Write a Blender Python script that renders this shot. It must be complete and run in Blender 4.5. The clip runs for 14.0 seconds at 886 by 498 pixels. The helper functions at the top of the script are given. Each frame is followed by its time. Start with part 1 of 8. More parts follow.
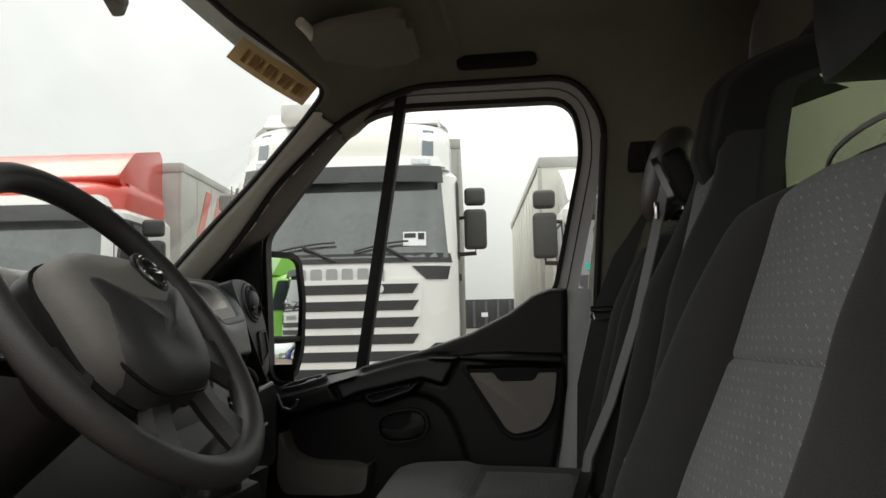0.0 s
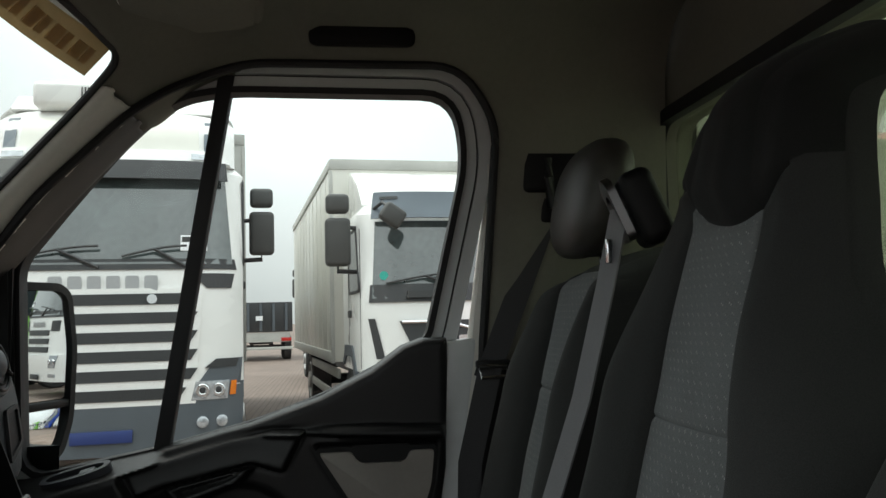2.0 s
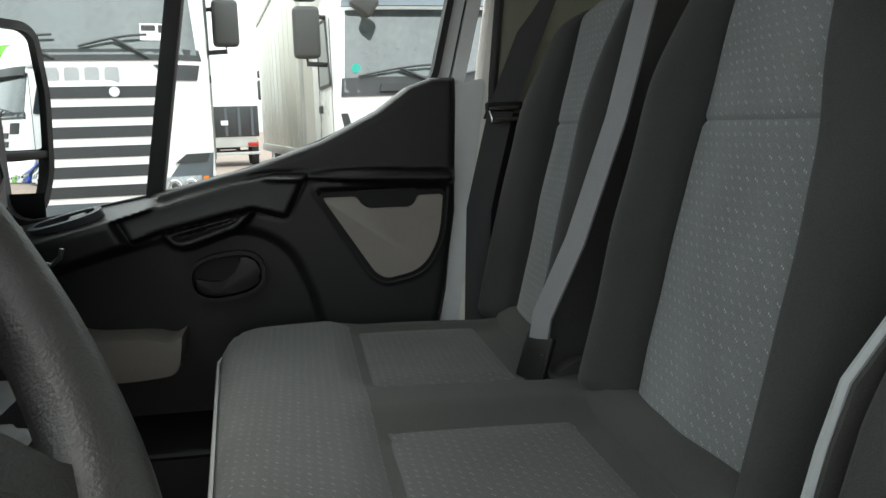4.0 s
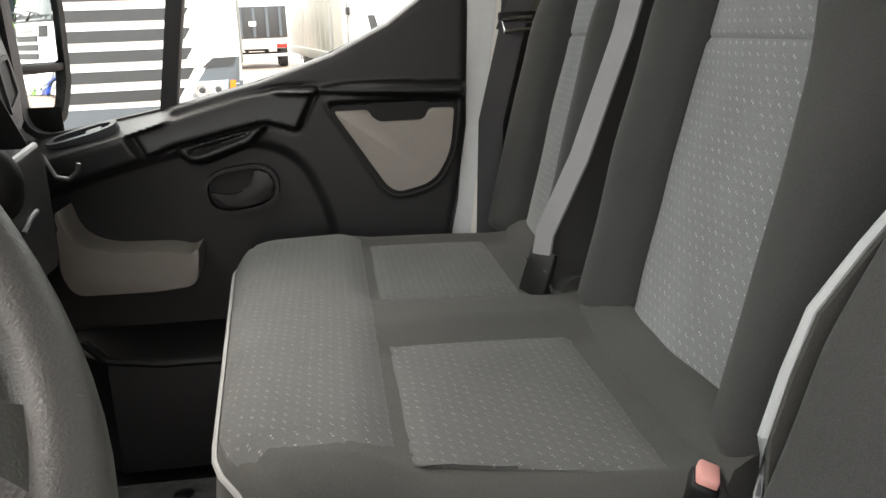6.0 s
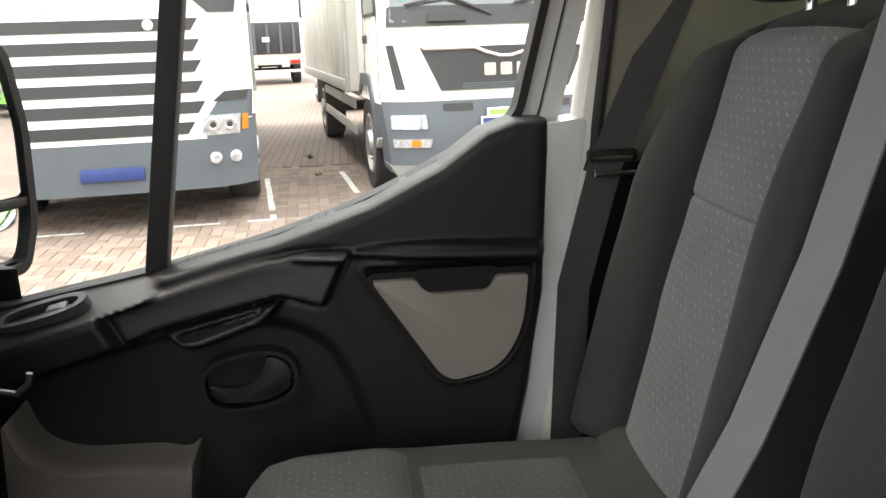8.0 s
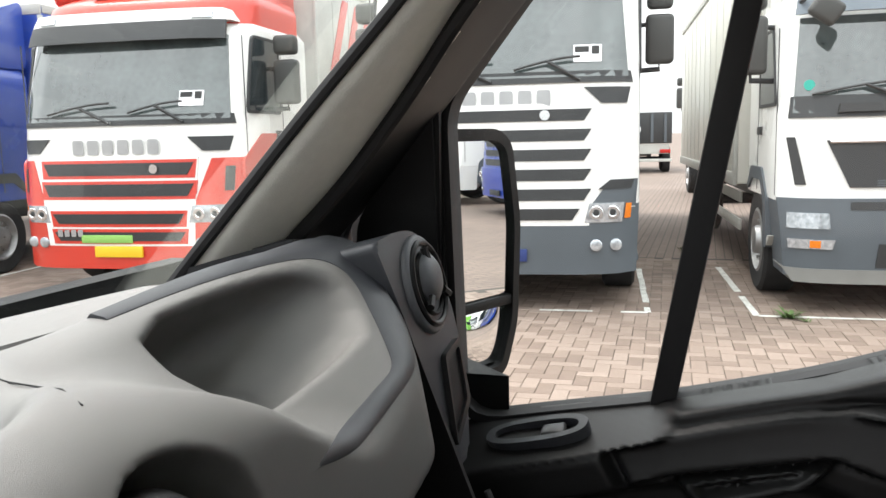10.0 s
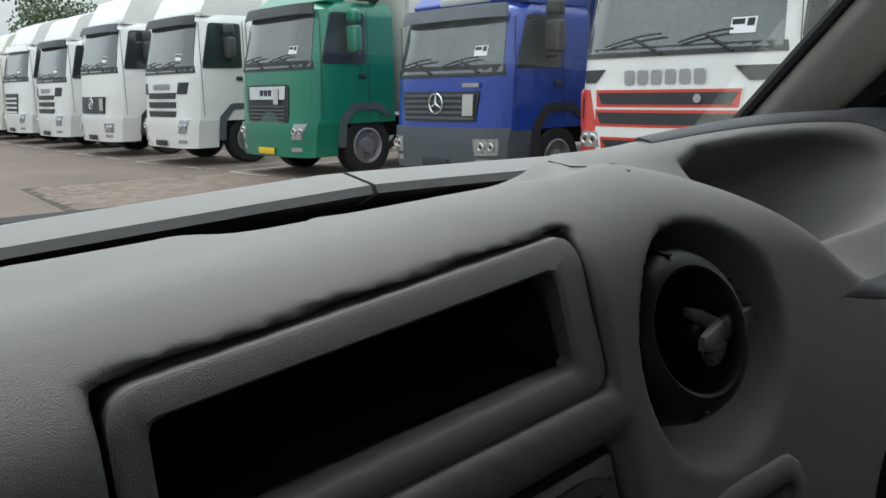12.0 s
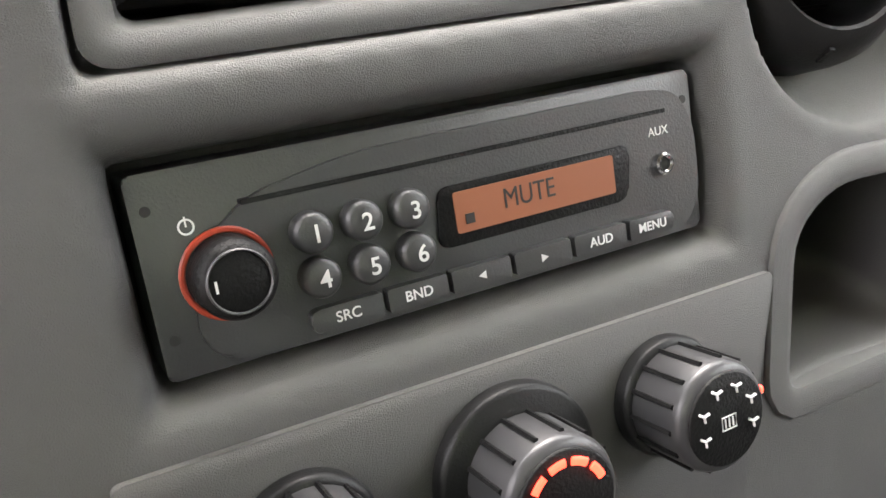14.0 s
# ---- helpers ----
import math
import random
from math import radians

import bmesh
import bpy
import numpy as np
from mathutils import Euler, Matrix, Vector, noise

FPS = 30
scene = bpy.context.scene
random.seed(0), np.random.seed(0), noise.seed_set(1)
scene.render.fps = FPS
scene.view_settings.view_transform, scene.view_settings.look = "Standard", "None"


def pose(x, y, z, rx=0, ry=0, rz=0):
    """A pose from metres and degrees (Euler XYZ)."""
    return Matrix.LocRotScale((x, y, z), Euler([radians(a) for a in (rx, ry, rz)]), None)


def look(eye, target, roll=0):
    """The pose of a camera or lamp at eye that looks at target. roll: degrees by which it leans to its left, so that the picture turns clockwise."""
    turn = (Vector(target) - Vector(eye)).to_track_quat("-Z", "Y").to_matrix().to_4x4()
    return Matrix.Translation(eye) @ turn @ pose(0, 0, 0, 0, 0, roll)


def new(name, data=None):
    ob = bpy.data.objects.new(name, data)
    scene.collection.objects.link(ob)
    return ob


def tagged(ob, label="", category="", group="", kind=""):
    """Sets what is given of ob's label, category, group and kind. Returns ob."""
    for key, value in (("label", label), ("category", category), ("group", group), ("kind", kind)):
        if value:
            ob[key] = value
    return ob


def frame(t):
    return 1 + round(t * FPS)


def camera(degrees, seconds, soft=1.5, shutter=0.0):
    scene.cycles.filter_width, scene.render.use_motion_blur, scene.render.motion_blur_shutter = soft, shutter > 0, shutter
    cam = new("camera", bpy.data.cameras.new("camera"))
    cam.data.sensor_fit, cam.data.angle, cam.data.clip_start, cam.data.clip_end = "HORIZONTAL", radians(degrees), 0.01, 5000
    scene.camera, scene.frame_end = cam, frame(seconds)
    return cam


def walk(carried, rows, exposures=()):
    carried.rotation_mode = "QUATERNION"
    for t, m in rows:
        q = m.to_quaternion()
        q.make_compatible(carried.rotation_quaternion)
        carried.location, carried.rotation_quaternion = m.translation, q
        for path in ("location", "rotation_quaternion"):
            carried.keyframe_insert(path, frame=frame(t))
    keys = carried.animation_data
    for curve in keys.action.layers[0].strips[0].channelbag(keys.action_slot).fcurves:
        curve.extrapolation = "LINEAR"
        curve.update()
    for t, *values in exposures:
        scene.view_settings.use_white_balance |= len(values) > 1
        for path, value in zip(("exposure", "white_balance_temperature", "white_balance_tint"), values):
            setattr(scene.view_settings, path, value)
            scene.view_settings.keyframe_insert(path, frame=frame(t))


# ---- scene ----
import collections
from mathutils.bvhtree import BVHTree

cam = camera(56.7, 14.0)
PATH = [
    (0, (-1.257, -0.653, 1.359), (0.715, -0.379, 1.541), -1.3),
    (0.5, (-1.088, -0.65, 1.372), (0.877, -0.331, 1.555), -1.5),
    (1, (-0.948, -0.642, 1.401), (1.03, -0.405, 1.58), -1.6),
    (1.5, (-0.881, -0.513, 1.48), (1.111, -0.549, 1.655), -1.6),
    (2, (-0.765, -0.454, 1.478), (1.209, -0.726, 1.648), -1.6),
    (2.5, (-0.689, -0.458, 1.449), (1.276, -0.814, 1.561), -1.6),
    (3, (-0.667, -0.435, 1.402), (1.297, -0.807, 1.371), -1.8),
    (3.5, (-0.664, -0.409, 1.378), (1.295, -0.767, 1.195), -1.8),
    (4, (-0.661, -0.39, 1.357), (1.288, -0.723, 1.059), -1.8),
    (4.2, (-0.672, -0.383, 1.362), (1.271, -0.705, 1.013), -1.7),
    (6.5, (-0.678, -0.449, 1.376), (1.235, -0.686, 0.844), -2.3),
    (7, (-0.526, -0.467, 1.396), (1.388, -0.698, 0.863), -2.5),
    (7.2, (-0.439, -0.459, 1.448), (1.478, -0.698, 0.932), -2.2),
    (9.3, (-0.156, -0.18, 1.583), (1.812, -0.195, 1.225), -1.6),
    (9.5, (-0.117, -0.14, 1.576), (1.851, -0.021, 1.243), -1.7),
    (10, (-0.094, -0.175, 1.564), (1.793, 0.432, 1.295), -1.3),
    (10.5, (-0.14, -0.2, 1.583), (1.543, 0.855, 1.345), -1.2),
    (11, (-0.132, -0.177, 1.574), (1.382, 1.102, 1.306), -1.4),
    (11.5, (-0.13, -0.18, 1.528), (1.215, 1.264, 1.2), -1.3),
    (12, (-0.129, -0.196, 1.501), (1.018, 1.395, 1.111), -1.3),
    (12.5, (-0.087, -0.207, 1.478), (0.908, 1.461, 1.0), -1.4),
    (13, (-0.069, -0.215, 1.464), (0.787, 1.494, 0.875), -2.4),
    (13.5, (-0.064, -0.219, 1.445), (0.676, 1.497, 0.732), -2.3),
    (14, (-0.071, -0.23, 1.428), (0.473, 1.502, 0.588), -3.0),
]
EXPOSURES = [
    (0, -0.30, 7000, 13), (1.0, -0.27, 6800, 12), (2.0, -0.25, 6550, 8), (3.0, -0.12, 6500, 5), (3.6, 0.2, 6500, 6), (4.0, 0.75, 6500, 7), (4.2, 1.0, 6700, 11),
    (6.3, 1.85, 7050, 16), (7.2, 1.65, 7050, 16), (9.3, 1.08, 6700, 14), (10.0, 0.68, 6650, 15), (10.5, 0.12, 6700, 16), (11.0, -0.2, 6750, 17), (11.5, -0.3, 6500, 13), (12.0, -0.35, 6250, 11), (12.5, -0.25, 6250, 11),
    (13.0, 0.1, 6250, 9), (13.5, 1.82, 6500, 12), (14.0, 2.85, 6800, 19)]
walk(cam, [(t, look(eye, target, roll)) for t, eye, target, roll in PATH], EXPOSURES)

# ---- world and sun: an overcast summer sky ----
world = bpy.data.worlds.new("world")
scene.world = world
world.use_nodes = True
wn, wl = world.node_tree.nodes, world.node_tree.links
sky = wn.new("ShaderNodeTexSky")
sky.sky_type, sky.sun_disc = "NISHITA", False
sky.sun_elevation, sky.sun_rotation = radians(63), radians(20)
sky.air_density, sky.dust_density, sky.ozone_density = 1.0, 6.0, 0.6
soften = wn.new("ShaderNodeMixRGB")
soften.inputs[0].default_value = 0.88
soften.inputs[2].default_value = (9.0, 9.3, 9.4, 1)
wl.new(sky.outputs[0], soften.inputs[1])
clouds = wn.new("ShaderNodeTexNoise")
clouds.inputs["Scale"].default_value, clouds.inputs["Detail"].default_value = 2.2, 5.0
coords = wn.new("ShaderNodeTexCoord")
wl.new(coords.outputs["Generated"], clouds.inputs["Vector"])
cramp = wn.new("ShaderNodeMapRange")
cramp.inputs["From Min"].default_value, cramp.inputs["From Max"].default_value = 0.3, 0.7
cramp.inputs["To Min"].default_value, cramp.inputs["To Max"].default_value = 0.72, 1.12
wl.new(clouds.outputs[0], cramp.inputs["Value"])
cmul = wn.new("ShaderNodeMixRGB")
cmul.blend_type = "MULTIPLY"
cmul.inputs[0].default_value = 1.0
wl.new(soften.outputs[0], cmul.inputs[1])
wl.new(cramp.outputs[0], cmul.inputs[2])
# an overcast sky is brighter overhead than at the horizon
updown = wn.new("ShaderNodeSeparateXYZ")
wl.new(coords.outputs["Generated"], updown.inputs[0])
height = wn.new("ShaderNodeMapRange")
height.inputs["From Min"].default_value, height.inputs["From Max"].default_value = 0.0, 1.0
height.inputs["To Min"].default_value, height.inputs["To Max"].default_value = 0.78, 2.5
wl.new(updown.outputs["Z"], height.inputs["Value"])
zmul = wn.new("ShaderNodeMixRGB")
zmul.blend_type = "MULTIPLY"
zmul.inputs[0].default_value = 1.0
wl.new(cmul.outputs[0], zmul.inputs[1])
wl.new(height.outputs[0], zmul.inputs[2])
wl.new(zmul.outputs[0], wn["Background"].inputs[0])
wn["Background"].inputs[1].default_value = 0.15

sun = new("sun", bpy.data.lights.new("sun", "SUN"))
sun.data.energy, sun.data.angle, sun.data.color = 1.4, radians(25), (1.0, 0.97, 0.92)
sun.matrix_world = look((5, 14, 30), (0, 0, 0))
# ---- materials ----
def mat(name, color, rough=0.5, metal=0.0, vary=0.12, scale=8.0, bump=0.0, bump_scale=200.0, coat=0.0, coat_rough=0.03, spec=0.5):
    """A painted or moulded surface: colour with two scales of variation, fine relief, gloss."""
    m = bpy.data.materials.new(name)
    m.use_nodes = True
    n, l = m.node_tree.nodes, m.node_tree.links
    b = n["Principled BSDF"]
    b.inputs["Roughness"].default_value, b.inputs["Metallic"].default_value = rough, metal
    b.inputs["Coat Weight"].default_value, b.inputs["Coat Roughness"].default_value = coat, coat_rough
    b.inputs["Specular IOR Level"].default_value = spec
    tc = n.new("ShaderNodeTexCoord")
    big = n.new("ShaderNodeTexNoise")
    big.inputs["Scale"].default_value, big.inputs["Detail"].default_value = scale, 4.0
    l.new(tc.outputs["Object"], big.inputs["Vector"])
    small = n.new("ShaderNodeTexNoise")
    small.inputs["Scale"].default_value, small.inputs["Detail"].default_value = scale * 14, 2.0
    l.new(tc.outputs["Object"], small.inputs["Vector"])
    add = n.new("ShaderNodeMath")
    add.operation = "MULTIPLY_ADD"
    add.inputs[1].default_value = 0.45
    l.new(small.outputs[0], add.inputs[0])
    l.new(big.outputs[0], add.inputs[2])
    ramp = n.new("ShaderNodeMapRange")
    ramp.inputs["From Min"].default_value, ramp.inputs["From Max"].default_value = 0.45, 1.0
    ramp.inputs["To Min"].default_value, ramp.inputs["To Max"].default_value = 1 - vary, 1 + vary * 0.6
    l.new(add.outputs[0], ramp.inputs["Value"])
    mul = n.new("ShaderNodeMixRGB")
    mul.blend_type = "MULTIPLY"
    mul.inputs[0].default_value = 1.0
    mul.inputs[1].default_value = (*color, 1)
    l.new(ramp.outputs[0], mul.inputs[2])
    l.new(mul.outputs[0], b.inputs["Base Color"])
    rr = n.new("ShaderNodeMapRange")
    rr.inputs["To Min"].default_value, rr.inputs["To Max"].default_value = (max(0.02, rough - 0.08), min(1, rough + 0.1)) if rough > 0.03 else (0.0, rough)
    l.new(big.outputs[0], rr.inputs["Value"])
    l.new(rr.outputs[0], b.inputs["Roughness"])
    if bump > 0:
        g = n.new("ShaderNodeTexNoise")
        g.inputs["Scale"].default_value, g.inputs["Detail"].default_value = bump_scale, 3.0
        l.new(tc.outputs["Object"], g.inputs["Vector"])
        bp = n.new("ShaderNodeBump")
        bp.inputs["Strength"].default_value, bp.inputs["Distance"].default_value = bump, 0.002
        l.new(g.outputs[0], bp.inputs["Height"])
        l.new(bp.outputs[0], b.inputs["Normal"])
        if coat_rough > 0.1:
            l.new(bp.outputs[0], b.inputs["Coat Normal"])
    return m


def glass(name, tint=(1, 1, 1), rough=0.0, clear=1.0):
    """A thin pane: it lets the light through and mirrors at a slant."""
    m = bpy.data.materials.new(name)
    m.use_nodes = True
    n, l = m.node_tree.nodes, m.node_tree.links
    n.remove(n["Principled BSDF"])
    t, g = n.new("ShaderNodeBsdfTransparent"), n.new("ShaderNodeBsdfGlossy")
    t.inputs[0].default_value = (*tint, 1)
    g.inputs["Roughness"].default_value = rough
    f = n.new("ShaderNodeFresnel")
    f.inputs["IOR"].default_value = 1.45
    k = n.new("ShaderNodeMath")
    k.operation = "MULTIPLY"
    k.inputs[1].default_value = clear
    l.new(f.outputs[0], k.inputs[0])
    mix = n.new("ShaderNodeMixShader")
    l.new(k.outputs[0], mix.inputs[0])
    l.new(t.outputs[0], mix.inputs[1])
    l.new(g.outputs[0], mix.inputs[2])
    l.new(mix.outputs[0], n["Material Output"].inputs[0])
    return m


def paper(name, color):
    """Thin paper: matt, and light comes through it."""
    m = mat(name, color, 0.8, vary=0.2, scale=14)
    n, l = m.node_tree.nodes, m.node_tree.links
    t, mix = n.new("ShaderNodeBsdfTranslucent"), n.new("ShaderNodeMixShader")
    t.inputs[0].default_value = (*color, 1)
    mix.inputs[0].default_value = 0.60
    l.new(n["Principled BSDF"].outputs[0], mix.inputs[1])
    l.new(t.outputs[0], mix.inputs[2])
    l.new(mix.outputs[0], n["Material Output"].inputs[0])
    return m


def emit(name, color, strength):
    m = bpy.data.materials.new(name)
    m.use_nodes = True
    b = m.node_tree.nodes["Principled BSDF"]
    b.inputs["Base Color"].default_value = (*color, 1)
    b.inputs["Emission Color"].default_value = (*color, 1)
    b.inputs["Emission Strength"].default_value = strength
    return m


# ---- mesh helpers ----
def ease(x, a, b):
    t = min(1.0, max(0.0, (x - a) / (b - a)))
    return t * t * (3 - 2 * t)


def between(x, k):
    for (a, p), (b, q) in zip(k, k[1:]):
        if x <= b:
            return p + (q - p) * max(0.0, (x - a) / (b - a))
    return k[-1][1]


def mesh_of(name, bm, material, smooth=40):
    bmesh.ops.recalc_face_normals(bm, faces=bm.faces)
    me = bpy.data.meshes.new(name)
    bm.to_mesh(me)
    bm.free()
    me.materials.append(material)
    if smooth:
        me.shade_smooth()
        me.set_sharp_from_angle(angle=radians(smooth))
    return me


def part(name, bm, material, parent=None, label="", smooth=40):
    ob = new(name, mesh_of(name, bm, material, smooth))
    if parent is not None:
        ob.parent = parent
    if label:
        ob["label"] = label
    return ob


def thing(name, m, label, category, group="", kind=""):
    e = new(name)
    e.empty_display_size = 0.1
    e.matrix_world = m
    return tagged(e, label, category, group, kind)


def box(lo, hi, bevel=0.0, seg=2, bm=None):
    bm = bm or bmesh.new()
    lo, hi = Vector(lo), Vector(hi)
    r = bmesh.ops.create_cube(bm, size=1)
    vs = r["verts"]
    for v in vs:
        v.co = Vector(((lo[k] + hi[k]) / 2 + v.co[k] * (hi[k] - lo[k]) for k in range(3)))
    if bevel:
        es = {e for v in vs for e in v.link_edges}
        bmesh.ops.bevel(bm, geom=list(es), offset=bevel, segments=seg, affect="EDGES", profile=0.5, clamp_overlap=True)
    return bm


def slab(outline, axis, a, b, bevel=0.0, seg=2, bm=None):
    """A flat outline in the two other axes, drawn out along axis from a to b."""
    bm = bm or bmesh.new()
    o = [k for k in range(3) if k != axis]

    def at(p, w):
        c = [0, 0, 0]
        c[o[0]], c[o[1]], c[axis] = p[0], p[1], w
        return c
    n = len(outline)
    lo = [bm.verts.new(at(p, a)) for p in outline]
    hi = [bm.verts.new(at(p, b)) for p in outline]
    fs = [bm.faces.new(lo), bm.faces.new(hi[::-1])]
    for k in range(n):
        fs.append(bm.faces.new((lo[k], hi[k], hi[(k + 1) % n], lo[(k + 1) % n])))
    if bevel:
        es = list({e for f in fs[:2] for e in f.edges})
        bmesh.ops.bevel(bm, geom=es, offset=bevel, segments=seg, affect="EDGES", profile=0.5, clamp_overlap=True)
    return bm


def rounded(outline, r, seg=5):
    """The outline with its corners rounded; r: one radius or one per corner."""
    out, n = [], len(outline)
    for k in range(n):
        p, a, b = Vector(outline[k]), Vector(outline[k - 1]), Vector(outline[(k + 1) % n])
        rk = r[k] if isinstance(r, (list, tuple)) else r
        if rk <= 0:
            out.append(tuple(p))
            continue
        da, db = (a - p), (b - p)
        d = min(rk, da.length * 0.48, db.length * 0.48)
        s, e = p + da.normalized() * d, p + db.normalized() * d
        for i in range(seg + 1):
            t = i / seg
            out.append(tuple(s * (1 - t) ** 2 + p * 2 * t * (1 - t) + e * t * t))
    return out


def rect(x0, y0, x1, y1, r=0.0, seg=5):
    o = [(x0, y0), (x1, y0), (x1, y1), (x0, y1)]
    return rounded(o, r, seg) if r else o


def ringed(outer, inner, axis, a, b, bm=None):
    """A frame between two outlines with the same number of points, drawn out along axis."""
    bm = bm or bmesh.new()
    o = [k for k in range(3) if k != axis]

    def at(p, w):
        c = [0, 0, 0]
        c[o[0]], c[o[1]], c[axis] = p[0], p[1], w
        return bm.verts.new(c)
    n = len(outer)
    A, B = [at(p, a) for p in outer], [at(p, b) for p in outer]
    C, D = [at(p, a) for p in inner], [at(p, b) for p in inner]
    for k in range(n):
        j = (k + 1) % n
        bm.faces.new((A[k], A[j], B[j], B[k]))
        bm.faces.new((D[k], D[j], C[j], C[k]))
        bm.faces.new((B[k], B[j], D[j], D[k]))
        bm.faces.new((C[k], C[j], A[j], A[k]))
    return bm


def loft(loops, closed=True, caps=True, bm=None):
    """A skin over loops of points, each with the same count."""
    bm = bm or bmesh.new()
    rows = [[bm.verts.new(p) for p in loop] for loop in loops]
    n = len(rows[0])
    for a, b in zip(rows, rows[1:]):
        for k in range(n if closed else n - 1):
            j = (k + 1) % n
            try:
                bm.faces.new((a[k], a[j], b[j], b[k]))
            except ValueError:
                pass
    if caps and closed:
        bm.faces.new(rows[0])
        bm.faces.new(rows[-1][::-1])
    return bm


def rod(points, r, seg=10, bm=None, closed=False, flat=1.0, up=(0, 0, 1)):
    """A tube along points; r: one radius or one per point; flat: its height against its width."""
    bm = bm or bmesh.new()
    pts = [Vector(p) for p in points]
    n, rings = len(pts), []
    for k, p in enumerate(pts):
        a = pts[k - 1] if (k or closed) else p
        b = pts[(k + 1) % n] if (k < n - 1 or closed) else p
        d = (b - a).normalized()
        s = d.cross(Vector(up))
        s = s.normalized() if s.length > 1e-4 else d.orthogonal().normalized()
        u = s.cross(d)
        rk = r[k] if isinstance(r, (list, tuple)) else r
        rings.append([p + rk * (math.cos(q) * s + flat * math.sin(q) * u) for q in [2 * math.pi * i / seg for i in range(seg)]])
    if closed:
        rings.append(rings[0])
        bm = loft(rings, caps=False, bm=bm)
        bmesh.ops.remove_doubles(bm, verts=bm.verts, dist=1e-6)
        return bm
    return loft(rings, bm=bm)


def disc(center, axis, r, h, seg=24, bevel=0.0, bm=None, hole=0.0):
    """A drum (or ring) round axis, from center to center + h along it."""
    bm = bm or bmesh.new()
    c, ax = Vector(center), Vector(axis).normalized()
    s = ax.orthogonal().normalized()
    u = ax.cross(s)

    def circle(rad, w):
        return [c + ax * w + rad * (math.cos(q) * s + math.sin(q) * u) for q in [2 * math.pi * i / seg for i in range(seg)]]
    if hole:
        return loft([circle(hole, 0), circle(r, 0), circle(r, h - bevel), circle(r - bevel, h), circle(hole + bevel, h), circle(hole, h - bevel), circle(hole, 0)], caps=False, bm=bm)
    if bevel:
        return loft([circle(r, 0), circle(r, h - bevel), circle(r - bevel * 0.35, h - bevel * 0.35), circle(r - bevel, h)], bm=bm)
    return loft([circle(r, 0), circle(r, h)], bm=bm)


def turn(bm, m):
    bmesh.ops.transform(bm, matrix=m, verts=bm.verts)
    return bm


def words(name, text, size, m, material, parent=None, depth=0.002, align="CENTER", sx=1.0, bold=0.0):
    """Raised letters, as a mesh, in the plane x-y of m."""
    cu = bpy.data.curves.new(name, "FONT")
    cu.body, cu.size, cu.extrude, cu.align_x, cu.align_y = text, size, depth, align, "CENTER"
    cu.offset = bold * size
    tmp = new(name, cu)
    bpy.context.view_layer.update()
    me = bpy.data.meshes.new_from_object(tmp.evaluated_get(bpy.context.evaluated_depsgraph_get()))
    bpy.data.objects.remove(tmp)
    me.transform(m @ Matrix.Diagonal((sx, 1, 1, 1)))
    me.materials.clear()
    me.materials.append(material)
    ob = new(name, me)
    if parent is not None:
        ob.parent = parent
    return ob
def offset(outline, d):
    """The outline moved outwards by d along its normals (it runs counter-clockwise)."""
    out, n = [], len(outline)
    for k in range(n):
        a, p, b = Vector(outline[k - 1]), Vector(outline[k]), Vector(outline[(k + 1) % n])
        t = (b - a).normalized()
        out.append((p.x + t.y * d, p.y - t.x * d))
    return out


def name_bars(count, width, height, m, material, parent, depth=0.006, slant=0.0):
    """A maker's name as plain upright blocks of its letters' size, in the plane x-y of m."""
    bm = bmesh.new()
    step = width / count
    for k in range(count):
        x0, x1 = -width / 2 + step * (k + 0.14), -width / 2 + step * (k + 0.86)
        o = rounded([(x0, -height / 2), (x1, -height / 2), (x1 + slant, height / 2), (x0 + slant, height / 2)], height * 0.16, 3)
        slab(o, 2, 0, depth, bm=bm)
    return part("name_bar", turn(bm, m), material, parent)


# ---- materials of the yard ----
WHITE = mat("white_paint", (0.80, 0.80, 0.78), 0.28, vary=0.06, scale=1.2, coat=0.4)
CREAM = mat("cream_panel", (0.70, 0.69, 0.63), 0.32, vary=0.10, scale=1.0, coat=0.2)
RED = mat("red_paint", (0.62, 0.045, 0.025), 0.30, vary=0.12, scale=1.2, coat=0.4)
FIRE = mat("fire_red_paint", (0.72, 0.05, 0.015), 0.30, vary=0.12, scale=1.2, coat=0.4)
BLUE = mat("blue_paint", (0.010, 0.050, 0.34), 0.28, vary=0.15, scale=1.2, coat=0.4)
GREEN = mat("green_paint", (0.012, 0.20, 0.12), 0.30, vary=0.15, scale=1.2, coat=0.4)
LIME = mat("lime_paint", (0.20, 0.50, 0.08), 0.32, vary=0.1, scale=1.2, coat=0.3)
BUMPER = mat("grey_plastic", (0.085, 0.10, 0.115), 0.55, vary=0.15, scale=3, bump=0.1)
VISOR = mat("blue_grey_plastic", (0.14, 0.17, 0.20), 0.45, vary=0.15, scale=3)
DARK = mat("dark_plastic", (0.028, 0.03, 0.032), 0.5, vary=0.2, scale=4, bump=0.1)
MIRRORCASE = mat("mirror_housing", (0.05, 0.052, 0.05), 0.55, vary=0.2, scale=5)
TYRE = mat("tyre_rubber", (0.02, 0.02, 0.021), 0.85, vary=0.3, scale=9, bump=0.3, bump_scale=60)
RIM = mat("steel_rim", (0.42, 0.42, 0.42), 0.4, 0.7, vary=0.3, scale=6)
CHASSIS = mat("chassis_black", (0.018, 0.018, 0.02), 0.7, vary=0.3, scale=5)
CHROME = mat("chrome", (0.75, 0.76, 0.78), 0.12, 1.0, vary=0.05)
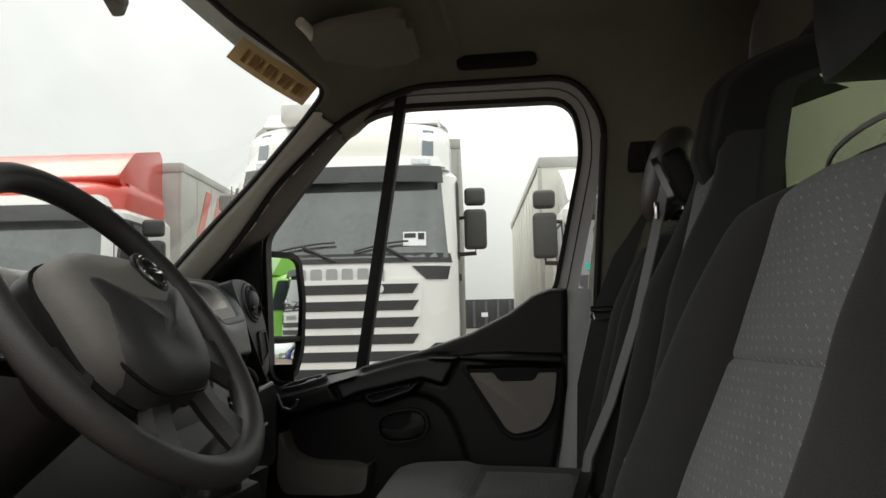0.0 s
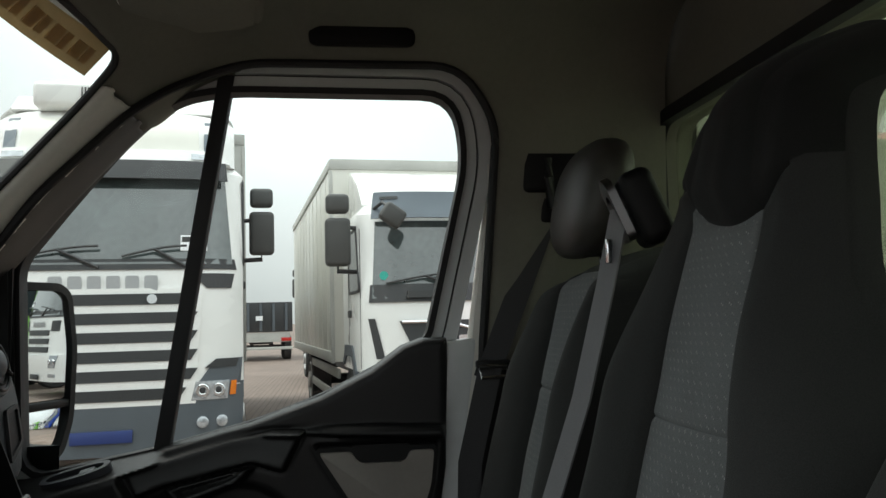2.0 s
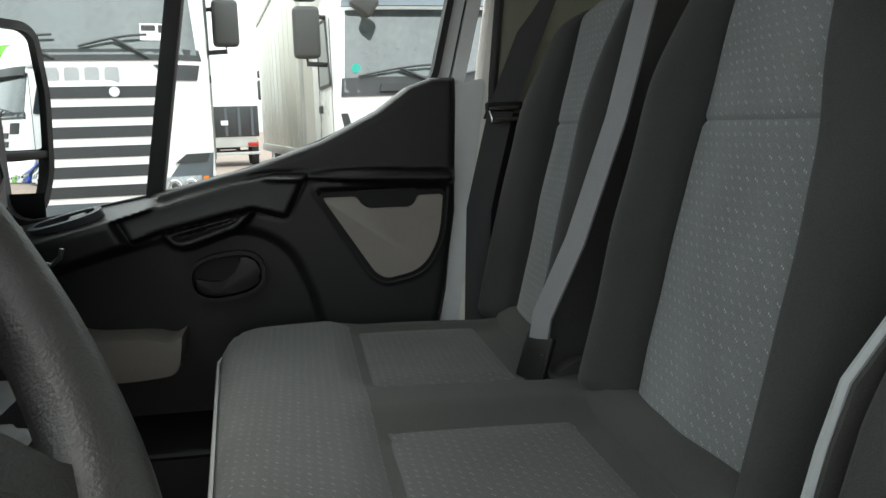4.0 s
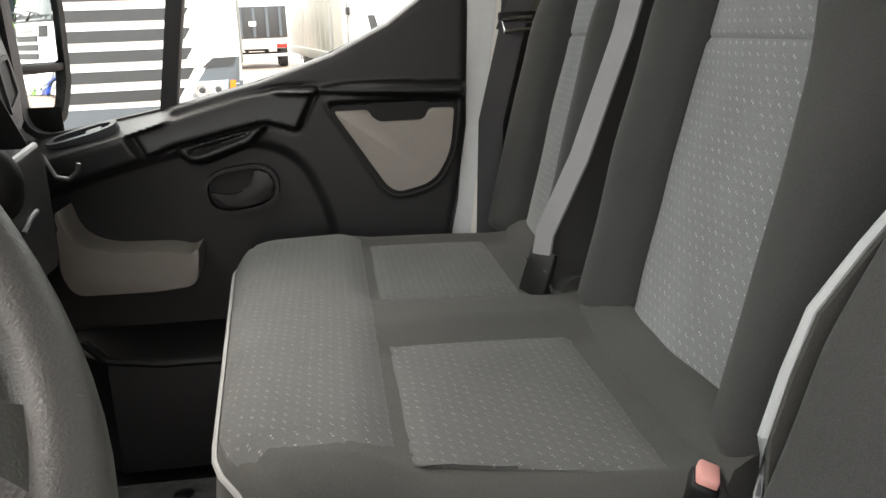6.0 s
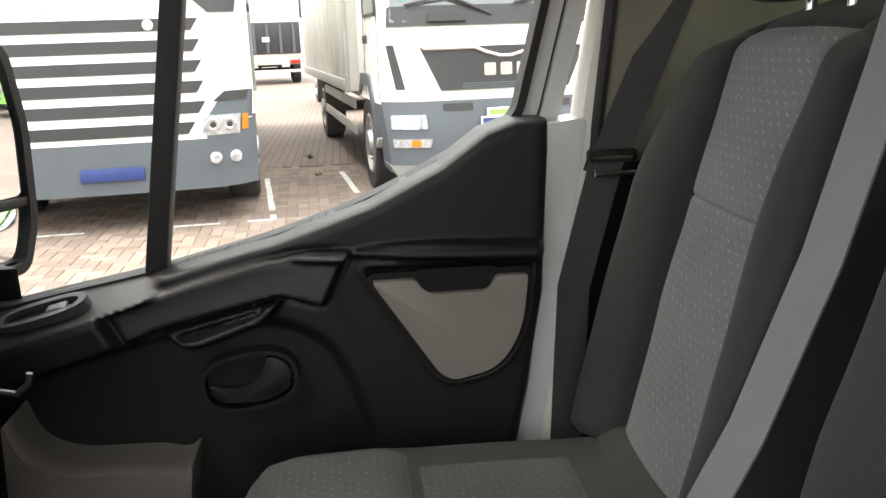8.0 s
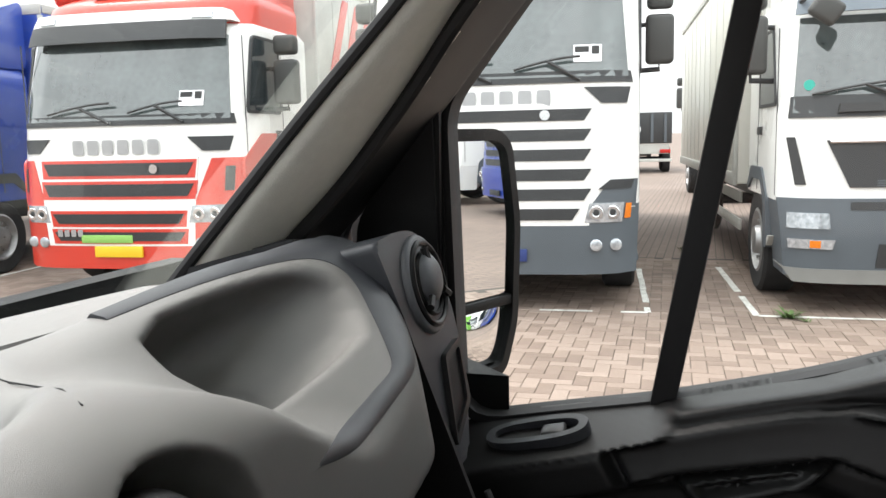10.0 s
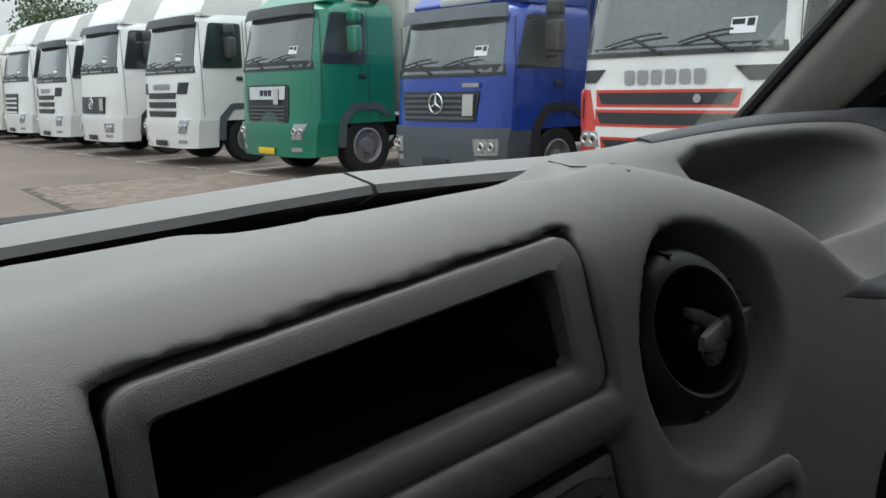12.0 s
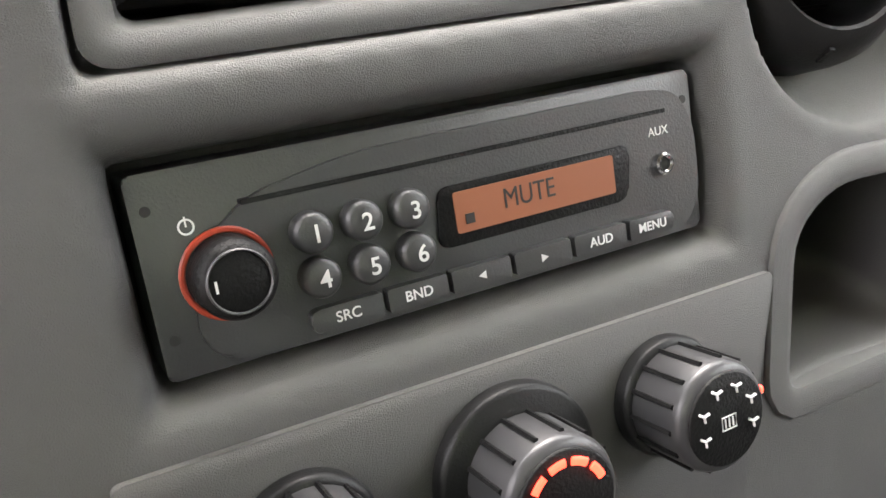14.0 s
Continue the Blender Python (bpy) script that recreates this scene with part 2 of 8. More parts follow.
LETTER = mat("brushed_letter", (0.42, 0.43, 0.44), 0.3, 0.6, vary=0.08)
LAMP = mat("lamp_lens", (0.46, 0.49, 0.52), 0.10, 0.45, vary=0.5, scale=26, coat=1.0)
AMBER = mat("amber_lens", (0.75, 0.20, 0.015), 0.2, vary=0.15, scale=30)
REDLENS = mat("red_lens", (0.5, 0.02, 0.015), 0.2, vary=0.2, scale=30)
NOTE = mat("paper_note", (0.85, 0.86, 0.88), 0.6, vary=0.03)
PLATE = mat("yellow_plate", (0.80, 0.52, 0.02), 0.4, vary=0.06)
PLATEBLUE = mat("blue_plate", (0.02, 0.04, 0.16), 0.4, vary=0.06)
PLATEGREEN = mat("green_plate", (0.25, 0.50, 0.12), 0.4, vary=0.06)
YELLOW = mat("yellow_paint", (0.80, 0.55, 0.03), 0.4, vary=0.1)
INK = mat("black_ink", (0.02, 0.02, 0.02), 0.6, vary=0.05)
WHITELINE = mat("road_paint", (0.62, 0.62, 0.58), 0.8, vary=0.35, scale=9, bump=0.3, bump_scale=80)
SCREEN = mat("windscreen_glass", (0.060, 0.076, 0.076), 0.03, vary=0.55, scale=1.3, coat=1.0, spec=0.9)
SIDEGLASS = mat("side_glass", (0.03, 0.04, 0.045), 0.05, vary=0.3, scale=2, spec=0.8)
STEELBOX = mat("weathered_box", (0.50, 0.50, 0.47), 0.5, vary=0.22, scale=1.5)
TEAL = mat("teal_sticker", (0.03, 0.42, 0.34), 0.5, vary=0.05)


# ---- trucks: x across, y back into the row, z up, from the ground under the front's middle ----
def front(sp, x, z):
    p = sp["prof"]
    y = p[-1][1]
    for (z0, y0), (z1, y1) in zip(p, p[1:]):
        if z <= z1:
            y = y0 + (y1 - y0) * max(0.0, (z - z0) / (z1 - z0))
            break
    u = min(1.0, abs(x) / (sp["w"] / 2))
    return y + 0.05 * u * u + sp.get("round", 0.26) * u ** 7


def plate(sp, z0, z1, xb, xt, proud=0.01, thick=0.03, nx=10, nz=3, bm=None, mid=None):
    """A panel on the curved front between z0 and z1; xb, xt: its ends below and above."""
    bm = bm or bmesh.new()
    out, inn = [], []
    for j in range(nz + 1):
        t = j / nz
        z = z0 + (z1 - z0) * t
        a, b = xb[0] + (xt[0] - xb[0]) * t, xb[1] + (xt[1] - xb[1]) * t
        ro, ri = [], []
        for i in range(nx + 1):
            x = a + (b - a) * i / nx
            y = front(sp, x, z)
            ro.append(bm.verts.new((x, y - proud, z)))
            ri.append(bm.verts.new((x, y - proud + thick, z)))
        out.append(ro)
        inn.append(ri)
    for j in range(nz):
        for i in range(nx):
            bm.faces.new((out[j][i], out[j][i + 1], out[j + 1][i + 1], out[j + 1][i]))
            bm.faces.new((inn[j][i + 1], inn[j][i], inn[j + 1][i], inn[j + 1][i + 1]))
    for j in range(nz):
        for i in (0, nx):
            bm.faces.new((out[j][i], out[j + 1][i], inn[j + 1][i], inn[j][i]))
    for i in range(nx):
        for j in (0, nz):
            bm.faces.new((out[j][i], inn[j][i], inn[j][i + 1], out[j][i + 1]))
    return bm


def cab_shell(sp, z0, z1, back, grow=0.0, rows=14):
    hw = sp["w"] / 2 + grow
    loops = []
    zs = [z0 + (z1 - z0) * k / rows for k in range(rows + 1)]
    for z in zs:
        top = max(0.0, (z - (z1 - 0.16)) / 0.16)
        k = 1 - 0.10 * top * top
        loop = [(hw * k, back, z), (hw * k, back * 0.5, z)]
        for i in range(21):
            x = math.sin(math.pi / 2 * (1 - i / 10)) * hw * k
            loop.append((x, front(sp, x / k * 0.998, z) - grow + 0.18 * top * top, z))
        loop += [(-hw * k, back * 0.5, z), (-hw * k, back, z)]
        loops.append(loop)
    return loft(loops)


def wheel(parent, x, y, r=0.50, w=0.30, side=1):
    bm = loft([[(x + side * dx, y + rr * math.cos(q), r + rr * math.sin(q)) for q in [2 * math.pi * i / 28 for i in range(28)]]
               for dx, rr in ((-w, r * 0.9), (-w + 0.03, r), (-0.03, r), (0, r * 0.93), (-0.012, r * 0.62))], caps=False)
    t = part("wheel", bm, TYRE, parent)
    bm = loft([[(x + side * dx, y + rr * math.cos(q), r + rr * math.sin(q)) for q in [2 * math.pi * i / 28 for i in range(28)]]
               for dx, rr in ((-0.012, r * 0.63), (0.0, r * 0.58), (-0.07, r * 0.5), (-0.06, r * 0.30), (0.02, r * 0.26), (0.03, r * 0.12), (0.03, 0.01))], caps=False)
    for k in range(10):
        q = 2 * math.pi * k / 10
        disc((x - side * 0.06, y + r * 0.38 * math.cos(q), r + r * 0.38 * math.sin(q)), (side, 0, 0), 0.018, 0.04, 6, bm=bm)
    part("rim", bm, RIM, t)


def mirrors(sp, parent, z, big=0.42, case=None, arm_z=None):
    case = case or MIRRORCASE
    for s in (-1, 1):
        x = s * (sp["w"] / 2 + 0.20)
        y = sp["prof"][-1][1] + 0.10
        m = part("side_mirror", box((x - 0.13, y - 0.06, z - big / 2), (x + 0.13, y + 0.10, z + big / 2), 0.045, 3), case, parent)
        part("wide_mirror", box((x - 0.12, y - 0.06, z + big / 2 + 0.05), (x + 0.12, y + 0.10, z + big / 2 + 0.25), 0.045, 3), case, m)
        part("mirror_arm", rod([(s * (sp["w"] / 2 - 0.12), y + 0.12, z + big * 0.30), (x - s * 0.05, y + 0.03, z + big * 0.32)], 0.022), DARK, m)
        part("mirror_arm", rod([(s * (sp["w"] / 2 - 0.12), y + 0.12, z - big * 0.62), (x, y + 0.03, z - big * 0.60), (x, y + 0.03, z - big * 0.4)], 0.025), DARK, m)


def lamp_eyes(sp, parent, xs, z, r, proud=0.034):
    """Bright reflector bowls behind a lamp's glass."""
    for x in xs:
        y = front(sp, x, z) - proud
        part("reflector", disc((x, y + 0.02, z), (0, -1, 0), r, 0.022, 18, 0.006, hole=r * 0.45), CHROME, parent)
        part("bulb_shield", disc((x, y + 0.02, z), (0, -1, 0), r * 0.45, 0.016, 12, 0.004), DARK, parent)


def note(sp, parent, x, z, w=0.21, h=0.13):
    n = part("paper_notice", plate(sp, z - h / 2, z + h / 2, (x - w / 2, x + w / 2), (x - w / 2, x + w / 2), 0.022, 0.004, 3, 2), NOTE, parent, "white paper notice behind the windscreen")
    bm = plate(sp, z + 0.01, z + h * 0.40, (x - w * 0.45, x + w * 0.05), (x - w * 0.45, x + w * 0.05), 0.025, 0.002, 2, 1)
    plate(sp, z - h * 0.05, z + h * 0.42, (x + w * 0.15, x + w * 0.42), (x + w * 0.15, x + w * 0.42), 0.025, 0.002, 2, 1, bm=bm)
    part("print", bm, INK, n)


def wipers(sp, parent, z, spans):
    for x0, x1 in spans:
        bm = bmesh.new()
        pts = [(x0 + (x1 - x0) * t, front(sp, x0 + (x1 - x0) * t, z) - 0.035, z + 0.05 + 0.10 * math.sin(t * 1.5)) for t in [k / 6 for k in range(7)]]
        rod(pts, 0.012, 6, bm=bm)
        rod([(x1, pts[-1][1], z - 0.05), pts[3]], 0.016, 6, bm=bm)
        part("wiper", bm, DARK, parent)


def cargo_box(parent, w, y0, y1, z0, z1, paint=CREAM, ribs=False):
    b = part("cargo_box", box((-w / 2, y0, z0), (w / 2, y1, z1), 0.02), paint, parent)
    bm = box((-w / 2 - 0.012, y0 - 0.012, z1 - 0.12), (w / 2 + 0.012, y0 + 0.03, z1 + 0.012), 0.008)
    for s in (-1, 1):
        box((s * w / 2 - 0.03, y0 - 0.012, z0 - 0.012), (s * w / 2 + 0.015, y0 + 0.05, z1 - 0.13), 0.008, bm=bm)
        box((s * w / 2 - 0.02, y0 + 0.05, z0 - 0.012), (s * w / 2 + 0.015, y1, z0 + 0.12), 0.006, bm=bm)
        box((s * w / 2 - 0.02, y0 + 0.05, z1 - 0.1), (s * w / 2 + 0.012, y1, z1 + 0.01), 0.006, bm=bm)
    part("edge_trim", bm, STEELBOX, b)
    n = int((y1 - y0) / 0.6)
    me = mesh_of("panel_rib", box((-0.006, -0.012, z0 + 0.13), (0.006, 0.012, z1 - 0.12)), paint)
    for s in (-1, 1):
        for k in range(1, n):
            o = new("panel_rib", me)
            o.parent, o.location = b, (s * w / 2, y0 + (y1 - y0) * k / n, 0)


def undercarriage(parent, w, y0, y1, axles, r=0.5, guard=True):
    bm = box((-0.45, y0 + 0.4, 0.6), (-0.33, y1, 0.9))
    box((0.33, y0 + 0.4, 0.6), (0.45, y1, 0.9), bm=bm)
    for k in range(int((y1 - y0) / 1.2)):
        box((-0.4, y0 + 0.8 + 1.2 * k, 0.65), (0.4, y0 + 0.95 + 1.2 * k, 0.85), bm=bm)
    part("chassis", bm, CHASSIS, parent)
    for y in axles:
        part("axle", rod([(-w / 2 + 0.2, y, r), (w / 2 - 0.2, y, r)], 0.09), CHASSIS, parent)
        for s in (-1, 1):
            wheel(parent, s * w / 2, y, r, 0.32, s)
    if guard:
        for s in (-1, 1):
            for z in (0.55, 0.85):
                part("side_guard", box((s * w / 2 - 0.03, axles[0] + 0.9, z - 0.06), (s * w / 2, axles[1] - 0.8, z + 0.06), 0.01), STEELBOX, parent)


def side_door(sp, parent, z0, z1, y0, y1, zlow, paint):
    """Side glass, the door's shut line, handle and steps on both sides."""
    for s in (-1, 1):
        x = s * sp["w"] / 2
        g = part("side_window", slab(rounded([(y0 + 0.10, z0), (y1, z0), (y1, z1), (y0 + 0.28, z1)], 0.06), 0, x - s * 0.02, x + s * 0.012), SIDEGLASS, parent)
        part("window_seal", ringed(rounded([(y0 + 0.06, z0 - 0.03), (y1 + 0.03, z0 - 0.03), (y1 + 0.03, z1 + 0.03), (y0 + 0.26, z1 + 0.03)], 0.07),
                                   rounded([(y0 + 0.10, z0), (y1, z0), (y1, z1), (y0 + 0.28, z1)], 0.06), 0, x - s * 0.01, x + s * 0.016), DARK, g)
        for ya, za, zb in ((y0 + 0.05, zlow, z1), (y1 + 0.09, zlow, z1 + 0.08)):
            part("door_gap", box((x - 0.004, ya - 0.006, za), (x + 0.004, ya + 0.006, zb)), DARK, parent)
        part("door_handle", box((x - 0.03, y1 - 0.12, z0 - 0.28), (x + 0.03, y1 + 0.02, z0 - 0.20), 0.012), DARK, parent)


def truck_base(label, m, sp, paint, z0, z1, back):
    t = thing("truck", m, label, "truck", "trucks parked in a row")
    part("cab", cab_shell(sp, z0, z1, back), paint, t)
    return t


ROW = radians(6.2)


def bay(y, dx=0.0):
    """The pose of a truck whose front's middle stands at y along the row."""
    k = [(-12, 8.1), (-1.9, 7.40), (1.69, 6.95), (5.35, 6.62), (9.15, 6.55), (13.1, 5.95), (17.0, 5.40), (20.8, 4.95), (24.6, 4.60), (60, 2.0)]
    for (a, xa), (b, xb) in zip(k, k[1:]):
        if y <= b:
            break
    return Matrix.Translation((xa + (xb - xa) * (y - a) / (b - a) + dx, y, 0)) @ Matrix.Rotation(ROW - math.pi / 2, 4, "Z")


def slatted_truck(label, y, paint, lower, trim, tall, grille_red=None, roof=None, letters=True, box_spec=None, dx=0.0, numberplate=PLATE):
    """A cab-over with a slatted grille; tall: its windscreen sits higher, over six slots instead of four."""
    w = 2.46
    zg = 2.00 if tall else 1.66
    zs, zt = (2.06, 2.93) if tall else (1.80, 2.62)
    sp = {"w": w, "prof": [(0.3, 0.02), (0.9, 0.0), (zg - 0.2, 0.05), (zs, 0.09), (zt, 0.34), (zt + 0.25, 0.46), (zt + 0.9, 0.9)]}
    t = truck_base(label, bay(y, dx), sp, paint, 0.92, zt + 0.22, 2.1)
    part("bumper", plate(sp, 0.34, 0.95, (-w / 2 + 0.02, w / 2 - 0.02), (-w / 2, w / 2), 0.015, 0.5, 16, 4), lower, t)
    scr = part("windscreen", plate(sp, zs, zt, (-w / 2 + 0.10, w / 2 - 0.10), (-w / 2 + 0.17, w / 2 - 0.17), 0.014, 0.03, 18, 6), SCREEN, t)
    part("screen_seal", plate(sp, zs - 0.05, zs + 0.05, (-w / 2 + 0.06, w / 2 - 0.06), (-w / 2 + 0.08, w / 2 - 0.08), 0.016, 0.03, 18, 1), DARK, scr)
    wipers(sp, scr, zs + 0.02, ((-0.75, -0.05), (0.15, 0.72)))
    note(sp, scr, 0.78, zs + 0.20, 0.24, 0.15)
    # sun visor over the screen
    part("sun_visor", plate(sp, zt - 0.05, zt + 0.14, (-w / 2 + 0.14, w / 2 - 0.14), (-w / 2 + 0.16, w / 2 - 0.16), 0.14, 0.03, 16, 2), DARK, t)
    part("visor_roof", plate(sp, zt + 0.14, zt + 0.26, (-w / 2 + 0.12, w / 2 - 0.12), (-w / 2 + 0.2, w / 2 - 0.2), 0.12, 0.2, 16, 2), paint, t)
    for s in (-1, 1):
        part("visor_lamp", plate(sp, zt + 0.16, zt + 0.22, (s * 0.85 - 0.1, s * 0.85 + 0.1), (s * 0.85 - 0.1, s * 0.85 + 0.1), 0.135, 0.02, 4, 1), LAMP, t)
        part("corner_intake", plate(sp, zg - 0.17, zg - 0.03, (s * 1.0 - 0.10, s * 1.0 + 0.12), (s * 0.95 - 0.20, s * 0.95 + 0.20), 0.012, 0.03, 6, 2), DARK, t)
        ends = ((0.80, 1.20), (0.98, 1.22)) if s > 0 else ((-1.20, -0.80), (-1.22, -0.98))
        part("corner_panel", plate(sp, 0.93, 1.17 if tall else 1.42, ends[0], ends[1], 0.012, 0.03, 8, 3), lower, t, "corner panel in the bumper's colour")
        if tall:
            wing = ((0.88, 1.16), (0.98, 1.19)) if s > 0 else ((-1.16, -0.88), (-1.19, -0.98))
            part("corner_flap", plate(sp, 1.09, 1.17, wing[0], wing[1], 0.022, 0.02, 6, 1), DARK, t)
        lens = ((0.76, 1.08), (0.80, 1.10)) if s > 0 else ((-1.08, -0.76), (-1.10, -0.80))
        hl = part("headlamp", plate(sp, 0.80, 0.97, lens[0], lens[1], 0.020, 0.05, 8, 3), LAMP, t)
        lamp_eyes(sp, hl, (s * 0.86, s * 1.0), 0.885, 0.062)
        sig = ((1.10, 1.155), (1.115, 1.165)) if s > 0 else ((-1.155, -1.10), (-1.165, -1.115))
        part("turn_signal", plate(sp, 0.83, 0.96, sig[0], sig[1], 0.018, 0.04, 3, 2), AMBER, t)
        for x in (0.86, 1.03):
            part("fog_lamp", disc((s * x, front(sp, x, 0.62) + 0.01, 0.60), (0, -1, 0), 0.055, 0.05, 16, 0.01), LAMP, t)
    if tall:
        slots = [(1.685 - 0.172 * k, 1.785 - 0.172 * k) for k in range(6)]
    else:
        slots = [(1.265, 1.385), (1.06, 1.18), (0.79, 0.89), (0.62, 0.71)]
    part("grille_panel", plate(sp, slots[-1][0] - 0.05, slots[0][1] + 0.05, (-0.80, 0.80), (-0.86, 0.86), 0.018, 0.03, 14, 6), trim or paint, t)
    for z0, z1 in slots:
        hb = 0.70 if z0 < 0.95 else 0.80
        if grille_red:
            part("slot_edge", plate(sp, z0 - 0.03, z1 + 0.03, (-hb - 0.03, hb + 0.03), (-hb - 0.05, hb + 0.05), 0.022, 0.03, 12, 1), grille_red, t)
        part("grille_slot", plate(sp, z0, z1, (-hb + 0.045, hb - 0.045), (-hb - 0.02, hb + 0.02), 0.027, 0.03, 12, 1), DARK, t)
    zb = (slots[0][0] + slots[0][1]) / 2
    disc((0.42, front(sp, 0.42, zb) - 0.03, zb), (0, -1, 0), 0.045, 0.02, 12, bm=(bb := bmesh.new()))
    part("badge", bb, CHROME, t)
    if letters:
        lm = Matrix.Translation((0, front(sp, 0.3, zg - 0.11) - 0.018, zg - 0.12)) @ Matrix.Rotation(math.pi / 2, 4, "X")
        name_bars(6, 0.98, 0.145, lm, LETTER, t)
    part("number_plate", box((-0.26, -0.03, 0.46), (0.26, -0.005, 0.57), 0.004), numberplate, t)
    mirrors(sp, t, zs + 0.38, 0.46)
    side_door(sp, t, zs + 0.08, zt - 0.02, 0.35, 1.25, 1.0, paint)
    for s in (-1, 1):
        x = s * w / 2
        part("wheel_arch", slab([(0.85, 0.95), (0.95, 1.15), (1.2, 1.25), (1.75, 1.25), (2.0, 1.15), (2.1, 0.95)], 0, x - s * 0.12, x + s * 0.006), DARK, t)
        for k, z in enumerate((0.42, 0.78)):
            part("step", box((x - s * 0.25 if s > 0 else x, 0.35, z), (x if s > 0 else x + 0.25, 0.82, z + 0.06), 0.01), BUMPER, t)
    return t, sp, zt


def van_body_wheels(t, length=6.4):
    undercarriage(t, 2.44, 0.6, length, (1.42, length - 1.6))


def truck_white():
    t, sp, zt = slatted_truck("white high-roofed cab-over truck with slatted grille on brick paving", 1.58, WHITE, BUMPER, WHITE, True, numberplate=PLATEBLUE)
    # high roof with a cream front panel, side fins and a cooling unit
    hw = 1.12
    sp2 = {"w": 2.30, "prof": [(3.0, 0.34), (3.45, 0.52), (3.75, 0.9)], "round": 0.3}
    part("high_roof", cab_shell(sp2, zt + 0.15, zt + 0.80, 2.1, 0, 8), WHITE, t)
    part("roof_panel", plate(sp2, zt + 0.26, zt + 0.62, (-0.82, 0.82), (-0.80, 0.80), 0.02, 0.03), CREAM, t, "cream roof panel")
    for s in (-1, 1):
        part("roof_window", plate(sp2, zt + 0.26, zt + 0.62, (s * 0.92 - 0.06, s * 0.92 + 0.06), (s * 0.92 - 0.06, s * 0.92 + 0.06), 0.012, 0.02, 4, 2), VISOR, t)
    part("roof_deflector", slab(rounded([(0.95, zt + 0.76), (1.3, zt + 1.0), (2.15, zt + 1.06), (2.15, zt + 0.76)], 0.08), 0, -1.02, 1.02, 0.05, 3), WHITE, t)
    part("roof_cooler", box((-0.75, 0.62, zt + 0.72), (-0.05, 1.1, zt + 0.98), 0.06, 3), WHITE, t)
    bm = bmesh.new()
    for k in range(9):
        box((-0.30 + 0.03 * k, 0.612, zt + 0.80), (-0.288 + 0.03 * k, 0.63, zt + 0.92), bm=bm)
    part("cooler_vent", bm, INK, t)
    cargo_box(t, 2.52, 2.35, 9.6, 1.05, 3.80, STEELBOX)
    undercarriage(t, 2.44, 0.6, 9.4, (1.45, 6.9))


def truck_red():
    t, sp, zt = slatted_truck("red and white cab-over truck with slatted grille and red roof", 5.35, WHITE, RED, WHITE, False, grille_red=RED)
    lm = Matrix.Translation((-0.52, front(sp, 0.5, 0.86) - 0.034, 0.70)) @ Matrix.Rotation(math.pi / 2, 4, "X")
    name_bars(4, 0.30, 0.07, lm, LETTER, t, 0.004)
    sp2 = {"w": 2.36, "prof": [(2.6, 0.36), (3.0, 0.55), (3.45, 1.05)], "round": 0.3}
    part("roof_shell", cab_shell(sp2, zt + 0.12, zt + 0.52, 2.0, 0, 8), RED, t)
    part("roof_deflector", slab(rounded([(0.75, zt + 0.50), (1.25, zt + 0.90), (2.15, zt + 1.10), (2.15, zt + 0.30), (1.2, zt + 0.3)], 0.1), 0, -1.10, 1.10, 0.10, 4), RED, t)
    part("roof_cooler", box((-0.55, 0.62, zt + 0.46), (0.25, 1.0, zt + 0.60), 0.04, 3), WHITE, t, "white roof cooling unit")
    cm = Matrix.Translation((-0.1, 0.617, zt + 0.53)) @ Matrix.Rotation(math.pi / 2, 4, "X")
    part("cooler_print", turn(box((-0.12, -0.025, 0), (0.12, 0.025, 0.002)), cm), PLATEBLUE, t)
    for s in (-1, 1):
        x = s * 1.232
        part("red_flash", slab(rounded([(0.30, 0.95), (0.30, 1.40), (0.75, 1.65), (1.15, 1.65), (0.85, 1.3), (0.80, 0.95)], 0.05), 0, x - s * 0.02, x + s * 0.008), RED, t, "red paint flash")
        part("front_slot", plate(sp, 1.10, 1.34, (s * 1.12 - 0.035, s * 1.12 + 0.035), (s * 1.13 - 0.035, s * 1.13 + 0.035), 0.020, 0.02, 3, 2), DARK, t)
    part("dealer_plate", box((-0.40, -0.028, 0.60), (0.16, -0.01, 0.68), 0.004), PLATEGREEN, t, "green and white dealer strip")
    cargo_box(t, 2.50, 2.45, 9.0, 1.05, 3.62, STEELBOX)
    b = bmesh.new()
    for k in range(3):
        slab([(2.9 + 0.55 * k, 2.4), (3.15 + 0.55 * k, 2.4), (3.75 + 0.55 * k, 3.4), (3.5 + 0.55 * k, 3.4)], 0, 1.256, 1.262, bm=b)
    part("red_stripe", b, RED, t, "slanting red stripes")
    van_body_wheels(t, 8.8)


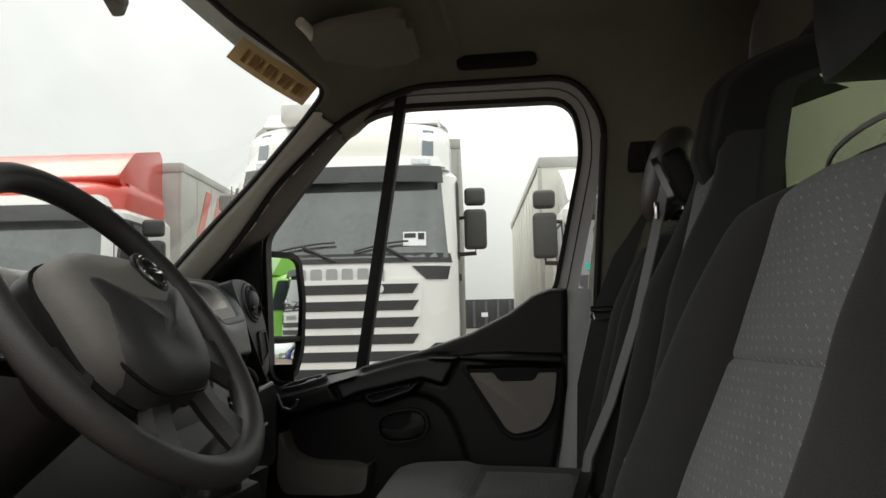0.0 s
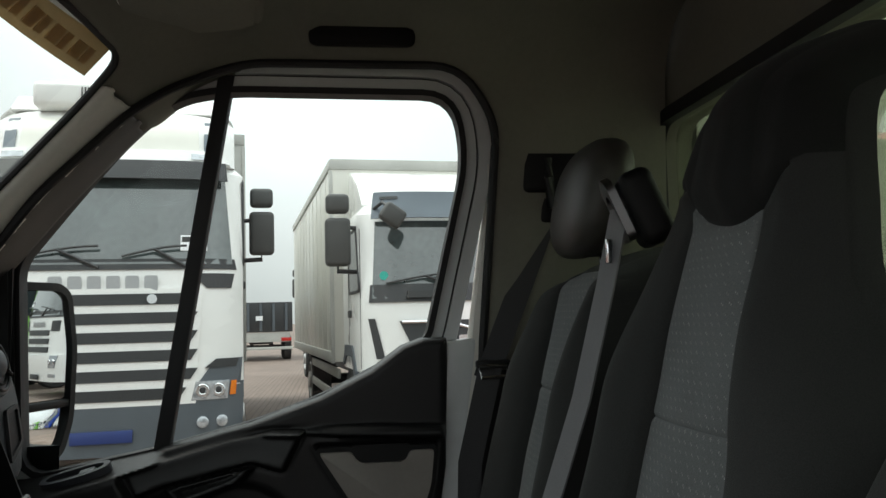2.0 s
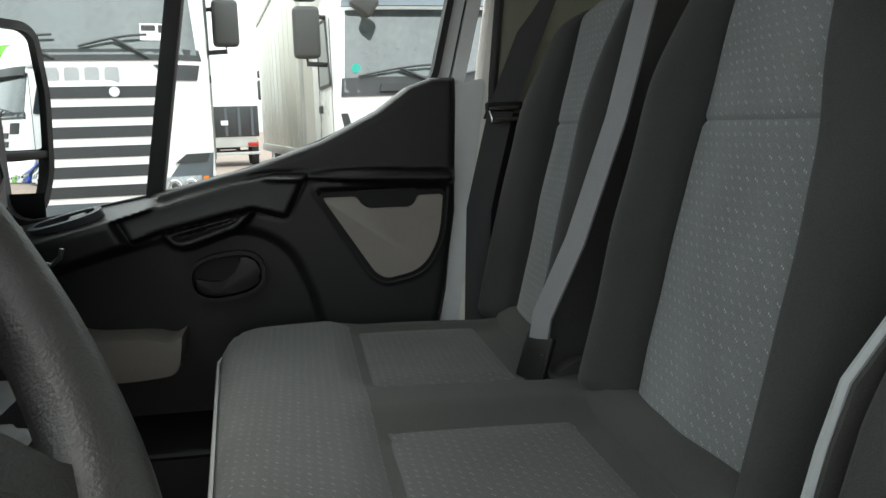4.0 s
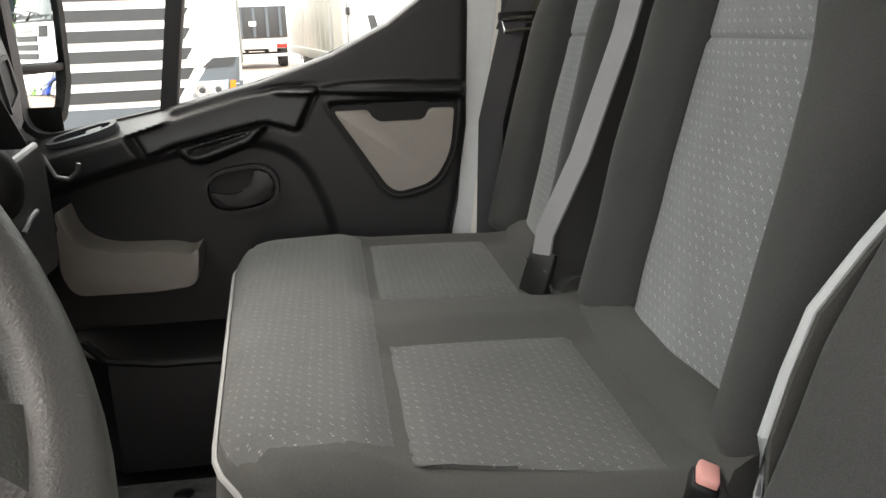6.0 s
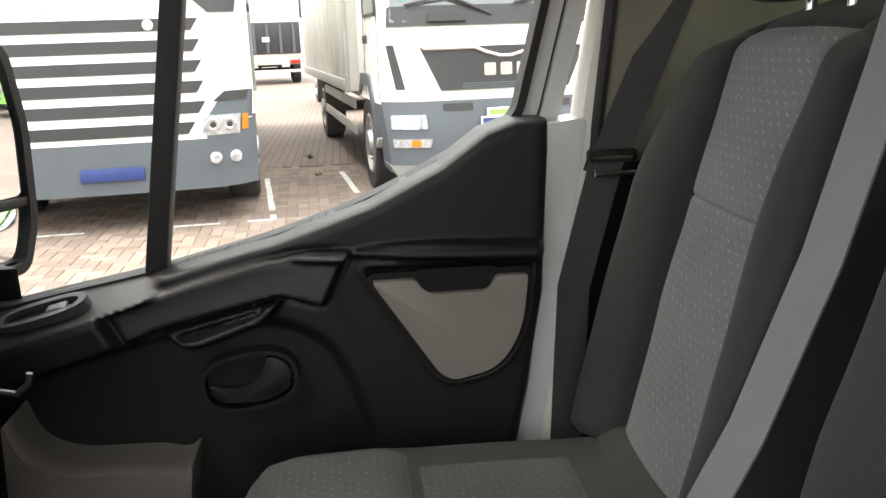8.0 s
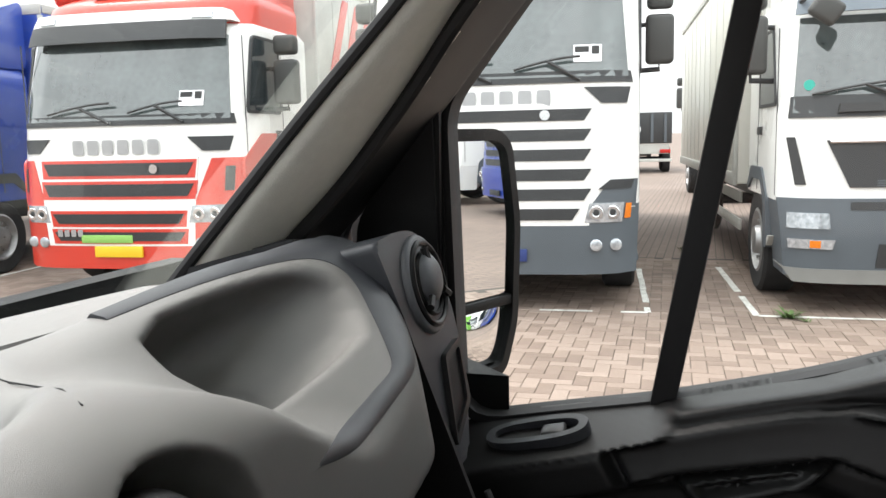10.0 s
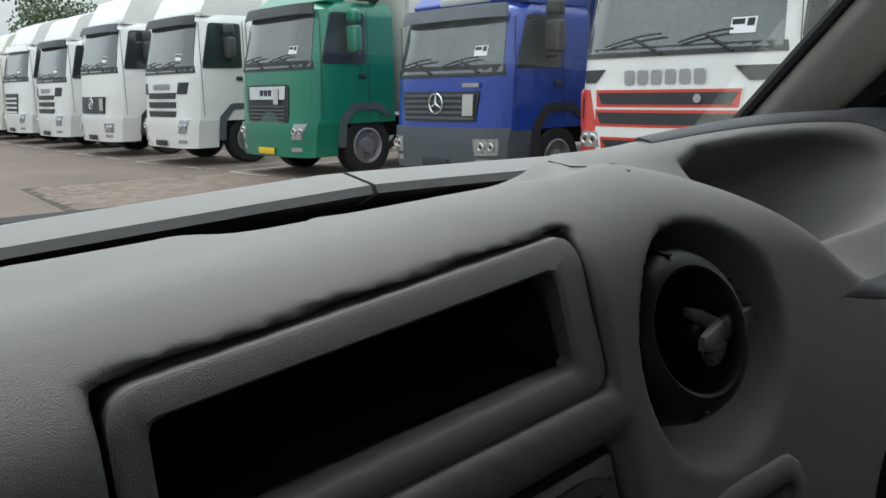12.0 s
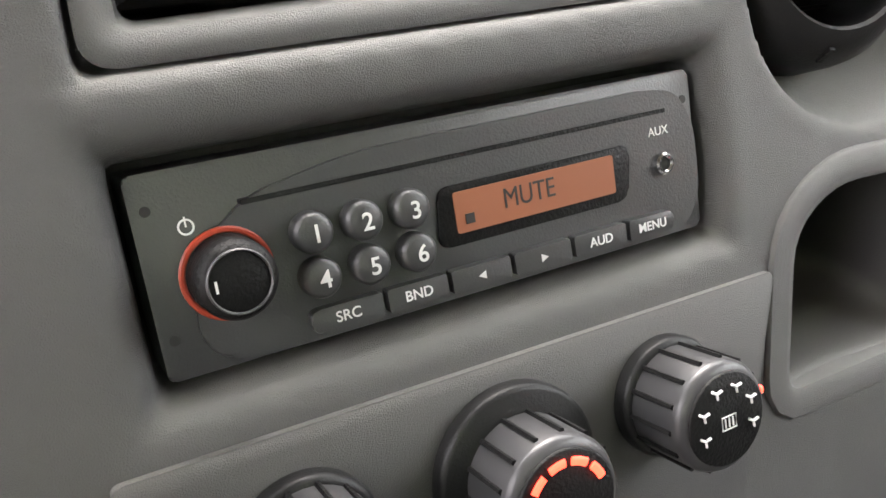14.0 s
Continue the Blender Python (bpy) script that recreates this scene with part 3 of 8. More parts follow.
def truck_wing_badge():
    w = 2.30
    sp = {"w": w, "prof": [(0.3, 0.03), (0.7, 0.0), (1.0, 0.03), (1.68, 0.07), (2.50, 0.30), (2.75, 0.40)], "round": 0.22}
    t = truck_base("white cab-over truck with black grille and grey bumper", bay(-1.93), sp, WHITE, 0.96, 2.72, 1.75)
    part("bumper", plate(sp, 0.33, 0.99, (-w / 2 + 0.06, w / 2 - 0.06), (-w / 2, w / 2), 0.045, 0.45, 18, 5), BUMPER, t)
    part("bumper_lip", plate(sp, 0.28, 0.40, (-w / 2 + 0.12, w / 2 - 0.12), (-w / 2 + 0.04, w / 2 - 0.04), 0.06, 0.4, 14, 2), mat("grey_lip", (0.20, 0.20, 0.19), 0.6), t)
    scr = part("windscreen", plate(sp, 1.70, 2.50, (-w / 2 + 0.10, w / 2 - 0.10), (-w / 2 + 0.17, w / 2 - 0.17), 0.014, 0.03, 18, 6), SCREEN, t)
    part("screen_band", plate(sp, 1.66, 1.84, (-w / 2 + 0.07, w / 2 - 0.07), (-w / 2 + 0.09, w / 2 - 0.09), 0.018, 0.03, 18, 2), DARK, scr)
    wipers(sp, scr, 1.80, ((-0.92, -0.12), (0.10, 0.86)))
    for x in (-0.55, 0.62):
        part("wiper_mount", plate(sp, 1.70, 1.77, (x - 0.18, x + 0.18), (x - 0.16, x + 0.14), 0.05, 0.03, 6, 2), INK, scr)
    note(sp, scr, 0.88, 2.02, 0.20, 0.12)
    part("sticker", disc((-0.93, front(sp, 0.93, 1.93) - 0.025, 1.93), (0, -1, 0), 0.045, 0.006, 16), TEAL, scr, "round teal sticker")
    # grille: a black winged panel with pale lettering and a silver arc
    bm = plate(sp, 1.08, 1.47, (-0.62, 0.62), (-0.80, 0.80), 0.02, 0.03, 14, 4)
    g = part("grille", bm, DARK, t, "glossy black grille")
    part("silver_arc", rod([(x, front(sp, x, 1.43) - 0.03, 1.37 + (0.09 if abs(x) > 0.3 else 0.09 * (abs(x) / 0.3) ** 1.5)) for x in [-0.78 + 0.12 * k for k in range(14)]], 0.016, 6), CHROME, g)
    lm = Matrix.Translation((0, front(sp, 0.2, 1.25) - 0.022, 1.26)) @ Matrix.Rotation(math.pi / 2, 4, "X")
    name_bars(3, 0.47, 0.115, lm, CHROME, g, 0.008)
    bm = bmesh.new()
    for k in range(3):
        plate(sp, 1.09 + 0.02 * k, 1.10 + 0.02 * k, (-0.42, 0.42), (-0.42, 0.42), 0.026, 0.012, 6, 1, bm=bm)
    part("grille_mesh", bm, BUMPER, g)
    for s in (-1, 1):
        part("air_vent", plate(sp, 1.10, 1.50, (s * 0.99 - 0.035, s * 0.99 + 0.045), (s * 1.06 - 0.03, s * 1.06 + 0.03), 0.012, 0.03, 4, 3), DARK, t)
        part("headlamp", plate(sp, 0.74, 0.87, (s * 0.92 - 0.165, s * 0.92 + 0.15), (s * 0.92 - 0.165, s * 0.92 + 0.14), 0.055, 0.05, 8, 2), LAMP, t)
        part("fog_lamp", plate(sp, 0.57, 0.65, (s * 0.90 - 0.17, s * 0.90 + 0.15), (s * 0.90 - 0.18, s * 0.90 + 0.17), 0.06, 0.05, 8, 1), LAMP, t)
        part("turn_signal", plate(sp, 0.58, 0.64, (s * 0.87 - 0.05, s * 0.87 + 0.03), (s * 0.87 - 0.05, s * 0.87 + 0.03), 0.066, 0.03, 2, 1), AMBER, t)
        x = s * w / 2
        part("fender", slab(rounded([(0.62, 0.50), (0.66, 0.95), (0.95, 1.22), (1.5, 1.22), (1.75, 1.0), (1.68, 0.98), (1.45, 1.1), (1.0, 1.1), (0.80, 0.9), (0.76, 0.5)], 0.04), 0, x - s * 0.3, x + s * 0.02), BUMPER, t)
        part("mudguard_line", slab([(0.70, 0.52), (0.62, 0.52), (0.50, 0.62), (0.58, 0.62)], 0, x - s * 0.1, x + s * 0.01), STEELBOX, t)
    bm = plate(sp, 0.42, 0.62, (-0.42, 0.42), (-0.40, 0.40), 0.052, 0.02, 8, 2)
    part("lower_grille", bm, DARK, t)
    for x in (-0.48, 0.48):
        part("bumper_step", plate(sp, 0.90, 0.965, (x - 0.14, x + 0.14), (x - 0.14, x + 0.14), 0.052, 0.02, 4, 1), DARK, t)
    pl = part("number_plate", box((-0.27, -0.075, 0.70), (0.27, -0.055, 0.83), 0.004), PLATEBLUE, t, "dark blue dealer plate")
    pm = Matrix.Translation((-0.24, -0.078, 0.755)) @ Matrix.Rotation(math.pi / 2, 4, "X")
    name_bars(9, 0.36, 0.05, pm @ Matrix.Translation((0.19, 0, 0)), NOTE, pl, 0.001)
    part("plate_edge", ringed(rect(-0.275, 0.695, 0.275, 0.835), rect(-0.262, 0.708, 0.262, 0.822), 1, -0.079, -0.06), NOTE, pl)
    pg = part("upper_plate", box((-0.21, -0.07, 0.835), (0.32, -0.052, 0.905), 0.004), PLATEGREEN, t, "green and white dealer strip")
    part("plate_edge", ringed(rect(-0.215, 0.828, 0.325, 0.912), rect(-0.20, 0.843, 0.31, 0.897), 1, -0.074, -0.055), NOTE, pg)
    v = part("sun_visor", plate(sp, 2.52, 2.80, (-w / 2 + 0.12, w / 2 - 0.12), (-w / 2 + 0.16, w / 2 - 0.16), 0.16, 0.06, 16, 3), VISOR, t, "blue-grey moulded sun visor")
    for x in (-0.85, 0.85):
        part("visor_lamp", plate(sp, 2.72, 2.75, (x - 0.09, x + 0.09), (x - 0.09, x + 0.09), 0.172, 0.01, 2, 1), DARK, v)
    mirrors(sp, t, 2.30, 0.50)
    part("kerb_mirror", turn(box((-0.12, -0.06, -0.10), (0.12, 0.06, 0.10), 0.04, 3), Matrix.Translation((-0.86, 0.02, 2.52)) @ Matrix.Rotation(0.6, 4, "Y")), MIRRORCASE, t)
    part("mirror_arm", rod([(-1.0, 0.35, 2.62), (-0.95, 0.1, 2.66), (-0.87, 0.0, 2.58)], 0.018), DARK, t)
    side_door(sp, t, 1.80, 2.42, 0.30, 1.15, 1.0, WHITE)
    part("roof_deflector", slab(rounded([(0.75, 2.70), (1.15, 3.02), (1.85, 3.30), (1.85, 2.70)], 0.15), 0, -1.05, 1.05, 0.12, 4), WHITE, t)
    cargo_box(t, 2.50, 1.95, 9.0, 1.00, 3.45, CREAM)
    undercarriage(t, 2.30, 0.6, 8.8, (1.22, 6.6))


def truck_plain(label, y, paint, kind, w=2.30, zs=1.72, zt=2.50, lower=None, dx=0.0, box_paint=None, roof=None):
    """Cab-overs further down the row: kind chooses the face."""
    lower = lower or paint
    sp = {"w": w, "prof": [(0.3, 0.03), (0.8, 0.0), (zs, 0.07), (zt, 0.30), (zt + 0.25, 0.42), (zt + 0.8, 0.8)], "round": 0.24}
    t = truck_base(label, bay(y, dx), sp, paint, 0.90, zt + 0.18, 1.9)
    part("bumper", plate(sp, 0.36, 0.94, (-w / 2 + 0.05, w / 2 - 0.05), (-w / 2, w / 2), 0.04, 0.45, 16, 4), lower, t)
    scr = part("windscreen", plate(sp, zs, zt, (-w / 2 + 0.10, w / 2 - 0.10), (-w / 2 + 0.17, w / 2 - 0.17), 0.014, 0.03, 16, 5), SCREEN, t)
    part("screen_band", plate(sp, zs - 0.04, zs + 0.10, (-w / 2 + 0.07, w / 2 - 0.07), (-w / 2 + 0.09, w / 2 - 0.09), 0.018, 0.03, 16, 1), DARK, scr)
    wipers(sp, scr, zs + 0.05, ((-0.85, -0.15), (0.10, 0.75)))
    note(sp, scr, 0.72, zs + 0.28)
    vis = {"plain": paint}.get(kind, DARK)
    part("sun_visor", plate(sp, zt - 0.04, zt + 0.14, (-w / 2 + 0.10, w / 2 - 0.10), (-w / 2 + 0.14, w / 2 - 0.14), 0.15, 0.04, 14, 2), BUMPER if kind == "star" else vis, t)
    if kind == "star":
        g = part("grille", plate(sp, 1.02, 1.42, (-0.72, 0.72), (-0.78, 0.78), 0.02, 0.03, 12, 3), DARK, t)
        bm = bmesh.new()
        for k in range(5):
            plate(sp, 1.05 + 0.075 * k, 1.085 + 0.075 * k, (-0.70, 0.70), (-0.72, 0.72), 0.035, 0.02, 12, 1, bm=bm)
        part("grille_slat", bm, BUMPER, g)
        s = bmesh.new()
        c = Vector((0, front(sp, 0, 1.26) - 0.05, 1.26))
        rod([c + Vector((0.135 * math.cos(q), 0, 0.135 * math.sin(q))) for q in [2 * math.pi * i / 24 for i in range(24)]], 0.013, 6, s, True, up=(0, 1, 0))
        for q in (90, 210, 330):
            rod([c, c + Vector((0.13 * math.cos(radians(q)), 0, 0.13 * math.sin(radians(q))))], [0.022, 0.006], 6, s)
        part("badge", s, CHROME, g, "round chrome badge")
        part("dealer_card", plate(sp, 1.10, 1.38, (0.52, 0.70), (0.52, 0.70), 0.05, 0.01, 2, 2), STEELBOX, g, "grey plate on the grille")
        if paint is BLUE:
            lm = Matrix.Translation((0.62, front(sp, 0.6, 1.5) - 0.014, 1.50)) @ Matrix.Rotation(math.pi / 2, 4, "X")
            part("model_badge", turn(box((-0.16, -0.028, 0), (0.16, 0.028, 0.004)), lm), LETTER, t)
    elif kind == "name_panel":
        g = part("grille", loft([[(x, front(sp, x, z) - 0.02, z) for x, z in rounded([(-0.55, 0.62), (0.55, 0.62), (0.66, 1.05), (0.66, 1.58), (-0.66, 1.58), (-0.66, 1.05)], 0.08)],
                                 [(x, front(sp, x, z) + 0.03, z) for x, z in rounded([(-0.55, 0.62), (0.55, 0.62), (0.66, 1.05), (0.66, 1.58), (-0.66, 1.58), (-0.66, 1.05)], 0.08)]]), DARK, t)
        bm = bmesh.new()
        for k in range(9):
            plate(sp, 0.68 + 0.065 * k, 0.705 + 0.065 * k, (-0.58, 0.58), (-0.58, 0.58), 0.035, 0.02, 10, 1, bm=bm)
        part("grille_slat", bm, BUMPER, g)
        part("name_panel", plate(sp, 1.33, 1.55, (-0.58, 0.58), (-0.60, 0.60), 0.035, 0.02, 10, 1), CHROME, g, "silver name panel")
        lm = Matrix.Translation((-0.02, front(sp, 0, 1.43) - 0.036, 1.44)) @ Matrix.Rotation(math.pi / 2, 4, "X")
        name_bars(3, 0.40, 0.10, lm, DARK, g, 0.004)
        part("dealer_card", plate(sp, 1.25, 1.51, (0.26, 0.40), (0.26, 0.40), 0.05, 0.01, 2, 2), STEELBOX, g, "grey plate on the grille")
        for s in (-1, 1):
            part("corner_slot", plate(sp, 1.10, 1.58, (s * 0.92 - 0.2, s * 0.92 + 0.18), (s * 0.92 - 0.2, s * 0.92 + 0.18), 0.006, 0.02, 4, 2), paint, t)
    elif kind == "slots":
        for k in range(5):
            z = 0.62 + 0.185 * k
            part("grille_slot", plate(sp, z, z + 0.12, (-0.62, 0.62), (-0.66, 0.66), 0.02, 0.03, 10, 1), DARK, t)
        lm = Matrix.Translation((0, front(sp, 0.3, 1.62) - 0.016, 1.60)) @ Matrix.Rotation(math.pi / 2, 4, "X")
        name_bars(6, 0.80, 0.12, lm, LETTER, t, 0.004)
        for s in (-1, 1):
            part("corner_intake", plate(sp, 1.45, 1.68, (s * 0.86 - 0.16, s * 0.86 + 0.14), (s * 0.9 - 0.14, s * 0.9 + 0.14), 0.012, 0.03, 4, 2), DARK, t)
    else:
        bm = plate(sp, 0.62, 1.55, (-0.55, 0.55), (-0.68, 0.68), 0.018, 0.03, 10, 3)
        part("grille", bm, DARK, t)
        bm = bmesh.new()
        for k in range(6):
            plate(sp, 0.68 + 0.14 * k, 0.73 + 0.14 * k, (-0.56, 0.56), (-0.56, 0.56), 0.03, 0.02, 8, 1, bm=bm)
        part("grille_slat", bm, WHITE if paint is WHITE else BUMPER, t)
    for s in (-1, 1):
        low, high = (0.58, 0.80) if kind == "star" else (0.66, 0.93)
        lens = ((0.74, 1.04), (0.72, 1.06)) if kind == "star" else ((0.76, 0.98), (0.84, 1.08))
        if s < 0:
            lens = tuple((-b, -a) for a, b in lens)
        hl = part("headlamp", plate(sp, low, high, lens[0], lens[1], 0.050, 0.05, 8, 3), LAMP, t)
        lamp_eyes(sp, hl, (s * 0.84, s * 0.97), (low + high) / 2, 0.062, 0.062)
        part("fog_lamp", plate(sp, 0.46, 0.53, (s * 0.86 - 0.12, s * 0.86 + 0.12), (s * 0.86 - 0.12, s * 0.86 + 0.12), 0.05, 0.04, 4, 1), LAMP, t)
        x = s * w / 2
        part("fender", slab(rounded([(0.66, 0.50), (0.70, 0.98), (0.98, 1.24), (1.55, 1.24), (1.80, 1.0), (1.72, 0.98), (1.5, 1.12), (1.03, 1.12), (0.84, 0.9), (0.80, 0.5)], 0.04), 0, x - s * 0.3, x + s * 0.015), DARK if kind == "star" else BUMPER, t)
    part("number_plate", box((-0.26, -0.06, 0.40), (0.26, -0.04, 0.51), 0.004), PLATE if paint is GREEN else DARK, t)
    mirrors(sp, t, zs + 0.45, 0.42, GREEN if paint is GREEN else None)
    side_door(sp, t, zs + 0.08, zt - 0.04, 0.32, 1.25, 1.0, paint)
    return t, sp


def truck_row():
    truck_wing_badge()
    truck_white()
    truck_red()
    t, sp = truck_plain("blue box truck with round chrome badge and dark bumper", 9.15, BLUE, "star", lower=BUMPER, zs=1.66, zt=2.40)
    part("roof_deflector", slab(rounded([(0.55, 2.62), (1.2, 3.15), (2.0, 3.42), (2.0, 2.55), (0.65, 2.55)], 0.08), 0, -1.10, 1.10, 0.12, 4), BLUE, t)
    part("roof_band", box((-0.5, 0.56, 2.60), (0.5, 0.72, 2.70), 0.02), STEELBOX, t)
    cargo_box(t, 2.48, 2.15, 8.5, 1.0, 3.4, BLUE)
    undercarriage(t, 2.30, 0.6, 8.3, (1.22, 6.2), 0.46)
    t, sp = truck_plain("green cab-over truck with silver name panel", 13.35, GREEN, "name_panel", w=2.40, zs=1.86, zt=2.75)
    part("roof_deflector", slab(rounded([(0.55, 2.92), (1.1, 3.35), (1.9, 3.56), (1.9, 3.42), (1.2, 3.18), (0.9, 2.88)], 0.05), 0, -1.10, 1.10, 0.08, 4), GREEN, t)
    part("air_horn", rod([(1.0, 1.6, 2.92), (1.18, 1.6, 3.0), (1.18, 1.2, 3.0)], 0.06), DARK, t)
    cargo_box(t, 2.5, 2.2, 8.8, 1.05, 3.62, CREAM)
    undercarriage(t, 2.34, 0.6, 8.6, (1.30, 6.4))
    rest = (("slots", WHITE, 17.4, 1.90, 2.85), ("star", WHITE, 21.3, 2.0, 2.95), ("slots", WHITE, 25.1, 1.86, 2.8), ("plain", WHITE, 28.9, 1.95, 2.85), ("plain", CREAM, 32.7, 1.85, 2.75), ("plain", WHITE, 36.5, 1.9, 2.8), ("slots", WHITE, 40.3, 1.8, 2.7), ("plain", CREAM, 44.1, 1.8, 2.7), ("plain", WHITE, 47.9, 1.8, 2.7),
            ("plain", WHITE, -9.6, 1.9, 2.8), ("slots", BLUE, -13.3, 1.8, 2.7), ("slots", WHITE, -17.0, 1.8, 2.7), ("star", LIME, -20.7, 1.8, 2.7), ("plain", WHITE, -24.4, 1.9, 2.8), ("slots", WHITE, -28.1, 1.8, 2.7), ("plain", CREAM, -31.8, 1.8, 2.7))
    for kind, paint, y, zs, zt in rest:
        t, sp = truck_plain({BLUE: "blue cab-over truck standing in the parked row", LIME: "lime green cab-over truck standing in the parked row"}.get(paint, "white cab-over truck far down the parked row" if abs(y) > 19 else "white cab-over truck with dark grille slots"), y, paint, kind, w=2.45, zs=zs, zt=zt)
        part("high_roof", slab(rounded([(0.45, zt + 0.14), (0.8, zt + 0.75), (1.4, zt + 0.95), (1.9, zt + 0.95), (1.9, zt + 0.1)], 0.12), 0, -1.12, 1.12, 0.12, 4), paint, t)
        undercarriage(t, 2.4, 0.6, 5.8, (1.40, 5.0))
        if abs(y) > 24:
            cargo_box(t, 2.5, 2.6, 9.0, 1.1, 3.9, CREAM)


def fire_engine():
    w = 2.45
    sp = {"w": w, "prof": [(0.3, 0.03), (0.9, 0.0), (1.6, 0.05), (2.6, 0.2), (2.9, 0.3)], "round": 0.2}
    t = truck_base("red fire engine with yellow trim and steel steps", bay(-5.75, 0.35), sp, FIRE, 0.85, 2.85, 3.6)
    t["category"] = "fire engine"
    part("bumper", plate(sp, 0.40, 0.90, (-w / 2, w / 2), (-w / 2, w / 2), 0.08, 0.5, 12, 3), WHITE, t)
    part("windscreen", plate(sp, 1.65, 2.5, (-w / 2 + 0.1, w / 2 - 0.1), (-w / 2 + 0.15, w / 2 - 0.15), 0.014, 0.03, 14, 4), SCREEN, t)
    mirrors(sp, t, 2.1, 0.5)
    for s in (-1, 1):
        x = s * w / 2
        part("side_band", box((x - 0.01, 0.35, 2.55), (x + 0.01, 3.6, 2.70)), YELLOW, t, "yellow side band")
        for y0, y1 in ((0.45, 1.15), (1.35, 2.1), (2.3, 3.3)):
            part("side_window", slab(rounded(rect(y0, 1.6, y1, 2.42), 0.06), 0, x - s * 0.02, x + s * 0.012), SIDEGLASS, t)
        part("white_number", box((x - 0.008, 0.75, 1.32), (x + 0.008, 1.15, 1.48)), NOTE, t)
        part("white_badge", disc((x, 0.85, 1.05), (s, 0, 0), 0.10, 0.008, 20, hole=0.07), NOTE, t)
        part("wheel_arch", slab([(1.05, 0.85), (1.1, 1.1), (1.35, 1.28), (1.85, 1.28), (2.1, 1.1), (2.15, 0.85)], 0, x - s * 0.1, x + s * 0.01), STEELBOX, t)
        bm = bmesh.new()
        for k in range(3):
            box((min(x, x - s * 0.3), 0.42, 0.40 + 0.22 * k), (max(x, x - s * 0.3), 0.98, 0.44 + 0.22 * k), bm=bm)
        part("step", bm, RIM, t)
    part("rear_body", box((-1.22, 3.65, 0.85), (1.22, 7.6, 2.95), 0.03), FIRE, t)
    undercarriage(t, 2.42, 0.6, 7.4, (1.60, 5.6), 0.52, False)


def far_truck():
    """Backs of vehicles in the next row, seen down the lane between two trucks."""
    m = Matrix.Translation((33.0, 2.3, 0)) @ Matrix.Rotation(ROW - math.pi / 2, 4, "Z")
    t = thing("truck", m, "dark tipper truck standing far behind the row", "truck", "trucks parked in a row")
    part("tailgate", box((-1.2, 0, 1.15), (1.2, 0.12, 2.35), 0.02), DARK, t)
    bm = bmesh.new()
    for k in range(5):
        box((-1.1 + 0.5 * k, -0.05, 1.2), (-1.0 + 0.5 * k, 0.0, 2.3), bm=bm)
    part("tailgate_rib", bm, BUMPER, t)
    part("load_bed", box((-1.2, 0.13, 1.15), (1.2, 5.5, 2.30), 0.02), BUMPER, t)
    part("lower_panel", box((-1.1, 0.05, 0.75), (1.1, 0.2, 1.13), 0.01), STEELBOX, t)
    part("rear_bar", box((-1.2, -0.1, 0.45), (1.2, 0.02, 0.56), 0.01), STEELBOX, t)
    part("plate_card", box((-0.25, -0.075, 1.62), (0.02, -0.055, 1.80)), NOTE, t)
    for s in (-1, 1):
        part("tail_lamp", box((s * 0.95 - 0.2, -0.02, 0.78), (s * 0.95 + 0.2, 0.04, 0.92), 0.01), REDLENS, t)
    undercarriage(t, 2.4, 0.2, 6.5, (1.3, 2.6), 0.5, False)
    m = Matrix.Translation((21.5, -1.0, 0)) @ Matrix.Rotation(ROW - math.pi / 2, 4, "Z")
    t = thing("truck", m, "white cab truck with red lamps behind the row", "truck", "trucks parked in a row")
    part("cab", box((-1.22, 0.0, 1.0), (1.22, 2.2, 3.0), 0.12, 3), WHITE, t)
    part("rear_window", box((-0.9, -0.02, 2.1), (0.9, 0.01, 2.7), 0.02), SIDEGLASS, t)
    part("red_corner", box((0.75 - 1.95, -0.05, 1.35), (-0.85, 0.04, 1.55), 0.02), RED, t)
    sp = {"w": 2.46, "prof": [(0, 0), (3, 0)]}
    mirrors(sp, t, 2.4, 0.5)
    part("fifth_wheel", box((-0.5, -2.2, 0.95), (0.5, -1.2, 1.1), 0.05), CHASSIS, t)
    undercarriage(t, 2.4, -3.5, 1.6, (-2.4, 0.9), 0.5, False)


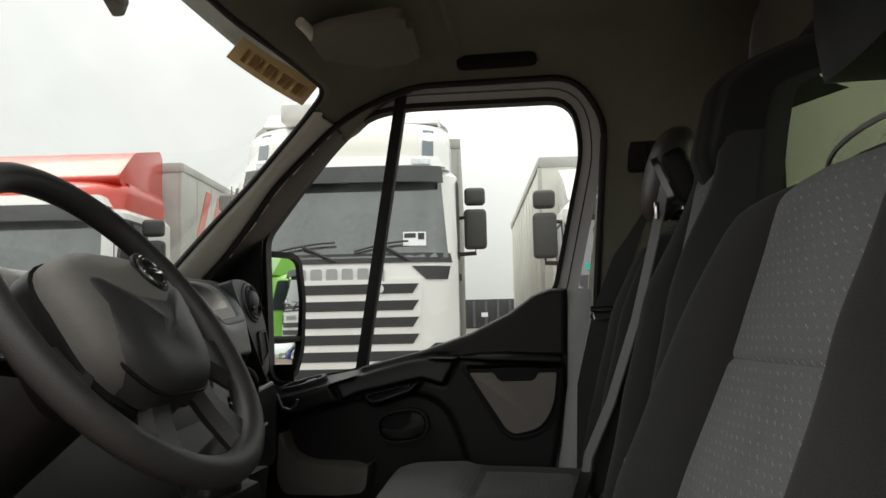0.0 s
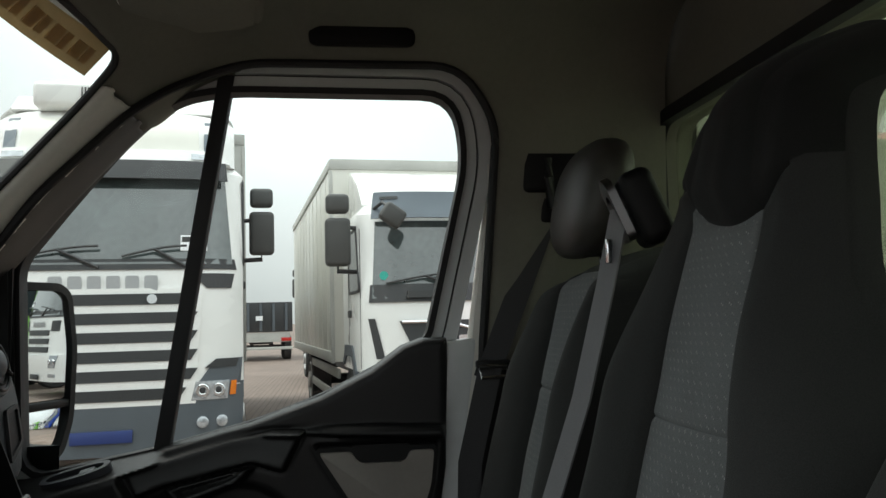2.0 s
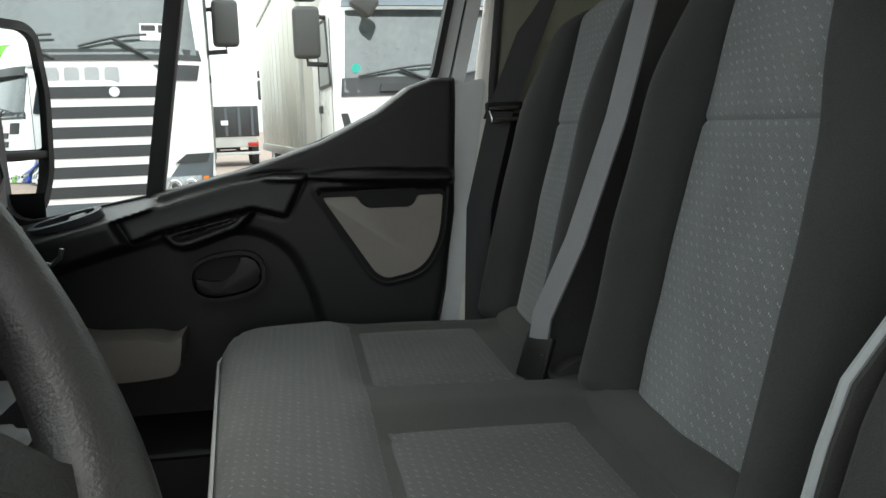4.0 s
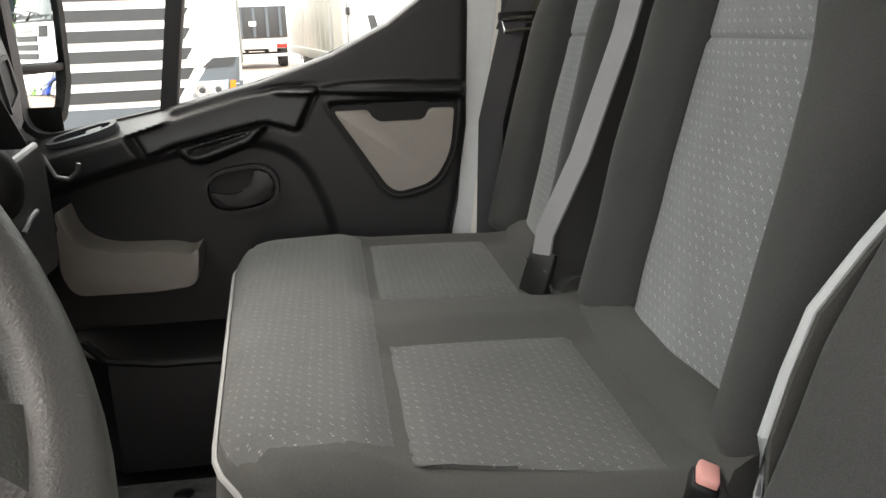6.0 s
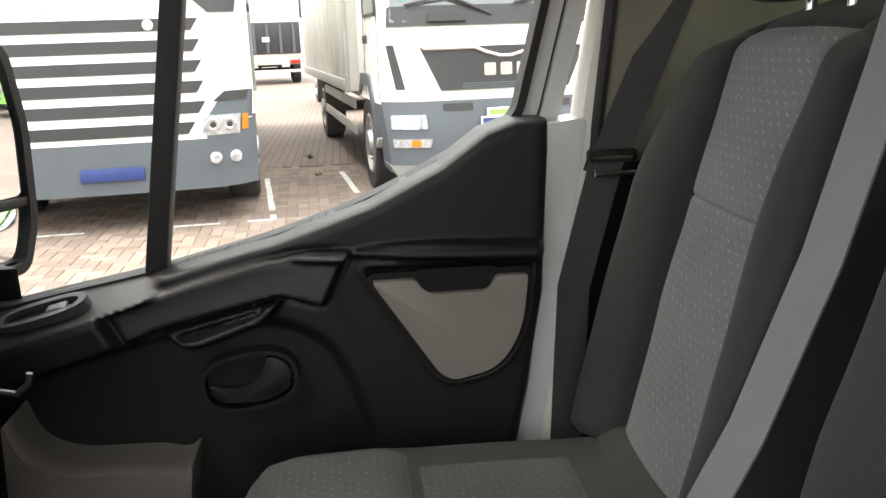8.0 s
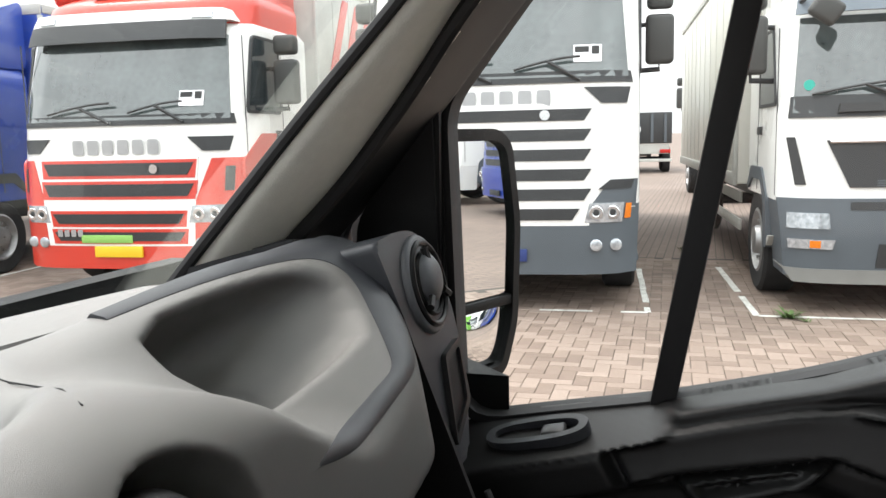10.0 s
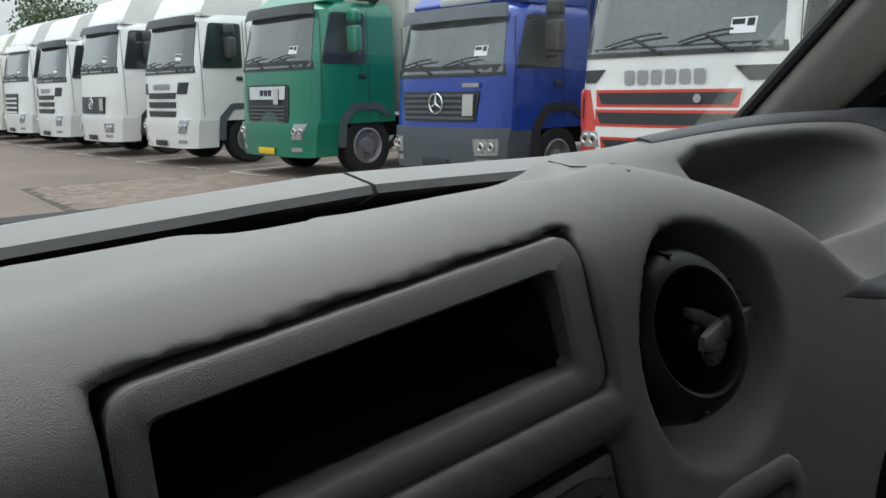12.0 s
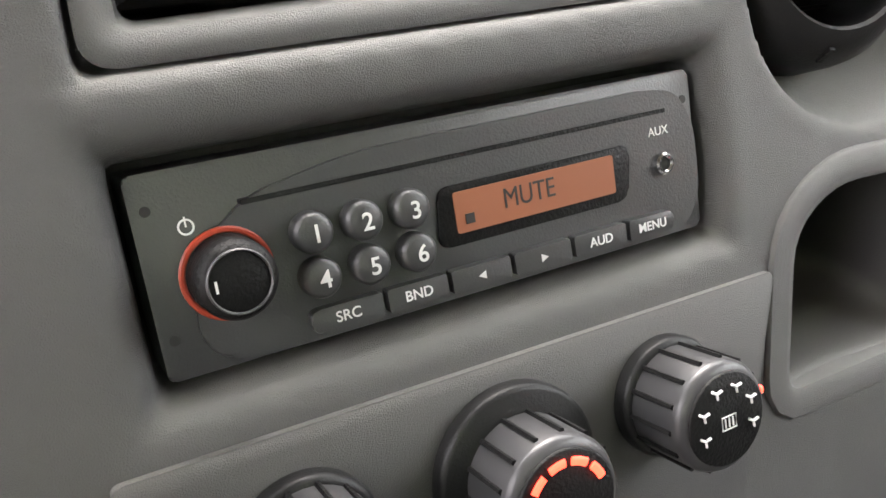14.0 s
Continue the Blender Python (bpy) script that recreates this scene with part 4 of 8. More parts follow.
# ---- ground ----
def paving_material():
    m = bpy.data.materials.new("brick_paving")
    m.use_nodes = True
    n, l = m.node_tree.nodes, m.node_tree.links
    b = n["Principled BSDF"]
    tc = n.new("ShaderNodeTexCoord")
    br = n.new("ShaderNodeTexBrick")
    br.inputs["Color1"].default_value, br.inputs["Color2"].default_value = (0.205, 0.150, 0.122, 1), (0.17, 0.125, 0.103, 1)
    br.inputs["Mortar"].default_value = (0.075, 0.062, 0.052, 1)
    br.inputs["Scale"].default_value, br.inputs["Mortar Size"].default_value = 1.0, 0.006
    br.inputs["Brick Width"].default_value, br.inputs["Row Height"].default_value = 0.21, 0.105
    l.new(tc.outputs["Object"], br.inputs["Vector"])
    no = n.new("ShaderNodeTexNoise")
    no.inputs["Scale"].default_value, no.inputs["Detail"].default_value = 0.5, 6
    l.new(tc.outputs["Object"], no.inputs["Vector"])
    mx = n.new("ShaderNodeMixRGB")
    mx.blend_type = "MULTIPLY"
    mx.inputs[0].default_value = 0.7
    rp = n.new("ShaderNodeMapRange")
    rp.inputs["From Min"].default_value, rp.inputs["From Max"].default_value = 0.3, 0.7
    rp.inputs["To Min"].default_value, rp.inputs["To Max"].default_value = 0.72, 1.15
    l.new(no.outputs[0], rp.inputs["Value"])
    l.new(br.outputs["Color"], mx.inputs[1])
    l.new(rp.outputs[0], mx.inputs[2])
    l.new(mx.outputs[0], b.inputs["Base Color"])
    b.inputs["Roughness"].default_value = 0.8
    bp = n.new("ShaderNodeBump")
    bp.inputs["Strength"].default_value, bp.inputs["Distance"].default_value = 0.4, 0.004
    l.new(br.outputs["Fac"], bp.inputs["Height"])
    bp.invert = True
    l.new(bp.outputs[0], b.inputs["Normal"])
    return m


SAND = mat("joint_sand", (0.070, 0.060, 0.050), 0.95, vary=0.3, scale=6)
BX0, BX1, BY0, BY1 = 2.1, 10.5, -6.3, 14.7


def ground_sheet():
    """One sheet to the horizon; under the laid bricks near the van it shows the joints' sand."""
    bm = bmesh.new()
    xs, ys = (-1500, BX0, BX1, 1500), (-1500, BY0, BY1, 1500)
    V = [[bm.verts.new((x, y, 0)) for x in xs] for y in ys]
    for j in range(3):
        for i in range(3):
            f = bm.faces.new((V[j][i], V[j][i + 1], V[j + 1][i + 1], V[j + 1][i]))
            f.material_index = 1 if i == 1 and j == 1 else 0
    g = part("ground", bm, paving_material(), smooth=0)
    g.data.materials.append(SAND)
    return tagged(g, "brick-paved truck yard in weathered brown-grey", "ground", kind="structure")


ground = ground_sheet()
truck_row()
fire_engine()
far_truck()
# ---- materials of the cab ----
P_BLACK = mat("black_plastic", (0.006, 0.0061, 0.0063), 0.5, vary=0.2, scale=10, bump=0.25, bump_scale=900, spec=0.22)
P_DARK = mat("charcoal_plastic", (0.0095, 0.0097, 0.010), 0.42, vary=0.16, scale=9, bump=0.12, bump_scale=1200, spec=0.3)
P_CHAR = mat("satin_charcoal_plastic", (0.030, 0.031, 0.032), 0.42, vary=0.14, scale=9, bump=0.12, bump_scale=1300, spec=0.8)
P_BLUE = mat("slate_plastic", (0.036, 0.039, 0.045), 0.45, vary=0.12, scale=8, bump=0.2, bump_scale=1500, spec=0.5)
def skylit_dust(m, lit_tone, amount):
    """Skylight put into the colour: a paler, dust-clouded tone on whatever faces up."""
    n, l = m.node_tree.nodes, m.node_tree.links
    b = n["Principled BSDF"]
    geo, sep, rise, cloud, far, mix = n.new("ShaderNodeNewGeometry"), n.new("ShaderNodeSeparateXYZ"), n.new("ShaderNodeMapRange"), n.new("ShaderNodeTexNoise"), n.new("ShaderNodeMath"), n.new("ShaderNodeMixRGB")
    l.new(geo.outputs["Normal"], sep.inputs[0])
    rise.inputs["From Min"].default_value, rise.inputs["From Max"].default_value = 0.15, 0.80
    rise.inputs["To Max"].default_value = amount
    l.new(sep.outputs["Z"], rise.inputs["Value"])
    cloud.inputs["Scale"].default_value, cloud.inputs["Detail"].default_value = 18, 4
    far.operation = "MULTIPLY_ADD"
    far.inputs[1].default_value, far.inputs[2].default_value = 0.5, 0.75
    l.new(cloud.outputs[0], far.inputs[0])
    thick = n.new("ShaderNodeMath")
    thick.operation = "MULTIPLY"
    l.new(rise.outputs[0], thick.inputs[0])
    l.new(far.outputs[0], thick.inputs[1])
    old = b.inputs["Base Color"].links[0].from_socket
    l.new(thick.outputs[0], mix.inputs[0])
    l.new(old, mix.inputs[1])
    mix.inputs[2].default_value = (*lit_tone, 1)
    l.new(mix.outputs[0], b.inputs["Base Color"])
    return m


# dash grey, painted paler on its tops as the sky lights them
P_GREY = skylit_dust(mat("warm_grey_plastic", (0.052, 0.051, 0.050), 0.50, vary=0.10, scale=7, bump=0.38, bump_scale=2600, spec=0.7, coat=0.5, coat_rough=0.45), (0.155, 0.150, 0.140), 0.85)
SPEAKER = mat("speaker_grey_plastic", (0.10, 0.105, 0.115), 0.45, vary=0.12, scale=12, bump=0.2, bump_scale=1500)
P_TAUPE = mat("taupe_plastic", (0.19, 0.172, 0.152), 0.55, vary=0.10, scale=9, bump=0.3, bump_scale=900)
P_PILLAR = mat("pillar_trim", (0.72, 0.705, 0.65), 0.6, vary=0.10, scale=6, bump=0.25, bump_scale=600)
LINING = mat("roof_lining", (0.17, 0.165, 0.135), 0.9, vary=0.12, scale=6, bump=0.4, bump_scale=700)
JAMB = mat("grey_body_paint", (0.55, 0.57, 0.57), 0.35, vary=0.08, scale=4, coat=0.3)
RUBBER = mat("rubber_seal", (0.010, 0.010, 0.011), 0.65, vary=0.2, scale=12)
CARPET = mat("flecked_carpet", (0.07, 0.07, 0.072), 0.95, vary=0.5, scale=40, bump=0.9, bump_scale=350)
BELT = mat("grey_belt_webbing", (0.15, 0.15, 0.155), 0.6, vary=0.12, scale=20, bump=0.4, bump_scale=500)
BELTDARK = mat("dark_belt_webbing", (0.028, 0.028, 0.03), 0.65, vary=0.15, scale=20, bump=0.4, bump_scale=500)
PIPING = mat("grey_piping", (0.20, 0.20, 0.20), 0.6, vary=0.1)
BUCKLERED = mat("pale_red_buckle", (0.62, 0.30, 0.27), 0.45, vary=0.1, scale=30)
SEATGREY = mat("grey_seat_shell", (0.30, 0.32, 0.32), 0.55, vary=0.08, scale=8, bump=0.2, bump_scale=700)
WHITEPRINT = mat("white_print", (0.72, 0.72, 0.72), 0.5, vary=0.03)
KNOBGREY = mat("satin_knob", (0.06, 0.06, 0.062), 0.30, vary=0.1, scale=30)
KNOBRIB = mat("ribbed_knob_plastic", (0.038, 0.038, 0.040), 0.35, vary=0.1, scale=30)
LCD = emit("amber_display", (0.22, 0.075, 0.035), 0.05)
GLOWRED = emit("red_backlight", (0.9, 0.04, 0.02), 1.4)
DIMRED = mat("dim_red_ring", (0.38, 0.045, 0.02), 0.35, vary=0.2, scale=60)
TAPE = paper("brown_paper_strip", (0.66, 0.54, 0.36))
MIRROR = mat("mirror_glass", (0.86, 0.88, 0.88), 0.01, 1.0, vary=0.01)
PANE = glass("window_pane", (0.93, 0.96, 0.95), 0.0, 0.35)
SCREENPANE = glass("windscreen_pane", (0.93, 0.96, 0.95), 0.0, 0.13)
BULKPANE = glass("partition_pane", (0.86, 0.88, 0.84), 0.0, 0.6)
ROOFSHEET = glass("translucent_roof_sheet", (0.88, 0.94, 0.80), 0.3, 0.1)
CARGO = mat("cargo_lining", (0.66, 0.655, 0.62), 0.7, vary=0.12, scale=3)


def cloth(name, a, b, base=(0.150, 0.157, 0.157), spot=(0.40, 0.40, 0.39), dots=True):
    """Seat cloth: a fine weave, and rows of small pale flecks in staggered pairs along axes a and b."""
    m = bpy.data.materials.new(name)
    m.use_nodes = True
    n, l = m.node_tree.nodes, m.node_tree.links
    bs = n["Principled BSDF"]
    bs.inputs["Roughness"].default_value = 0.95
    bs.inputs["Sheen Weight"].default_value = 0.06
    bs.inputs["Specular IOR Level"].default_value = 0.15
    tc = n.new("ShaderNodeTexCoord")
    sep = n.new("ShaderNodeSeparateXYZ")
    l.new(tc.outputs["Object"], sep.inputs[0])

    def op(kind, x, y=None):
        k = n.new("ShaderNodeMath")
        k.operation = kind
        for i, v in enumerate((x, y)):
            if v is None:
                continue
            if isinstance(v, (int, float)):
                k.inputs[i].default_value = v
            else:
                l.new(v, k.inputs[i])
        return k.outputs[0]
    wob = n.new("ShaderNodeTexNoise")
    wob.inputs["Scale"].default_value = 30
    l.new(tc.outputs["Object"], wob.inputs["Vector"])
    wv = op("MULTIPLY", op("SUBTRACT", wob.outputs[0], 0.5), 0.35)
    u = op("ADD", op("DIVIDE", sep.outputs[a], 0.0145), wv)
    v = op("ADD", op("DIVIDE", sep.outputs[b], 0.0105), wv)
    row = op("FLOOR", v)
    u2 = op("ADD", u, op("MULTIPLY", row, 0.5))
    fu, fv = op("FRACT", u2), op("FRACT", v)
    da = op("LESS_THAN", op("ABSOLUTE", op("SUBTRACT", fu, 0.42)), 0.05)
    db = op("LESS_THAN", op("ABSOLUTE", op("SUBTRACT", fu, 0.62)), 0.05)
    va = op("LESS_THAN", op("ABSOLUTE", op("SUBTRACT", fv, 0.42)), 0.10)
    vb = op("LESS_THAN", op("ABSOLUTE", op("SUBTRACT", fv, 0.58)), 0.10)
    mask = op("MAXIMUM", op("MULTIPLY", da, va), op("MULTIPLY", db, vb))
    soil2 = n.new("ShaderNodeTexNoise")
    soil2.inputs["Scale"].default_value, soil2.inputs["Detail"].default_value = 55, 3
    l.new(tc.outputs["Object"], soil2.inputs["Vector"])
    weave = n.new("ShaderNodeTexNoise")
    weave.inputs["Scale"].default_value, weave.inputs["Detail"].default_value = 900, 2
    l.new(tc.outputs["Object"], weave.inputs["Vector"])
    soil = n.new("ShaderNodeTexNoise")
    soil.inputs["Scale"].default_value, soil.inputs["Detail"].default_value = 6, 5
    l.new(tc.outputs["Object"], soil.inputs["Vector"])
    shade = op("ADD", op("MULTIPLY", weave.outputs[0], 0.9), op("MULTIPLY", soil.outputs[0], 0.5))
    col = n.new("ShaderNodeMixRGB")
    col.blend_type = "MULTIPLY"
    col.inputs[0].default_value = 1.0
    col.inputs[1].default_value = (*base, 1)
    g = op("ADD", op("MULTIPLY", shade, 0.9), 0.32)
    l.new(g, col.inputs[2])
    mix = n.new("ShaderNodeMixRGB")
    mix.inputs[2].default_value = (*spot, 1)
    l.new(col.outputs[0], mix.inputs[1])
    if dots:
        keep = op("MULTIPLY", mask, op("SUBTRACT", op("MULTIPLY", soil2.outputs[0], 1.9), 0.50))
        l.new(keep, mix.inputs[0])
    else:
        mix.inputs[0].default_value = 0
    l.new(mix.outputs[0], bs.inputs["Base Color"])
    bp = n.new("ShaderNodeBump")
    bp.inputs["Strength"].default_value, bp.inputs["Distance"].default_value = 0.5, 0.001
    l.new(weave.outputs[0], bp.inputs["Height"])
    l.new(bp.outputs[0], bs.inputs["Normal"])
    return m


CLOTH_HEAD = cloth("black_head_cloth", 0, 2, (0.016, 0.0165, 0.016), dots=False)
# one cloth, two tones: the light on backrest and cushion put into colour
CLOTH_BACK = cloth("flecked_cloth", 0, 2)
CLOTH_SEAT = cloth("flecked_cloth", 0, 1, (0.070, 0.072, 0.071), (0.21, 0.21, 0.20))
CLOTH_DARK = cloth("plain_dark_cloth", 0, 2, (0.036, 0.037, 0.036), dots=False)
CLOTH_MID = cloth("plain_grey_cloth", 0, 1, (0.044, 0.045, 0.042), dots=False)


def patch(fn, nu, nv, back, bm=None):
    """A padded piece: front surface fn(u, v), u and v from 0 to 1, closed off behind by the shift back."""
    bm = bm or bmesh.new()
    bk = Vector(back)
    A = [[bm.verts.new(fn(i / nu, j / nv)) for i in range(nu + 1)] for j in range(nv + 1)]
    B = [[bm.verts.new(Vector(fn(i / nu, j / nv)) + bk) for i in range(nu + 1)] for j in range(nv + 1)]
    for j in range(nv):
        for i in range(nu):
            bm.faces.new((A[j][i], A[j][i + 1], A[j + 1][i + 1], A[j + 1][i]))
            bm.faces.new((B[j][i + 1], B[j][i], B[j + 1][i], B[j + 1][i + 1]))
    for j in range(nv):
        for i in (0, nu):
            bm.faces.new((A[j][i], A[j + 1][i], B[j + 1][i], B[j][i]))
    for i in range(nu):
        for j in (0, nv):
            bm.faces.new((A[j][i], B[j][i], B[j][i + 1], A[j][i + 1]))
    return bm


def lean(bm, f):
    """Moves every point sideways by f(z) along x."""
    for v in bm.verts:
        v.co.x += f(v.co.z)
    return bm


# ---- rounded forms from fields ----
def smooth_max(a, b, k):
    """The larger of two fields, rounded over a width k where they meet."""
    h = np.maximum(k - np.abs(a - b), 0.0) / k
    return np.maximum(a, b) + h * h * k * 0.25


def smooth_min(a, b, k):
    return -smooth_max(-a, -b, k)


def ramp(x, a, b):
    t = np.clip((x - a) / (b - a), 0.0, 1.0)
    return t * t * (3 - 2 * t)


def prism(u, v, outline):
    """Signed distance in the plane (u, v) to a closed outline, negative inside."""
    d = np.full(u.shape, 1e9, dtype=np.float32)
    inside = np.zeros(u.shape, dtype=bool)
    n = len(outline)
    for k in range(n):
        (ax, ay), (bx, by) = outline[k], outline[(k + 1) % n]
        ex, ey = bx - ax, by - ay
        t = np.clip(((u - ax) * ex + (v - ay) * ey) / (ex * ex + ey * ey), 0.0, 1.0)
        d = np.minimum(d, (u - ax - ex * t) ** 2 + (v - ay - ey * t) ** 2)
        if ay != by:
            inside ^= ((ay > v) != (by > v)) & (u < ex * (v - ay) / (by - ay) + ax)
    d = np.sqrt(d)
    return np.where(inside, -d, d)


def skin(f, lo, h):
    """The zero surface of a sampled field as a smooth mesh of quads (points, faces)."""
    neg = f < 0
    n = np.array(f.shape) - 1
    total = np.zeros(n, dtype=np.int8)
    corners = [(i, j, k) for i in (0, 1) for j in (0, 1) for k in (0, 1)]
    for i, j, k in corners:
        total += neg[i:n[0] + i, j:n[1] + j, k:n[2] + k]
    cells = np.argwhere((total > 0) & (total < 8))
    index = np.full(n, -1, dtype=np.int64)
    index[tuple(cells.T)] = np.arange(len(cells))
    place, hits = np.zeros((len(cells), 3)), np.zeros(len(cells))
    for c in corners:
        for axis in range(3):
            if c[axis]:
                continue
            e = list(c)
            e[axis] = 1
            fa, fb = f[tuple((cells + c).T)], f[tuple((cells + e).T)]
            cut = (fa < 0) != (fb < 0)
            t = np.where(cut, fa / np.where(cut, fa - fb, 1), 0)
            p = np.array(c, dtype=float)[None, :].repeat(len(cells), 0)
            p[:, axis] = t
            place += p * cut[:, None]
            hits += cut
    points = np.array(lo) + h * (cells + place / hits[:, None])
    faces = []
    for axis in range(3):
        o1, o2 = (axis + 1) % 3, (axis + 2) % 3
        a = [slice(None)] * 3
        b = [slice(None)] * 3
        a[axis], b[axis] = slice(0, -1), slice(1, None)
        for flip in (False, True):
            na, nb = neg[tuple(a)], neg[tuple(b)]
            e = np.argwhere(na & ~nb if flip else ~na & nb)
            e = e[(e[:, o1] > 0) & (e[:, o2] > 0) & (e[:, o1] < n[o1]) & (e[:, o2] < n[o2])]
            q = []
            for d1, d2 in ((1, 1), (0, 1), (0, 0), (1, 0)):
                m = e.copy()
                m[:, o1] -= d1
                m[:, o2] -= d2
                q.append(index[tuple(m.T)])
            q = np.stack(q, 1)
            faces.append(q if flip else q[:, ::-1])
    return points, np.concatenate(faces)


def skin_parts(f, lo, h, names, choose, material, parent=None):
    """Meshes from one field, split by choose(points), which gives each face's part."""
    points, quads = skin(f, lo, h)
    which = choose(points[quads].mean(1))
    made = []
    for k, name in enumerate(names):
        q = quads[which == k]
        used, inverse = np.unique(q, return_inverse=True)
        me = bpy.data.meshes.new(name)
        me.from_pydata(points[used].tolist(), [], inverse.reshape(q.shape).tolist())
        me.materials.append(material[k])
        for p in me.polygons:
            p.use_smooth = True
        ob = new(name, me)
        if parent is not None:
            ob.parent = parent
        made.append(ob)
    return made


# ---- passenger door ----
def tuck(z):
    return -0.05 * max(0.0, z - 1.40) / 0.55


DOOR_X = 0.885
# sill line of the door from the front to the back, (y, z)
SILL = [(0.115, 1.205), (0.00, 1.228), (-0.125, 1.250), (-0.30, 1.292), (-0.43, 1.336), (-0.53, 1.385), (-0.59, 1.428), (-0.63, 1.442)]
OPENING = rounded([(-0.640, 1.442), (-0.53, 1.385), (-0.43, 1.336), (-0.30, 1.292), (-0.125, 1.250), (0.00, 1.228), (0.118, 1.205),
                   (0.122, 1.60), (0.058, 1.678), (0.0, 1.748), (-0.085, 1.843), (-0.165, 1.908), (-0.26, 1.926), (-0.70, 1.922), (-0.722, 1.80)],
                  [0.02, 0.05, 0.05, 0.05, 0.05, 0.05, 0.06, 0.03, 0.05, 0.05, 0.05, 0.05, 0.05, 0.07, 0.10], 5)
# the rim of the door's opening in the cab lining
DOORHOLE = rounded([(-0.745, 1.38), (-0.60, 1.10), (0.34, 1.10), (0.315, 1.385), (0.185, 1.522), (0.105, 1.615), (0.033, 1.703), (-0.120, 1.866), (-0.205, 1.938), (-0.300, 1.970), (-0.715, 1.970), (-0.783, 1.86)],
                   [0.03, 0.05, 0.02, 0.03, 0.04, 0.04, 0.05, 0.07, 0.07, 0.07, 0.07, 0.05], 5)


def van_door():
    d = thing("door_1", Matrix(), "closed van passenger door with charcoal trim and clear glass", "door", kind="structure")
    # the trim, moulded in one: sill, raised flag at the back, ledge, armrest with its cup, sunk field round the handle
    lo, h = (0.757, -0.702, 0.585), 0.0036
    X = (lo[0] + h * np.arange(44, dtype=np.float32))[:, None, None]
    Y = (lo[1] + h * np.arange(246, dtype=np.float32))[:, None] * np.ones((1, 244), dtype=np.float32)
    Z = (lo[2] + h * np.arange(244, dtype=np.float32))[None, :] * np.ones((246, 1), dtype=np.float32)
    ys, zs = [p[0] for p in SILL][::-1], [p[1] for p in SILL][::-1]
    sill = np.interp(Y, ys, zs).astype(np.float32)
    near = ramp(Y, -0.155, -0.120)
    # flag and sill lean out towards the glass
    x = 0.812 + 0.020 * ramp(Z, sill - 0.11, sill - 0.02) + 0.012 * ramp(Z, 1.262, 1.290)
    ledge = 1.283 - 0.055 * (-Y - 0.36)
    x -= 0.026 * ramp(-Y, 0.300, 0.350) * np.exp(-((Z - ledge) / 0.013) ** 4) * (1 - ramp(-Y, 0.655, 0.675))
    pod = prism(Y, Z, rounded([(-0.068, 1.218), (-0.181, 1.251), (-0.268, 1.273), (-0.326, 1.282), (-0.404, 1.279), (-0.363, 1.203), (-0.305, 1.220), (-0.150, 1.186), (-0.098, 1.168)], 0.010))
    x -= 0.030 * (1 - ramp(pod, -0.010, 0.004))
    ahead = prism(Y, Z, [(-0.072, 1.2165), (0.20, 1.148), (0.20, 1.095), (0.04, 1.128), (-0.100, 1.168)])
    x = np.minimum(x, 0.812 - 0.028 * (1 - ramp(ahead, -0.012, 0.010)))
    x += 0.004 * np.exp(-((np.abs(pod) - 0.001) / 0.0035) ** 2)
    # flat top in front of the divider, up to the glass
    lift = np.interp(Y, [-0.181, -0.068, 0.20], [1.251, 1.218, 1.148]).astype(np.float32)
    x = x + near * (np.maximum(0.784 + 0.088 * np.clip((Z - lift + 0.006) / (sill - lift + 0.004), 0, 1), 0.784) - x) * ramp(Z, lift - 0.012, lift - 0.004)
    cup = prism(Y, Z, rounded([(-0.152, 1.190), (-0.172, 1.163), (-0.195, 1.164), (-0.280, 1.192), (-0.306, 1.222), (-0.290, 1.224)], 0.012))
    x = x - 0.026 * (1 - ramp(cup, -0.004, 0.010)) * ramp(pod, -0.002, 0.004) + 0.024 * (1 - ramp(cup, -0.022, -0.004)) * ramp(pod, -0.002, 0.004)
    sunk = prism(Y, Z, rounded([(0.12, 1.10), (0.04, 1.130), (-0.096, 1.166), (-0.24, 1.190), (-0.320, 1.180), (-0.368, 1.145), (-0.410, 1.05), (-0.43, 0.80), (0.12, 0.80)], 0.05))
    x = x + 0.010 * (1 - ramp(sunk, -0.010, 0.010)) * ramp(pod, 0.0, 0.01) * ramp(cup, 0.0, 0.012)
    pocket = prism(Y, Z, rounded([(-0.415, 1.252), (-0.512, 1.092), (-0.535, 1.078), (-0.605, 1.092), (-0.640, 1.150), (-0.652, 1.250)], [0.01, 0.02, 0.02, 0.03, 0.03, 0.01]))
    x = x + 0.008 * (1 - ramp(pocket, -0.006, 0.002)) - 0.002 * np.exp(-((pocket - 0.004) / 0.004) ** 2)
    f = (x[None] - X) * 0.85
    rear = np.interp(Z, [0.56, 0.92, 1.06, 1.20, 1.262, 1.40], [-0.60, -0.615, -0.645, -0.668, -0.670, -0.676]).astype(np.float32)
    f = smooth_max(f, np.maximum(Z - sill, rear - Y)[None] * 0.9 + 0 * X, 0.016)
    f = np.maximum(f, np.maximum(np.maximum(X - 0.900, 0.595 - Z[None]), Y[None] - 0.165))
    inside = lambda p: np.where((prism(p[:, 1], p[:, 2], [(-0.068, 1.220), (-0.181, 1.254), (-0.268, 1.276), (-0.326, 1.286), (-0.407, 1.281), (-0.364, 1.200), (-0.150, 1.184), (-0.098, 1.166)]) < 0) & (p[:, 0] < 0.806), 1, 0)
    skin_parts(f, lo, h, ("door_trim", "armrest"), inside, (P_DARK, P_DARK), d)
